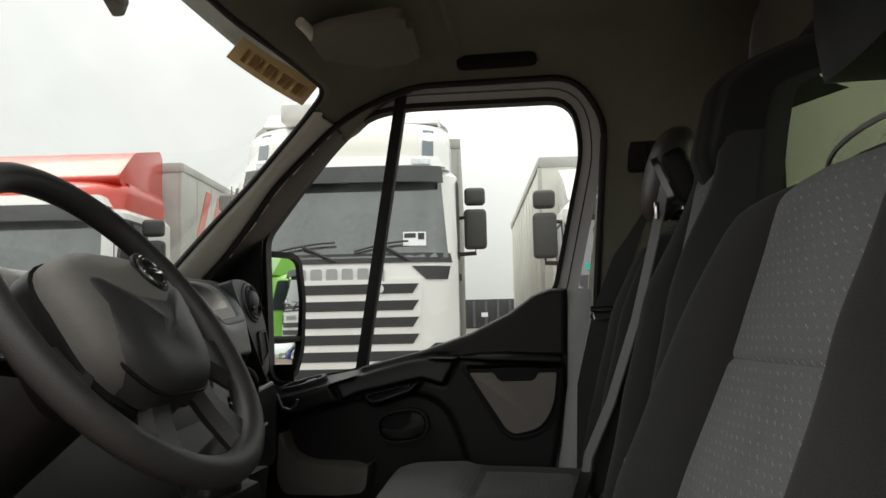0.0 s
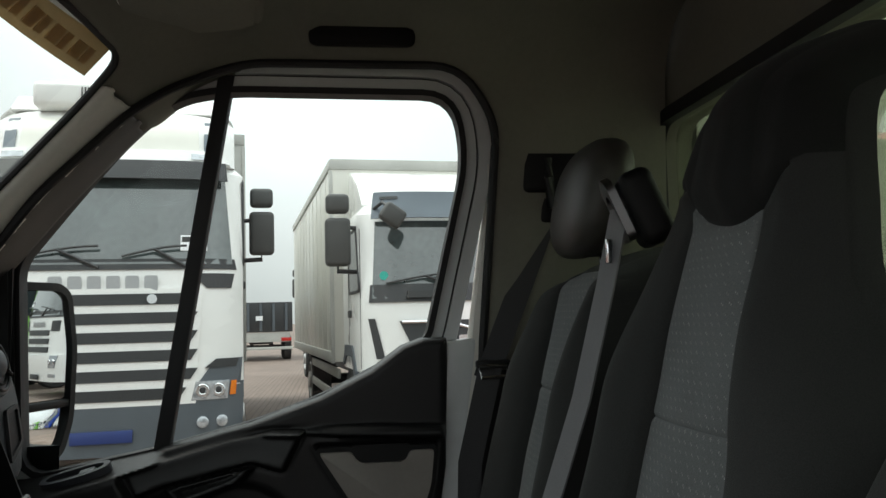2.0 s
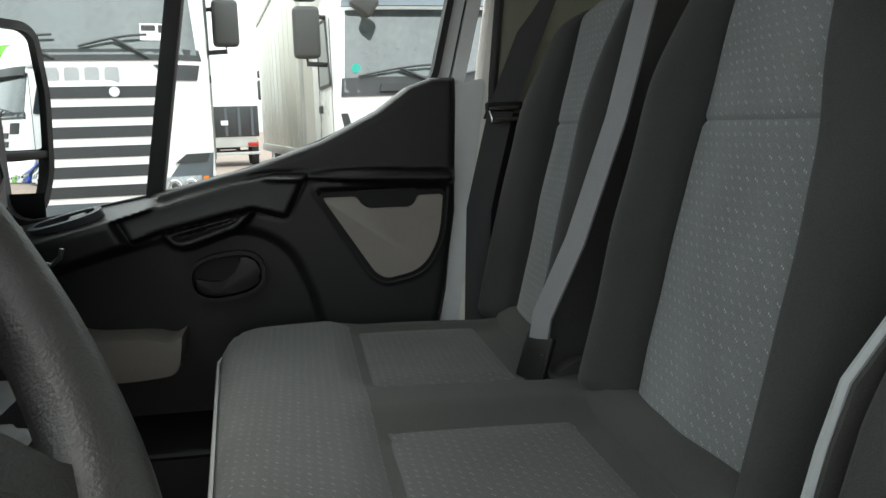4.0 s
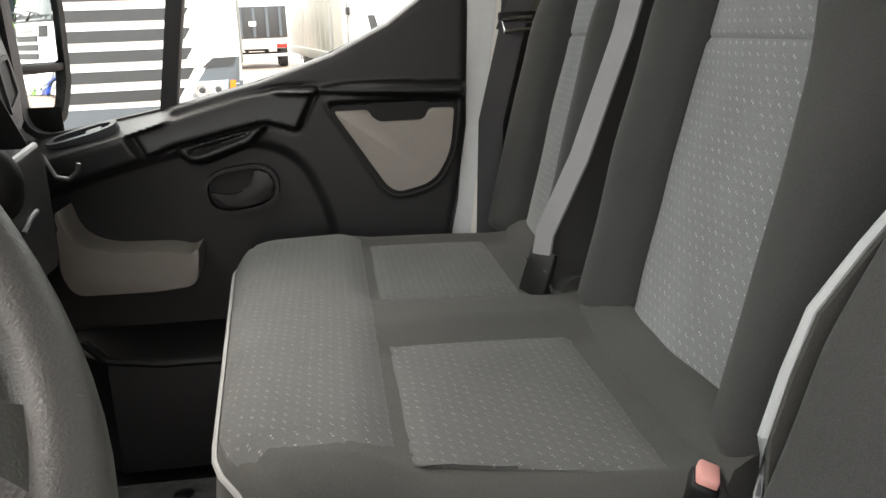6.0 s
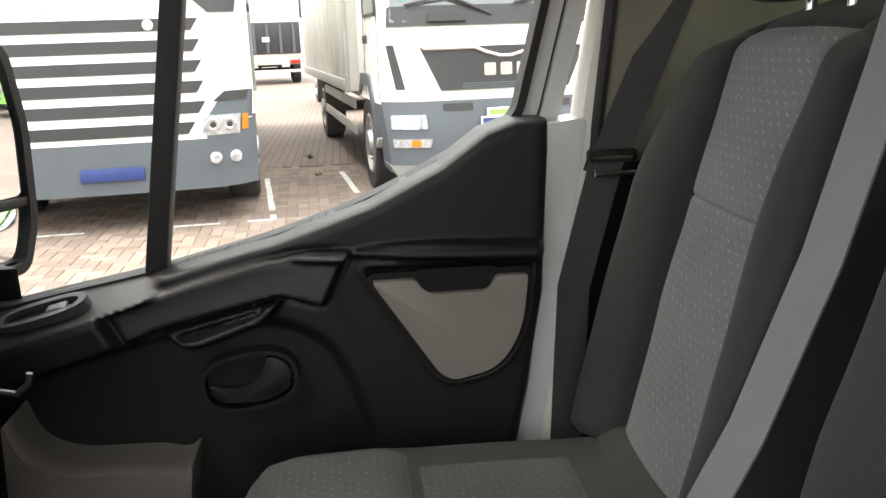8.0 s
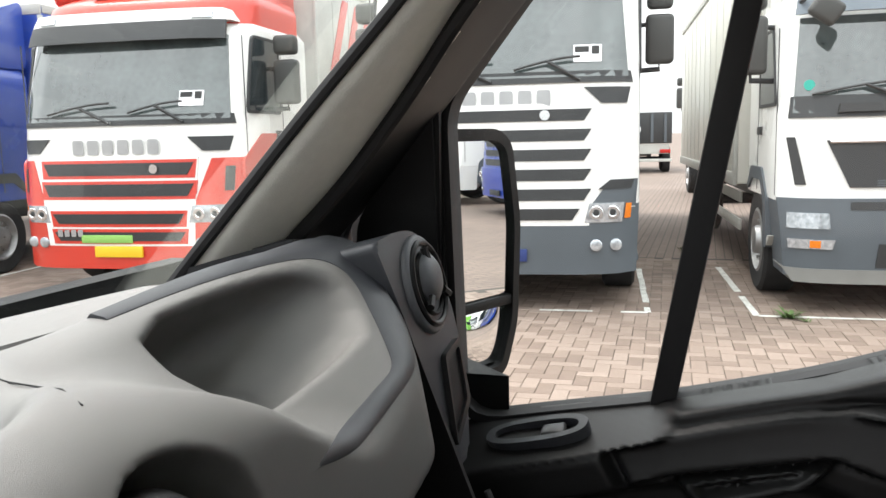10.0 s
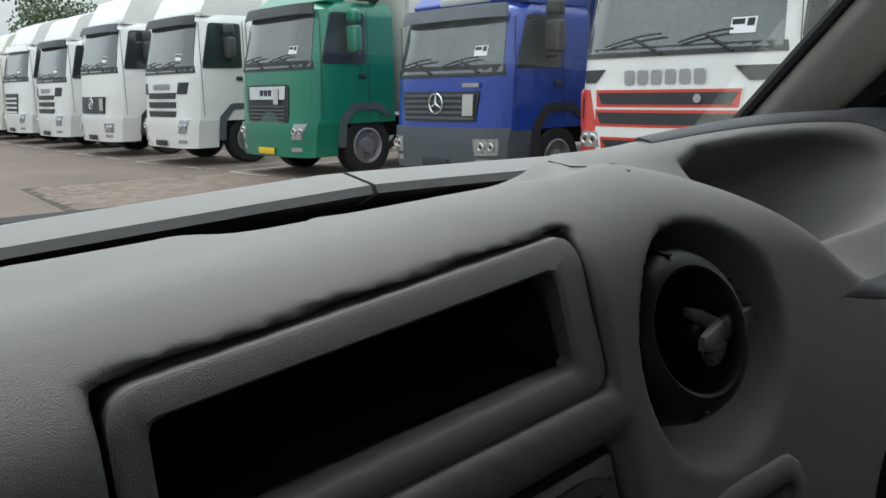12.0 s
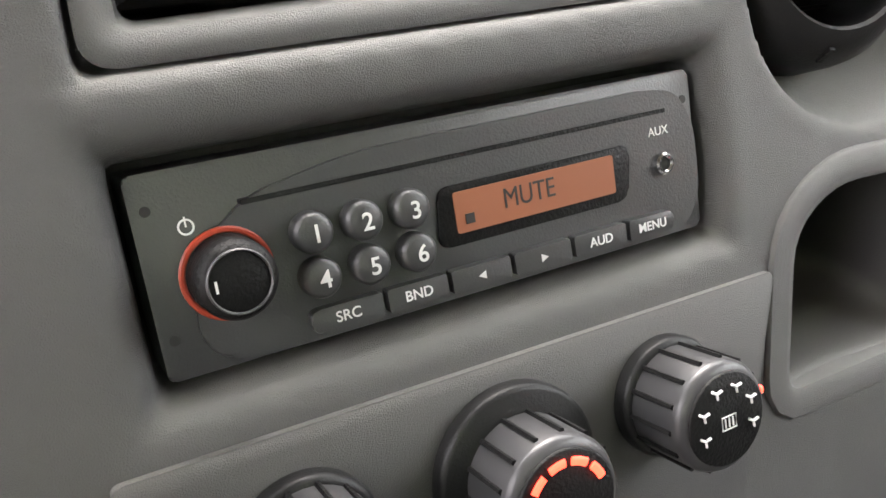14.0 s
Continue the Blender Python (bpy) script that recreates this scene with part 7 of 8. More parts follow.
    body = smooth_max(body, -glove, 0.010)
    under = np.maximum(0.272 - X, Z - 1.225)
    body = smooth_max(body, -under, 0.006)
    # closed at the ends
    body = np.maximum(body, np.maximum(np.maximum(-0.205 - X, X - 0.622), np.maximum(1.085 - Z, -0.10 - Y)))
    body = np.maximum(body, Y - 0.285)
    points, quads = skin(body, lo, h)
    me = bpy.data.meshes.new("dash_moulding")
    me.from_pydata(points.tolist(), [], quads.tolist())
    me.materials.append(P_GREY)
    for p in me.polygons:
        p.use_smooth = True
    return me


CUBBY = rounded([(0.125, 1.247), (0.200, 1.249), (0.213, 1.314), (0.152, 1.315), (0.131, 1.303)], [0.006, 0.010, 0.006, 0.012, 0.012], 4)


def dash_section(x):
    """Section of the driver's half of the dashboard."""
    lip = 0.335 - 0.16 * x * x
    hump = 0.03 * math.exp(-((x + 0.52) / 0.16) ** 4)
    pts = [(lip + 0.06, 1.36), (lip, 1.420), (lip - 0.035, 1.428), (0.20, 1.438 + hump * 0.6), (0.11, 1.441 + hump), (0.075, 1.445 + hump),
           (0.045, 1.442 + hump), (0.020, 1.4355 + hump * 0.7), (0.006, 1.428 + hump * 0.2), (-0.012, 1.405), (-0.024, 1.385), (-0.034, 1.365), (-0.040, 1.335),
           (-0.046, 1.310), (-0.060, 1.255), (-0.092, 1.19), (-0.12, 1.12), (-0.13, 1.05), (-0.10, 0.93), (0.10, 0.88), (lip + 0.06, 0.90)]
    return [(x, y, z) for y, z in pts]


RADIO = Matrix(((0.9849, -0.0382, 0.1686, -0.0869), (0.1729, 0.2296, -0.9574, -0.0348), (-0.0022, 0.9721, 0.2327, 1.3661), (0, 0, 0, 1)))


def dashboard():
    d = thing("dashboard", Matrix(), "two-tone grey moulded van dashboard with vents and trays", "dashboard")
    xs = [-0.80 + 0.03 * k for k in range(21)]
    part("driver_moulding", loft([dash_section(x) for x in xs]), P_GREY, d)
    o = new("dash_moulding", dash_skin())
    o.parent = d
    part("lower_moulding", slab([(-0.10, 1.10), (-0.085, 0.95), (0.10, 0.90), (0.20, 0.90), (0.20, 1.10)], 0, -0.20, 0.28, 0.02, 3), P_DARK, d)
    # the vent's place and axes
    c = RADIO @ Vector((RINGC[0], RINGC[1], -0.003))
    ax = Vector((-0.04, -0.94, 0.34)).normalized()
    s = Vector((1, 0, 0))
    s = (s - ax * s.dot(ax)).normalized()
    u = ax.cross(s) * -1

    def ring(r, h, k=48):
        return [c + ax * h + s * (r * math.cos(q)) + u * (r * math.sin(q)) for q in [2 * math.pi * i / k for i in range(k)]]
    # frame of the slot, set in a groove
    def frame_loop(gx, gz, y, r, left=0.0):
        o = [(x, z - 0.050 * (0.0915 - x) * (z - 1.389) / 0.0535) for x, z in rounded(rect(-0.0915 - gx - left, 1.3890 - gz, 0.0915 + gx, 1.4450 + gz), r, 6)]
        return [(x, float(face_y(x, z)) + y, z) for x, z in o]
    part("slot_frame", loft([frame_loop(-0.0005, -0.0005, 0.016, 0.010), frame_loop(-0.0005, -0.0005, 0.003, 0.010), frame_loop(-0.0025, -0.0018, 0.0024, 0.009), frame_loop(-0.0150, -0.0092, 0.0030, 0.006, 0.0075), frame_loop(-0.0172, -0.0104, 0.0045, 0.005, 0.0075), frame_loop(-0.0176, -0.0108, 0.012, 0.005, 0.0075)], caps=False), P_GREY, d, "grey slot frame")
    # black sheets inside the slot: its deep shade put into the colour
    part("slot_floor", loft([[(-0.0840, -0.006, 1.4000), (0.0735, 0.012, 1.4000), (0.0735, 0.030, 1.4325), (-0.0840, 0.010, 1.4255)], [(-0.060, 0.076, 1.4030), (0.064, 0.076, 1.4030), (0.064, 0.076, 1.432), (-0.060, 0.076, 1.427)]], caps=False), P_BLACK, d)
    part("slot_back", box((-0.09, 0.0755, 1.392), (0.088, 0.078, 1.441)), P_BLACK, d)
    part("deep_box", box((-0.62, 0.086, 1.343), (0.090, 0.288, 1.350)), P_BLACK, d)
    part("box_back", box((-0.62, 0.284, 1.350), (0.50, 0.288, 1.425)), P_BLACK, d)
    # black sheet under the gap before the lip, painting its shade
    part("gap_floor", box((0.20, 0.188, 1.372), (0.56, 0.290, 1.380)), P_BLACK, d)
    # front lip against the windscreen, in two lengths with a joint
    def lip(x0, x1, name):
        rows = []
        for k in range(13):
            x = x0 + (x1 - x0) * k / 12
            y = 0.335 - 0.16 * x * x
            g = -0.003 - min(0.018, 0.060 * max(0.0, 0.15 - x))
            rows.append([(x, y + dy, z + g) for dy, z in ((-0.075, 1.437), (-0.072, 1.4425), (-0.035, 1.4475), (-0.004, 1.444), (0, 1.425), (-0.03, 1.420), (-0.05, 1.426))])
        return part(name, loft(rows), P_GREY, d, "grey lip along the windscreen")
    lip(-0.78, 0.143, "front_lip")
    lip(0.1465, 0.50, "front_lip")
    # slate band round the passenger's tray: two rails, slightly bulging between them
    inner = [(0.290, 0.040, 1.3675), (0.318, 0.0435, 1.371), (0.375, 0.049, 1.377), (0.440, 0.053, 1.382), (0.483, 0.056, 1.386), (0.503, 0.066, 1.396), (0.528, 0.088, 1.416), (0.552, 0.114, 1.439), (0.553, 0.132, 1.453), (0.530, 0.145, 1.462), (0.490, 0.152, 1.466), (0.440, 0.156, 1.468), (0.370, 0.160, 1.468), (0.300, 0.162, 1.466)]
    outer = [(0.289, 0.038, 1.3655), (0.323, 0.036, 1.362), (0.385, 0.038, 1.366), (0.455, 0.044, 1.373), (0.507, 0.050, 1.380), (0.534, 0.061, 1.392), (0.565, 0.082, 1.412), (0.592, 0.110, 1.437), (0.602, 0.140, 1.458), (0.594, 0.168, 1.467), (0.560, 0.181, 1.470), (0.490, 0.185, 1.470), (0.400, 0.186, 1.469), (0.300, 0.186, 1.465)]

    def spline(pts, k=5):
        out, n = [], len(pts)
        P = [Vector(p) for p in pts]
        for i in range(n - 1):
            a, b, e, f = P[max(0, i - 1)], P[i], P[i + 1], P[min(n - 1, i + 2)]
            for j in range(k):
                t = j / k
                out.append(0.5 * ((2 * b) + (e - a) * t + (2 * a - 5 * b + 4 * e - f) * t * t + (3 * b - a - 3 * e + f) * t ** 3))
        return out + [P[-1]]
    rows = []
    on_skin = BVHTree.FromPolygons([v.co for v in o.data.vertices], [tuple(p.vertices) for p in o.data.polygons])

    def laid(p, n, lift):
        hit = on_skin.ray_cast(p + n * 0.03, -n, 0.06)[0]
        return (hit if hit is not None else p) + n * lift
    for k, (a, b) in enumerate(zip(spline(inner), spline(outer))):
        n = (MN.lerp(Vector((0.20, -0.45, 0.87)), ease(k, 18, 30)).lerp(Vector((0, -0.12, 0.99)), ease(k, 36, 48))).normalized()
        b = a + (b - a) * (0.12 + 0.88 * ease(k, 0, 9) + 0.45 * ease(k, 8, 24))
        f = ease(k, 0, 9)
        rows.append([laid(a, n, -0.010), laid(a, n, -0.001 + 0.0015 * f), laid(a.lerp(b, 0.06), n, 0.0022 * f - 0.0006), laid(a.lerp(b, 0.35), n, 0.0034 * f - 0.0006), laid(a.lerp(b, 0.65), n, 0.0034 * f - 0.0006), laid(a.lerp(b, 0.93), n, 0.0022 * f - 0.0006), laid(b, n, 0.0005), laid(b, n, -0.010)])
    part("tray_band", loft(rows), P_BLUE, d, "slate band round the tray")
    seam = [laid(Vector(p), Vector((0, 0, 1)), 0.0002) for p in ((0.206, 0.160, 1.457), (0.199, 0.135, 1.457), (0.190, 0.108, 1.456), (0.180, 0.086, 1.455), (0.167, 0.064, 1.454))]
    part("hump_seam", rod(seam, 0.0005, 6), P_BLACK, d)
    part("band_seam", rod([(0.575, 0.226, 1.462), (0.598, 0.205, 1.4685), (0.610, 0.175, 1.4665), (0.610, 0.14, 1.455)], 0.0035, 6), P_BLACK, d)
    # right end: flank, and the upright panel with loudspeaker and slot
    part("dash_flank", loft([[(x, y + 0.010 * k, z) for y, z in ((0.30, 1.43), (0.20, 1.455), (0.145, 1.445), (0.105, 1.42), (0.080, 1.38), (0.050, 1.30), (0.020, 1.22), (0.0, 1.10), (0.06, 0.92), (0.30, 0.92))] for k, x in enumerate((0.600, 0.628))]), P_BLACK, d)
    em = Matrix.Translation((0.655, 0.088, 1.415)) @ Matrix.Rotation(radians(14.1), 4, "X").inverted()
    e = part("end_panel", turn(slab(rounded([(-0.030, -0.172), (0.012, -0.172), (0.050, -0.120), (0.075, -0.045), (0.060, 0.030), (0.020, 0.060), (-0.030, 0.064), (-0.085, 0.060), (-0.060, -0.020), (-0.045, -0.100)], [0.01, 0.01, 0.02, 0.03, 0.03, 0.03, 0.03, 0.01, 0.02, 0.02]), 1, 0.0, 0.14, 0.006, 3), em), P_BLUE, d, "slate end panel")
    sp = part("loudspeaker", turn(disc((0.006, 0.004, 0.006), (0, -1, 0), 0.050, 0.010, 40, 0.004), em), SPEAKER, e, "round ribbed loudspeaker cover")
    for r0, r1, h in ((0.044, 0.038, 0.012), (0.033, 0.029, 0.012)):
        part("speaker_ring", turn(disc((0.006, 0.002, 0.006), (0, -1, 0), r0, h, 36, 0.002, hole=r1), em), P_DARK, sp)
    part("speaker_dome", turn(loft([[(0.004 + r * math.cos(q), -h, 0.012 + r * math.sin(q)) for q in [2 * math.pi * i / 28 for i in range(28)]] for r, h in ((0.025, 0.008), (0.023, 0.013), (0.017, 0.017), (0.009, 0.019), (0.002, 0.0195))]), em), SPEAKER, sp)
    for q in (100, 215, 330):
        p = Vector((0.006 + 0.036 * math.cos(radians(q)), -0.013, 0.006 + 0.036 * math.sin(radians(q))))
        part("speaker_web", turn(rod([p, Vector((0.006, -0.012, 0.006)) * 0.4 + p * 0.6], 0.004, 6), em), P_DARK, sp)
    part("end_slot", turn(slab(rounded([(-0.022, -0.142), (0.032, -0.120), (0.046, -0.068), (0.004, -0.074)], 0.006), 1, -0.0025, 0.02), em), P_BLACK, e)
    part("slot_surround", turn(ringed(rounded([(-0.028, -0.152), (0.040, -0.124), (0.054, -0.060), (0.000, -0.067)], 0.008), rounded([(-0.022, -0.142), (0.032, -0.120), (0.046, -0.068), (0.004, -0.074)], 0.006), 1, -0.006, 0.01), em), P_DARK, e)
    part("dash_end", loft([[(x, y, z) for y, z in ((0.16, 1.42), (0.12, 1.33), (0.10, 1.20), (0.06, 1.05), (0.10, 0.90), (0.34, 0.90), (0.34, 1.40), (0.20, 1.45))] for x in (0.63, 0.72)] + [[(0.76, y, z) for y, z in ((0.18, 1.40), (0.15, 1.32), (0.13, 1.20), (0.11, 1.05), (0.14, 0.92), (0.34, 0.92), (0.34, 1.38), (0.22, 1.43))]]), P_BLACK, d)
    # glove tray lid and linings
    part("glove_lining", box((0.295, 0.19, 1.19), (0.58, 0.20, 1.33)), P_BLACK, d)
    part("glove_lid", slab(rounded([(0.295, 1.06), (0.545, 1.06), (0.548, 1.228), (0.530, 1.232), (0.300, 1.206)], 0.015), 1, -0.015, 0.09, 0.008, 3), P_DARK, d, "charcoal glove box lid")
    part("lid_edge", rod([(0.300, -0.008, 1.208), (0.43, -0.008, 1.2225), (0.535, -0.008, 1.234)], 0.006, 8), P_CHAR, d)
    part("lid_latch", rod([(0.42, -0.017, 1.135), (0.45, -0.019, 1.150), (0.48, -0.017, 1.152)], 0.004, 8), P_CHAR, d)
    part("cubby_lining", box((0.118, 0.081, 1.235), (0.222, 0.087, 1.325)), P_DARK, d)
    fr = [[(x, float(face_y(x, z)) + dy, z) for x, z in offset(CUBBY, g)] for g, dy in ((0.0138, 0.006), (0.0132, -0.0006), (0.0120, -0.0018), (0.0040, -0.0022), (0.0014, -0.0012), (0.0004, 0.006))]
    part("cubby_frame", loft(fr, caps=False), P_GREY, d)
    # dark knee panel under the wheel
    rows = []
    for k in range(10):
        x = -0.79 + 0.64 * k / 9
        low = [(y, z) for _, y, z in dash_section(x) if z < 1.31 and y < 0.05]
        rows.append([(x, y - 0.005, z) for y, z in low] + [(x, low[-1][0] + 0.05, low[-1][1]), (x, low[0][0] + 0.05, low[0][1])])
    part("knee_panel", loft(rows), P_DARK, d, "charcoal knee panel")
    # hook by the door
    part("hook", rod([(0.690, 0.035, 1.20), (0.690, 0.020, 1.165), (0.690, 0.0, 1.160), (0.690, -0.015, 1.172), (0.690, -0.018, 1.185)], 0.004, 8), P_CHAR, d)
    # air vent in its dish: ring, dark core and forked lever
    v = part("vent_ring", loft([ring(0.0395, -0.045), ring(0.0395, -0.012), ring(0.0388, -0.006), ring(0.0345, 0.0025), ring(0.0300, 0.0062), ring(0.0282, 0.0070), ring(0.0268, 0.0060), ring(0.0260, 0.001), ring(0.0255, -0.045)], caps=False), P_DARK, d, "charcoal swivelling vent ring")
    for q in (100, 190, 262, 328):
        a = radians(q)
        e = s * math.cos(a) + u * math.sin(a)
        part("vent_notch", strap([c + e * 0.0375 - ax * 0.0030, c + e * 0.0342 + ax * 0.0042], 0.0022, 0.0012, side=ax.cross(e)), P_BLACK, v)
    part("vent_core", disc(c - ax * 0.044, ax, 0.040, 0.004, 32), P_BLACK, v)
    for k in (-1, 0, 1):
        part("vent_slat", rod([c - ax * 0.030 - s * 0.026 + u * 0.014 * k, c - ax * 0.030 + s * 0.026 + u * 0.014 * k], 0.0022, 6, flat=0.4), P_BLACK, v)
    # lever: a standing blade out to the side, a short prong and a round tab hanging below
    def blade(p, half, tall):
        p = Vector(p)
        e = Vector((-0.32, 0.94, 0.0)) * half
        return [p - e + Vector((0, 0, -tall)), p - e, p - e * 0.5 + Vector((0, 0, 0.0012)), p + e * 0.5 + Vector((0, 0, 0.0012)), p + e, p + e + Vector((0, 0, -tall))]
    lv = part("vent_lever", loft([blade((0.145, 0.004, 1.3965), 0.0014, 0.005), blade((0.152, 0.006, 1.3975), 0.0022, 0.008), blade((0.169, 0.013, 1.3975), 0.0022, 0.009), blade((0.172, 0.014, 1.3970), 0.0012, 0.008), blade((0.175, 0.015, 1.3975), 0.0022, 0.009), blade((0.200, 0.023, 1.3950), 0.0024, 0.008), blade((0.214, 0.028, 1.3930), 0.0020, 0.006), blade((0.217, 0.029, 1.3920), 0.0010, 0.003)]), KNOBGREY, v, "forked satin vent lever")
    part("lever_prong", loft([blade((0.168, 0.013, 1.3980), 0.0020, 0.006), blade((0.162, 0.018, 1.4020), 0.0018, 0.005), blade((0.158, 0.022, 1.4030), 0.0012, 0.003)]), KNOBGREY, lv)
    part("lever_tab", loft([[Vector((0.162 + r * math.cos(q), 0.010 + 0.35 * r * math.cos(q) - dy, 1.389 + 0.75 * r * math.sin(q))) for q in [math.pi + math.pi * i / 12 for i in range(13)]] for r, dy in ((0.009, -0.003), (0.0115, -0.001), (0.0115, 0.001), (0.0095, 0.003))]), KNOBGREY, lv)
    part("lever_stem", rod([c + ax * 0.004, c - ax * 0.044], 0.003, 8), P_BLACK, lv)
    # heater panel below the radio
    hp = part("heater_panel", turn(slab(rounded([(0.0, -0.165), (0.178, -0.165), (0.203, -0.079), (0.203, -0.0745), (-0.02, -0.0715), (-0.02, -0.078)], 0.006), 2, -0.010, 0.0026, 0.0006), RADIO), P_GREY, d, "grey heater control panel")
    for name, uu, vv, r, rb in (("temperature_knob", 0.089, 0.107, 0.0190, 0.0275), ("air_knob", 0.149, 0.103, 0.0180, 0.0205), ("fan_knob", 0.024, 0.104, 0.0180, 0.0205)):
        base = part(name, turn(disc((uu, -vv, 0.0), (0, 0, 1), rb, 0.0085, 40, 0.002), RADIO), P_DARK, hp)
        k = part("knob_body", turn(disc((uu, -vv, 0.004), (0, 0, 1), r, 0.026, 40, 0.003), RADIO), KNOBRIB, base, "satin ribbed knob")
        part("knob_face", turn(disc((uu, -vv, 0.029), (0, 0, 1), r - 0.003, 0.002, 36, 0.0005), RADIO), P_BLACK, base)
        bm = bmesh.new()
        for i in range(14):
            q = 2 * math.pi * i / 14
            rod([RADIO @ Vector((uu + (r + 0.0002) * math.cos(q), -vv + (r + 0.0002) * math.sin(q), h)) for h in (0.008, 0.026)], 0.0009, 5, bm)
        part("knob_groove", bm, P_BLACK, base)
        bm = bmesh.new()
        if name == "temperature_knob":
            for i in range(8):
                q = radians(20 + 34 * i)
                pts = [RADIO @ Vector((uu + 0.0125 * math.cos(a), -vv + 0.0125 * math.sin(a), 0.0316)) for a in [q + radians(24) * j / 5 for j in range(6)]]
                part("red_arc", rod(pts, 0.0013, 6, flat=0.4, up=RADIO.to_3x3() @ Vector((0, 0, 1))), GLOWRED, base, "glowing red mark of the scale")
        elif name == "air_knob":
            for i in range(6):
                q = radians(200 - 44 * i)
                p = Vector((uu + 0.0105 * math.cos(q), -vv + 0.0105 * math.sin(q), 0.0316))
                rod([RADIO @ (p + Vector(o)) for o in ((-0.0018, 0.0012, 0), (0.0, 0.0, 0), (0.0020, 0.0004, 0))], 0.0005, 5, bm)
                rod([RADIO @ (p + Vector(o)) for o in ((0.0, 0.0, 0), (0.0002, -0.0020, 0))], 0.0004, 5, bm)
            for o in (-0.0015, 0, 0.0015):
                rod([RADIO @ Vector((uu + o, -vv - 0.0022, 0.0316)), RADIO @ Vector((uu + o, -vv + 0.0008, 0.0316))], 0.0003, 5, bm)
            rod([RADIO @ Vector((uu + a, -vv + b, 0.0316)) for a, b in ((-0.0028, -0.0028), (0.0028, -0.0028), (0.0028, 0.0014), (-0.0028, 0.0014))], 0.0003, 5, bm, True)
            part("white_symbols", bm, WHITEPRINT, base)
            part("red_lamp", turn(disc((uu + r + 0.001, -vv + 0.002, 0.024), (0, 0, 1), 0.0016, 0.003, 12, 0.001), RADIO), GLOWRED, base, "small glowing red lamp")
        else:
            for i in range(5):
                q = radians(200 - 55 * i)
                p = Vector((uu + 0.011 * math.cos(q), -vv + 0.011 * math.sin(q), 0.0316))
                rod([RADIO @ p, RADIO @ (p + Vector((0.0, 0.002, 0)))], 0.0004, 5, bm)
            part("white_marks", bm, WHITEPRINT, base)


def radio():
    r = thing("car_radio", Matrix(), "black car radio with numbered keys and amber display", "radio")
    face = part("faceplate", turn(slab(rect(0.0, -0.0532, 0.18, 0.0, 0.002), 2, -0.03, -0.006, 0.001), RADIO), P_CHAR, r)
    part("face_arch", turn(slab(rounded([(0.010, -0.050), (0.030, -0.0525), (0.170, -0.0525), (0.1785, -0.042), (0.1785, -0.018), (0.172, -0.006), (0.16, -0.004), (0.060, -0.0045), (0.024, -0.011), (0.010, -0.030)], 0.012, 8), 2, -0.008, -0.0035, 0.001), RADIO), P_CHAR, face)
    part("disc_slot", turn(slab(rounded(rect(0.0262, -0.0122, 0.1665, -0.0108), 0.0006), 2, -0.006, -0.0031), RADIO), P_BLACK, face)
    for a, b in ((0.0038, 0.0092), (0.0036, 0.0425), (0.1768, 0.0096), (0.1767, 0.0438)):
        part("release_hole", turn(disc((a, -b, -0.0062), (0, 0, 1), 0.0014, 0.0004, 12), RADIO), INK, face)
    # volume knob with its red ring
    kn = part("volume_knob", turn(disc((0.0197, -0.0285, -0.004), (0, 0, 1), 0.0102, 0.0135, 40, 0.003), RADIO), P_BLACK, r)
    part("red_ring", turn(disc((0.0197, -0.0285, -0.004), (0, 0, 1), 0.0122, 0.0012, 40, 0.0004, hole=0.0106), RADIO), DIMRED, kn, "dim red ring")
    part("knob_rim", turn(disc((0.0197, -0.0285, 0.0092), (0, 0, 1), 0.0082, 0.0010, 36, 0.0004, hole=0.0075), RADIO), P_CHAR, kn)
    part("knob_mark", turn(box((0.0136, -0.0300, 0.0096), (0.0142, -0.0270, 0.0100)), RADIO), WHITEPRINT, kn)
    mk = turn(disc((0.0121, -0.0146, -0.0034), (0, 0, 1), 0.0021, 0.0003, 20, hole=0.0016), RADIO)
    part("power_mark", mk, WHITEPRINT, face)
    part("power_tick", turn(box((0.0119, -0.0146, -0.0034), (0.0123, -0.0120, -0.0030)), RADIO), WHITEPRINT, face)
    for i in range(6):
        uu, vv = 0.0424 + 0.0143 * (i % 3), 0.0228 + 0.0123 * (i // 3)
        k = part("number_key", turn(disc((uu, -vv, -0.004), (0, 0, 1), 0.0056, 0.0062, 30, 0.0018), RADIO), P_CHAR, r)
        words("digit", str(i + 1), 0.0068, RADIO @ Matrix.Translation((uu + 0.0005, -vv - 0.0004, 0.00245)), WHITEPRINT, k, 0.0001, bold=0.012)
    names = ("SRC", "BND", "", "", "AUD", "MENU")
    edges = (0.0367, 0.0591, 0.0793, 0.1006, 0.1225, 0.1440, 0.1640)
    for i in range(6):
        a, b = edges[i] + 0.0008, edges[i + 1] - 0.0008
        k = part("function_key", turn(slab(rounded(rect(a, -0.0500, b, -0.0434), [0.003 if i == 0 else 0.0006, 0.003 if i == 5 else 0.0006, 0.003 if i == 5 else 0.0006, 0.003 if i == 0 else 0.0006]), 2, -0.005, 0.0002, 0.0008), RADIO), P_CHAR, r)
        mid = RADIO @ Matrix.Translation(((a + b) / 2, -0.0468, 0.0003))
        if names[i]:
            words("lettering", names[i], 0.0042, mid, WHITEPRINT, k, 0.0001, bold=0.010)
        else:
            s = 1 if i == 3 else -1
            part("arrow", turn(slab([(-0.0010 * s, -0.0012), (0.0014 * s, 0.0), (-0.0010 * s, 0.0012)], 2, 0, 0.0003), mid), WHITEPRINT, k)
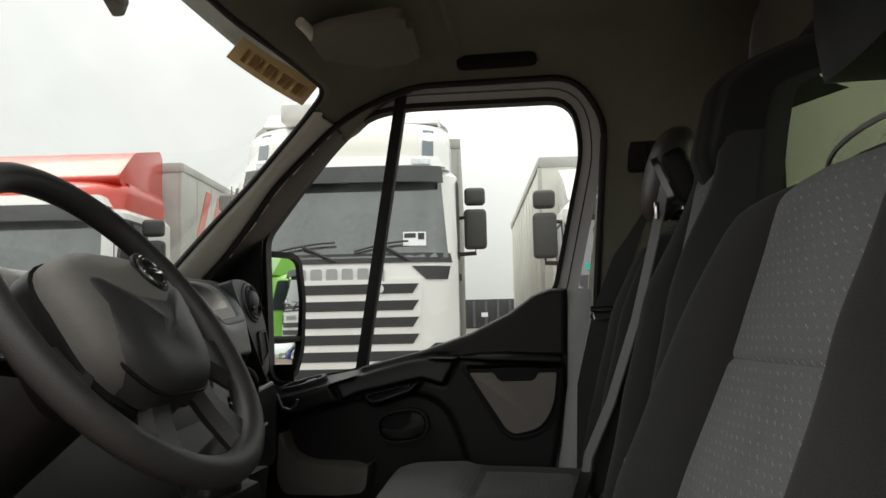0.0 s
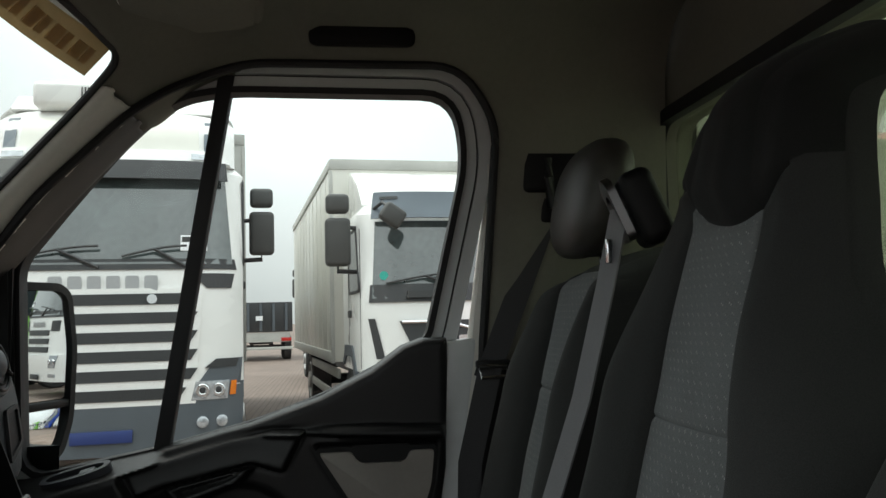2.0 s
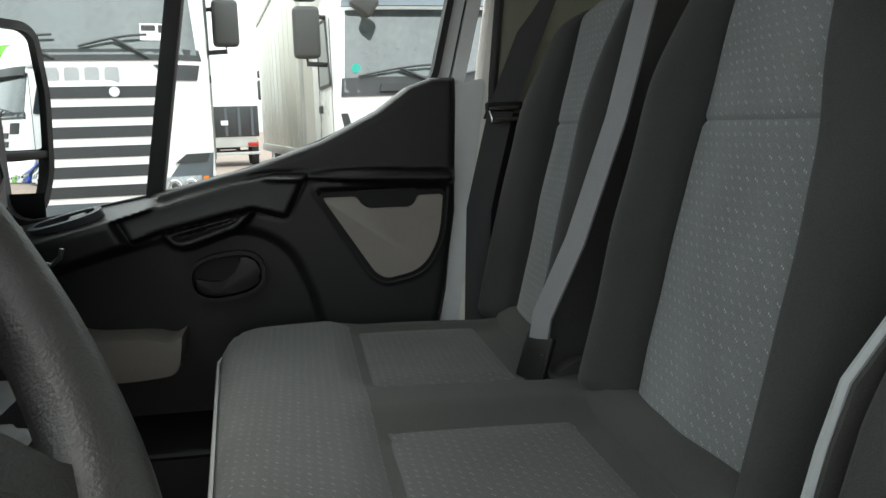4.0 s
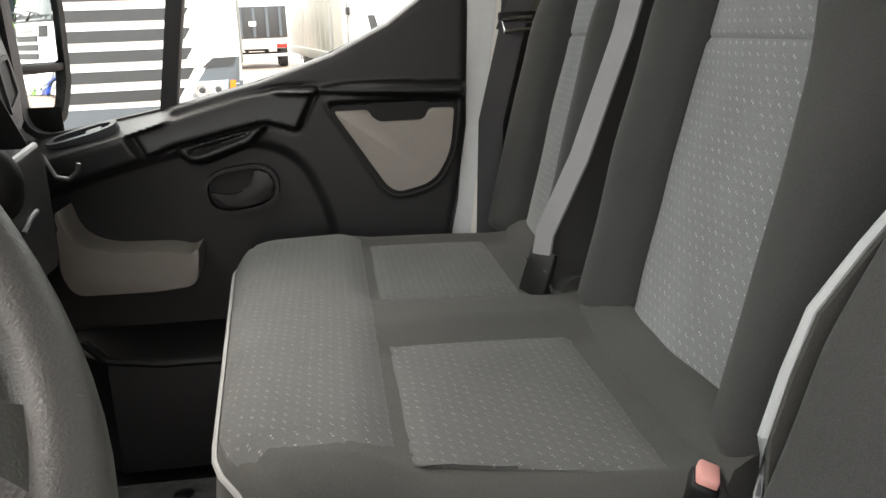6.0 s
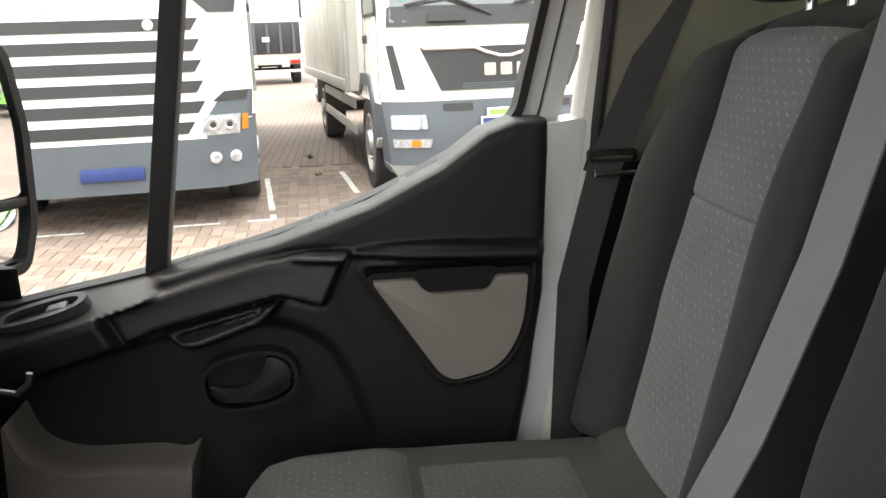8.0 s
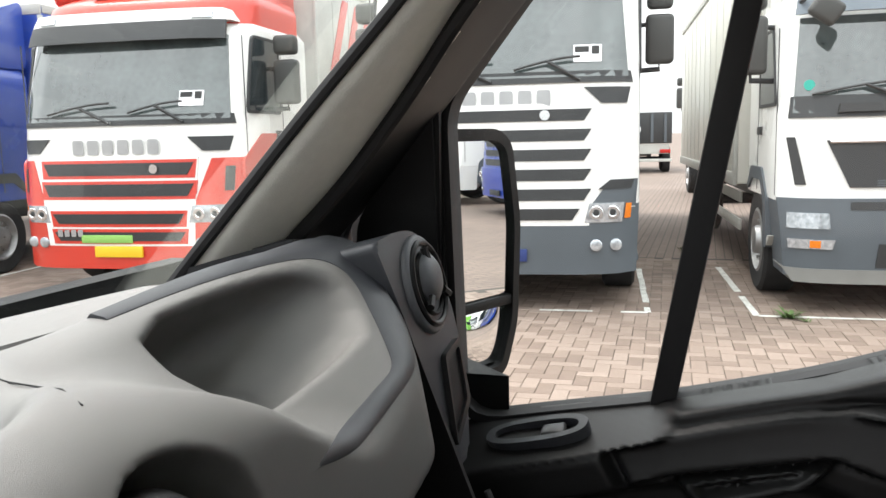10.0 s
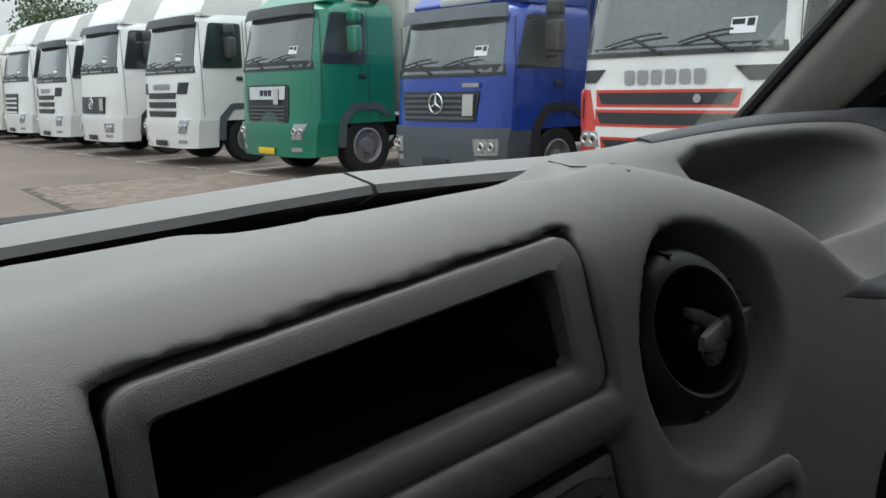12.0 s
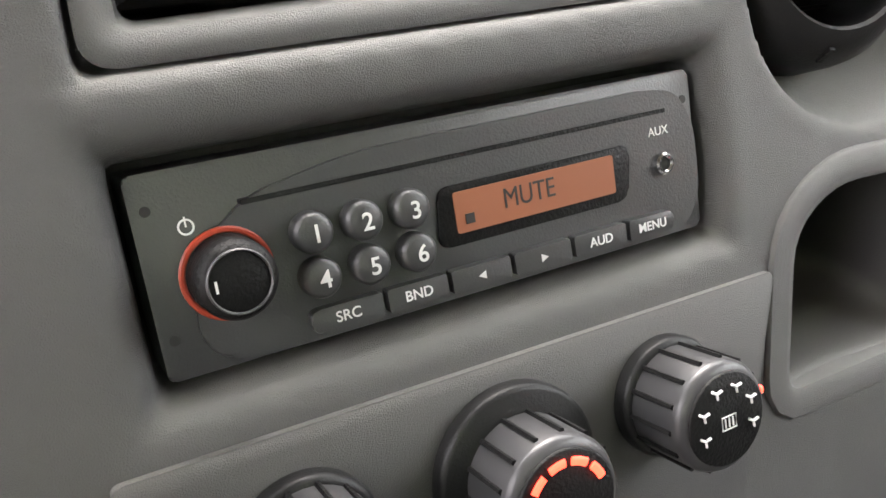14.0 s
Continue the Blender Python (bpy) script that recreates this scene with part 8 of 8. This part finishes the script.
    words("lettering", "AUX", 0.0040, RADIO @ Matrix.Translation((0.1630, -0.0178, -0.0033)), WHITEPRINT, face, 0.0001)
    j = part("aux_socket", turn(disc((0.1635, -0.0285, -0.004), (0, 0, 1), 0.0036, 0.0028, 28, 0.0006, hole=0.0020), RADIO), CHROME, r, "chromed socket")
    part("socket_hole", turn(disc((0.1635, -0.0285, -0.0034), (0, 0, 1), 0.0021, 0.0003, 20), RADIO), INK, j)
    # display behind a slanted frame
    part("display_frame", turn(slab(rounded([(0.0790, -0.0372), (0.1480, -0.0372), (0.1505, -0.0195), (0.0810, -0.0195)], 0.004), 2, -0.006, -0.0028, 0.0006), RADIO), P_BLACK, r)
    scr = part("display", turn(slab(rounded(rect(0.0855, -0.0338, 0.1430, -0.0217), 0.001), 2, -0.005, -0.0024), RADIO), LCD, r, "amber display reading MUTE")
    words("lettering", "MUTE", 0.0085, RADIO @ Matrix.Translation((0.1110, -0.0272, -0.00235)), INK, scr, 0.0001, sx=0.85)
    part("display_icon", turn(box((0.0885, -0.0315, -0.0024), (0.0915, -0.0285, -0.0022)), RADIO), INK, scr)


def steering_wheel():
    C = Vector((-0.515, -0.24, 1.37))
    a = radians(53)
    m = Matrix(((1, 0, 0, C.x), (0, math.cos(a), -math.sin(a), C.y), (0, math.sin(a), math.cos(a), C.z), (0, 0, 0, 1)))
    w = thing("steering_wheel", m, "dark moulded steering wheel with grey airbag cover", "steering wheel")
    SW = mat("wheel_rim_foam", (0.030, 0.030, 0.029), 0.46, vary=0.12, scale=9, bump=0.25, bump_scale=700)
    SG = mat("airbag_cover", (0.13, 0.128, 0.118), 0.5, vary=0.1, scale=9, bump=0.3, bump_scale=800)
    R = 0.176
    part("rim", rod([(R * math.cos(q), R * math.sin(q), 0) for q in [2 * math.pi * i / 64 for i in range(64)]], 0.0155, 14, closed=True, flat=0.92), SW, w)
    for q in (-20, 200, -62, 242):
        d = Vector((math.cos(radians(q)), math.sin(radians(q)), 0))
        n = Vector((-d.y, d.x, 0))
        wide = 0.030 if q in (-20, 200) else 0.022
        rows = []
        for t in (0.0, 0.3, 0.6, 0.85, 1.0):
            p = d * (0.055 + (R - 0.058) * t) + Vector((0, 0, 0.012 - 0.020 * math.sin(t * 2.6) * 0.5 - 0.012 * t))
            k = wide * (1.25 - 0.55 * math.sin(t * math.pi) ** 0.7 + 0.15 * t)
            rows.append([p + n * k + Vector((0, 0, -0.004)), p + n * k * 0.7 + Vector((0, 0, 0.008)), p - n * k * 0.7 + Vector((0, 0, 0.008)), p - n * k + Vector((0, 0, -0.004)), p - n * k * 0.7 + Vector((0, 0, -0.012)), p + n * k * 0.7 + Vector((0, 0, -0.012))])
        part("spoke", loft(rows), SW, w)
    # airbag cover: a broad pad, taller at the top, with a dark lower half set off by a groove
    def pad_edge(q):
        c, sn = math.cos(q), math.sin(q)
        e = (abs(c) ** 3.0 + abs(sn) ** 3.0) ** (-1 / 3.0)
        return 0.100 * e * c * (1 + 0.10 * sn), 0.072 * e * sn

    def pad_ring(f, z, dy=0.0):
        return [(pad_edge(q)[0] * f - 0.032, pad_edge(q)[1] * f + dy - 0.016, z - 0.016 * max(0.0, -math.sin(q)) * f) for q in [2 * math.pi * i / 48 for i in range(48)]]
    part("airbag_cover", loft([pad_ring(1.0, 0.008), pad_ring(0.985, 0.020), pad_ring(0.93, 0.032), pad_ring(0.80, 0.040), pad_ring(0.55, 0.045), pad_ring(0.2, 0.047)]), SG, w, "grey airbag cover")
    part("hub_shell", loft([pad_ring(1.07, 0.010, -0.004), pad_ring(1.10, -0.010, -0.006), pad_ring(1.0, -0.03), pad_ring(0.7, -0.06)]), P_DARK, w)
    SC = mat("airbag_lower_cover", (0.028, 0.028, 0.028), 0.42, vary=0.1, scale=9, bump=0.2, bump_scale=800)

    def chin(f, z):
        """A broad shield below the upper pad."""
        pts = rounded([(-0.115, 0.022), (-0.060, 0.004), (0.010, 0.002), (0.052, 0.020), (0.046, -0.060), (0.020, -0.098), (-0.075, -0.098), (-0.108, -0.060)], 0.022, 5)
        return [(-0.032 + (x + 0.032) * f, -0.045 + (y + 0.045) * f, z + 0.10 * (y + 0.04) * (1 if f < 1.02 else 0.5)) for x, y in pts]
    part("chin_pad", loft([chin(1.05, 0.0), chin(1.03, 0.020), chin(0.97, 0.034), chin(0.88, 0.040), chin(0.5, 0.044), chin(0.15, 0.045)]), SC, w, "charcoal lower airbag cover")
    part("cover_groove", rod([(x, y, z + 0.003) for x, y, z in chin(1.035, 0.020)], 0.0018, 6, closed=True), P_BLACK, w)
    em = part("badge_recess", disc((0.004, 0.022, 0.0425), (0, 0.0, 1), 0.024, 0.004, 32, 0.001), P_BLACK, w)
    sb = disc((0.004, 0.022, 0.0455), (0, 0.0, 1), 0.019, 0.004, 28, 0.001, hole=0.014)
    box((-0.014, 0.019, 0.0465), (0.022, 0.025, 0.0495), 0.001, bm=sb)
    part("badge", sb, CHROME, em, "round chrome badge")
    part("column", rod([(0, 0, -0.04), (0, 0.0, -0.30)], [0.055, 0.07], 20), P_DARK, w)
    for sx in (1, -1):
        part("stalk", rod([(sx * 0.05, 0.0, -0.075), (sx * 0.12, 0.01, -0.07), (sx * 0.165, 0.012, -0.06)], [0.008, 0.008, 0.011], 10), P_BLACK, w)
    part("ignition_lock", disc((0.085, -0.02, -0.10), (0.8, -0.3, 0.4), 0.018, 0.03, 20, 0.004), KNOBGREY, w)


def gear_lever():
    g = thing("gear_lever", Matrix.Translation((-0.02, -0.06, 1.14)), "black gear lever with a creased gaiter below the dashboard", "gear lever")
    rows = []
    for k in range(9):
        t = k / 8
        r = 0.060 - 0.042 * t
        rows.append([(r * (1 + 0.10 * math.sin(5 * q + 9 * t) * (1 - t)) * math.cos(q), -0.03 - 0.05 * t + r * (1 + 0.10 * math.sin(4 * q + 7 * t) * (1 - t)) * math.sin(q), -0.03 + 0.09 * t) for q in [2 * math.pi * i / 28 for i in range(28)]])
    part("gaiter", loft(rows), mat("gaiter_leatherette", (0.02, 0.02, 0.021), 0.38, vary=0.2, scale=20), g)
    part("lever", rod([(0, -0.08, 0.05), (0, -0.10, 0.11)], 0.008, 10), P_BLACK, g)
    part("knob", patch(lambda u, v: Vector((0.022 * math.sin(math.pi * v) * math.cos(2 * math.pi * u), -0.105 + 0.022 * math.sin(math.pi * v) * math.sin(2 * math.pi * u), 0.13 - 0.03 * math.cos(math.pi * v))), 20, 12, (0, 0, 0.0)), P_BLACK, g)
    part("console", slab(rounded([(-0.10, -0.10), (0.10, -0.10), (0.12, 0.08), (-0.12, 0.08)], 0.03), 2, -0.25, -0.03, 0.01), P_BLACK, g)


dashboard()
radio()
steering_wheel()
gear_lever()
# ---- painted bay lines, weeds, background ----
def painted(name, pts, w):
    """A worn painted line along points on the paving."""
    bm = bmesh.new()
    for a, b in zip(pts, pts[1:]):
        a, b = Vector((*a, 0)), Vector((*b, 0))
        d = (b - a).normalized()
        n = Vector((-d.y, d.x, 0)) * w / 2
        k = max(1, int((b - a).length / 0.21))
        for i in range(k):
            if random.random() < 0.10:
                continue
            p, q = a + (b - a) * (i / k), a + (b - a) * ((i + 0.97) / k)
            j0, j1 = 1 + random.uniform(-0.15, 0.1), 1 + random.uniform(-0.15, 0.1)
            lo = [bm.verts.new(v + Vector((0, 0, 0.0105))) for v in (p + n * j0, p - n * j1, q - n * j1, q + n * j0)]
            bm.faces.new(lo)
    return tagged(part(name, bm, WHITELINE, smooth=0), "worn white bay line painted on the paving", "road marking", kind="structure")


bays = [(-3.65, -0.609), (0.286, 3.15), (4.05, 6.655), (7.90, 10.53), (11.70, 14.61), (15.48, 18.50), (19.4, 22.4), (23.2, 26.2), (27.0, 30.0), (30.9, 33.9)]


def line_x(y):
    k = [(-6, 7.5), (0.3, 7.14), (6.65, 6.65), (10.5, 6.28), (14.6, 5.67), (18.5, 5.05), (26.1, 4.33), (40, 3.2)]
    for (a, p), (b, q) in zip(k, k[1:]):
        if y <= b:
            return p + (q - p) * (y - a) / (b - a)
    return k[-1][1]


for y0, y1 in bays:
    e = math.tan(ROW)
    painted("line", [(line_x(y0) + 2.6, y0 + 2.6 * e), (line_x(y0), y0), (line_x(y0 + 0.95), y0 + 0.95)], 0.06)
    painted("line", [(line_x(y1 - 1.25), y1 - 1.25), (line_x(y1), y1), (line_x(y1) + 2.6, y1 + 2.6 * e)], 0.06)


def weed(x, y, r, n):
    bm = bmesh.new()
    for k in range(n):
        q, l = random.uniform(0, 6.28), r * random.uniform(0.5, 1)
        a = Vector((x + random.uniform(-0.3, 0.3) * r, y + random.uniform(-0.3, 0.3) * r, 0.004))
        d = Vector((math.cos(q), math.sin(q), random.uniform(0.3, 0.9))) * l
        s = Vector((-math.sin(q), math.cos(q), 0)) * l * 0.12
        vs = [bm.verts.new(p) for p in (a - s * 0.5, a + s * 0.5, a + d * 0.6 + s, a + d * 1.0 + Vector((0, 0, -0.15 * l)), a + d * 0.6 - s)]
        bm.faces.new(vs)
    return tagged(part("weed", bm, LEAF, smooth=0), "small green weed growing in the paving joints", "weed", "weeds in the paving")


LEAF = mat("weed_leaf", (0.07, 0.13, 0.03), 0.6, vary=0.4, scale=30)
for x, y, r, n in ((7.16, -0.86, 0.13, 46), (7.05, -0.98, 0.06, 20), (6.6, 7.35, 0.12, 40), (11.2, 0.1, 0.10, 30), (9.6, -0.05, 0.07, 22)):
    weed(x, y, r, n)


# grass verge and trees beyond the end of the yard
bm = bmesh.new()
for k in range(5200):
    x, y = random.uniform(-12, 26), random.uniform(62, 78)
    h = random.uniform(0.1, 0.3)
    q = random.uniform(0, 3.14)
    s = Vector((math.cos(q), math.sin(q), 0)) * 0.12
    b = Vector((x, y, 0.10))
    bm.faces.new([bm.verts.new(p) for p in (b - s, b + s, b + Vector((random.uniform(-0.1, 0.1), 0, h)))])
GRASS = mat("verge_grass", (0.07, 0.12, 0.03), 0.8, vary=0.4, scale=0.6)
tagged(part("grass", bm, GRASS, smooth=0), "green grass verge at the end of the yard", "grass", kind="stuff")
tagged(part("verge", slab(rect(-40, 62, 60, 90), 2, 0.0, 0.12), GRASS), "raised green verge at the end of the yard", "verge", kind="structure")

LEAVES = mat("tree_leaves", (0.055, 0.09, 0.025), 0.65, vary=0.45, scale=1.5)
BARK = mat("tree_bark", (0.10, 0.085, 0.065), 0.9, vary=0.3, scale=6, bump=0.5, bump_scale=30)


def tree(x, y, h, r):
    t = thing("tree", Matrix.Translation((x, y, 0)), "leafy green tree beyond the parked trucks", "tree", "trees behind the yard")
    tr = rod([(0, 0, 0), (0.1, 0.05, h * 0.3), (-0.05, 0.1, h * 0.6), (0.1, 0, h * 0.85)], [0.22, 0.16, 0.10, 0.03], 8)
    for k in range(7):
        q = k * 2.4
        z = h * (0.35 + 0.07 * k)
        rod([(0, 0, z), (r * 0.4 * math.cos(q), r * 0.4 * math.sin(q), z + 0.6), (r * 0.75 * math.cos(q), r * 0.75 * math.sin(q), z + 1.2)], [0.08, 0.05, 0.015], 6, tr)
    part("trunk", tr, BARK, t)
    bm = bmesh.new()
    clumps = [(Vector((random.gauss(0, 0.42) * r, random.gauss(0, 0.42) * r, h * random.uniform(0.42, 1.0))), random.uniform(0.25, 0.5) * r) for _ in range(22)]
    for c, cr in clumps:
        for _ in range(85):
            d = Vector((random.gauss(0, 1), random.gauss(0, 1), random.gauss(0, 0.8))).normalized() * cr * random.uniform(0.5, 1.05)
            p = c + d
            a = Vector((random.gauss(0, 1), random.gauss(0, 1), random.gauss(0, 1))).normalized() * 0.16
            b = a.orthogonal().normalized() * 0.11
            bm.faces.new([bm.verts.new(v) for v in (p - a, p + b, p + a, p - b)])
    part("crown", bm, LEAVES, t, smooth=0)


for x, y, h, r in ((16, 44, 9.0, 3.2), (22, 41, 10.5, 3.6), (28, 47, 9.5, 3.4), (12, 58, 8.5, 3.0), (2, 88, 9, 3.5), (-8, 92, 10, 3.8), (8, 95, 11, 4.0), (18, 93, 10, 3.6), (-18, 96, 10, 3.6)):
    tree(x, y, h, r)


# ---- laid bricks: a right-angled herringbone, joints open ----
def brick_material(name):
    m = bpy.data.materials.new(name)
    m.use_nodes = True
    n, l = m.node_tree.nodes, m.node_tree.links
    b = n["Principled BSDF"]
    info, geo, tc = n.new("ShaderNodeObjectInfo"), n.new("ShaderNodeNewGeometry"), n.new("ShaderNodeTexCoord")
    add = n.new("ShaderNodeMath")
    add.operation = "ADD"
    l.new(info.outputs["Random"], add.inputs[0])
    l.new(geo.outputs["Random Per Island"], add.inputs[1])
    fr = n.new("ShaderNodeMath")
    fr.operation = "FRACT"
    l.new(add.outputs[0], fr.inputs[0])
    ramp = n.new("ShaderNodeValToRGB")
    e = ramp.color_ramp.elements
    e[0].color, e[1].color = (0.165, 0.120, 0.096, 1), (0.255, 0.196, 0.162, 1)
    mid = ramp.color_ramp.elements.new(0.5)
    mid.color = (0.212, 0.158, 0.128, 1)
    l.new(fr.outputs[0], ramp.inputs[0])
    big = n.new("ShaderNodeTexNoise")
    big.inputs["Scale"].default_value, big.inputs["Detail"].default_value = 0.7, 5
    fine = n.new("ShaderNodeTexNoise")
    fine.inputs["Scale"].default_value, fine.inputs["Detail"].default_value = 70, 4
    l.new(geo.outputs["Position"], big.inputs["Vector"])
    l.new(geo.outputs["Position"], fine.inputs["Vector"])
    s = n.new("ShaderNodeMath")
    s.operation = "MULTIPLY_ADD"
    s.inputs[1].default_value = 0.6
    l.new(fine.outputs[0], s.inputs[0])
    l.new(big.outputs[0], s.inputs[2])
    mr = n.new("ShaderNodeMapRange")
    mr.inputs["From Min"].default_value, mr.inputs["From Max"].default_value = 0.5, 1.1
    mr.inputs["To Min"].default_value, mr.inputs["To Max"].default_value = 0.72, 1.18
    l.new(s.outputs[0], mr.inputs["Value"])
    mx = n.new("ShaderNodeMixRGB")
    mx.blend_type = "MULTIPLY"
    mx.inputs[0].default_value = 1.0
    l.new(ramp.outputs[0], mx.inputs[1])
    l.new(mr.outputs[0], mx.inputs[2])
    l.new(mx.outputs[0], b.inputs["Base Color"])
    b.inputs["Roughness"].default_value = 0.85
    bp = n.new("ShaderNodeBump")
    bp.inputs["Strength"].default_value, bp.inputs["Distance"].default_value = 0.5, 0.002
    l.new(fine.outputs[0], bp.inputs["Height"])
    l.new(bp.outputs[0], b.inputs["Normal"])
    return m


def lay_bricks():
    U, G, T = 0.104, 0.0035, 0.008
    BR = brick_material("paving_brick")
    co, si = math.cos(ROW * 0.4), math.sin(ROW * 0.4)

    def shape(lx, ly):
        x0, x1, y0, y1, b = -lx / 2, lx / 2, -ly / 2, ly / 2, 0.004
        v = [(x0, y0, 0), (x1, y0, 0), (x1, y1, 0), (x0, y1, 0), (x0, y0, T - b), (x1, y0, T - b), (x1, y1, T - b), (x0, y1, T - b), (x0 + b, y0 + b, T), (x1 - b, y0 + b, T), (x1 - b, y1 - b, T), (x0 + b, y1 - b, T)]
        f = [(0, 1, 5, 4), (1, 2, 6, 5), (2, 3, 7, 6), (3, 0, 4, 7), (4, 5, 9, 8), (5, 6, 10, 9), (6, 7, 11, 10), (7, 4, 8, 11), (8, 9, 10, 11)]
        return v, f
    long_x, long_y = shape(2 * U - G, U - G), shape(U - G, 2 * U - G)
    meshes = []
    for v, f in (long_x, long_y):
        me = bpy.data.meshes.new("brick")
        me.from_pydata(v, [], f)
        me.materials.append(BR)
        meshes.append(me)
    places = []
    for i in range(-260, 260):
        for j in range(-260, 260):
            k = (i - j) % 4
            if k == 0:
                places.append(((i + 1) * U, (j + 0.5) * U, 0))
            elif k == 3:
                places.append(((i + 0.5) * U, (j + 1) * U, 1))
    V, F, near = [], [], 0
    for a, b, k in places:
        x, y = 6.3 + a * co - b * si, 4.2 + a * si + b * co
        if not (BX0 + 0.12 < x < BX1 - 0.12 and BY0 + 0.12 < y < BY1 - 0.12):
            continue
        dz, tilt = random.uniform(-0.0015, 0.0015), random.uniform(-0.006, 0.006)
        if near < 300 and 3.35 < x < 5.7 and -1.0 < y < 2.1:
            o = new("brick", meshes[k])
            o.parent = ground
            o.location, o.rotation_euler = (x, y, dz), (tilt, -tilt, ROW * 0.4)
            near += 1
            continue
        v, f = (long_x, long_y)[k]
        n0 = len(V)
        V += [(x + p[0] * co - p[1] * si, y + p[0] * si + p[1] * co, p[2] + dz + tilt * p[0]) for p in v]
        F += [tuple(n0 + q for q in w) for w in f]
    me = bpy.data.meshes.new("bricks")
    me.from_pydata(V, [], F)
    me.materials.append(BR)
    o = new("bricks", me)
    o.parent = ground
    o["kind"] = "stuff"


lay_bricks()
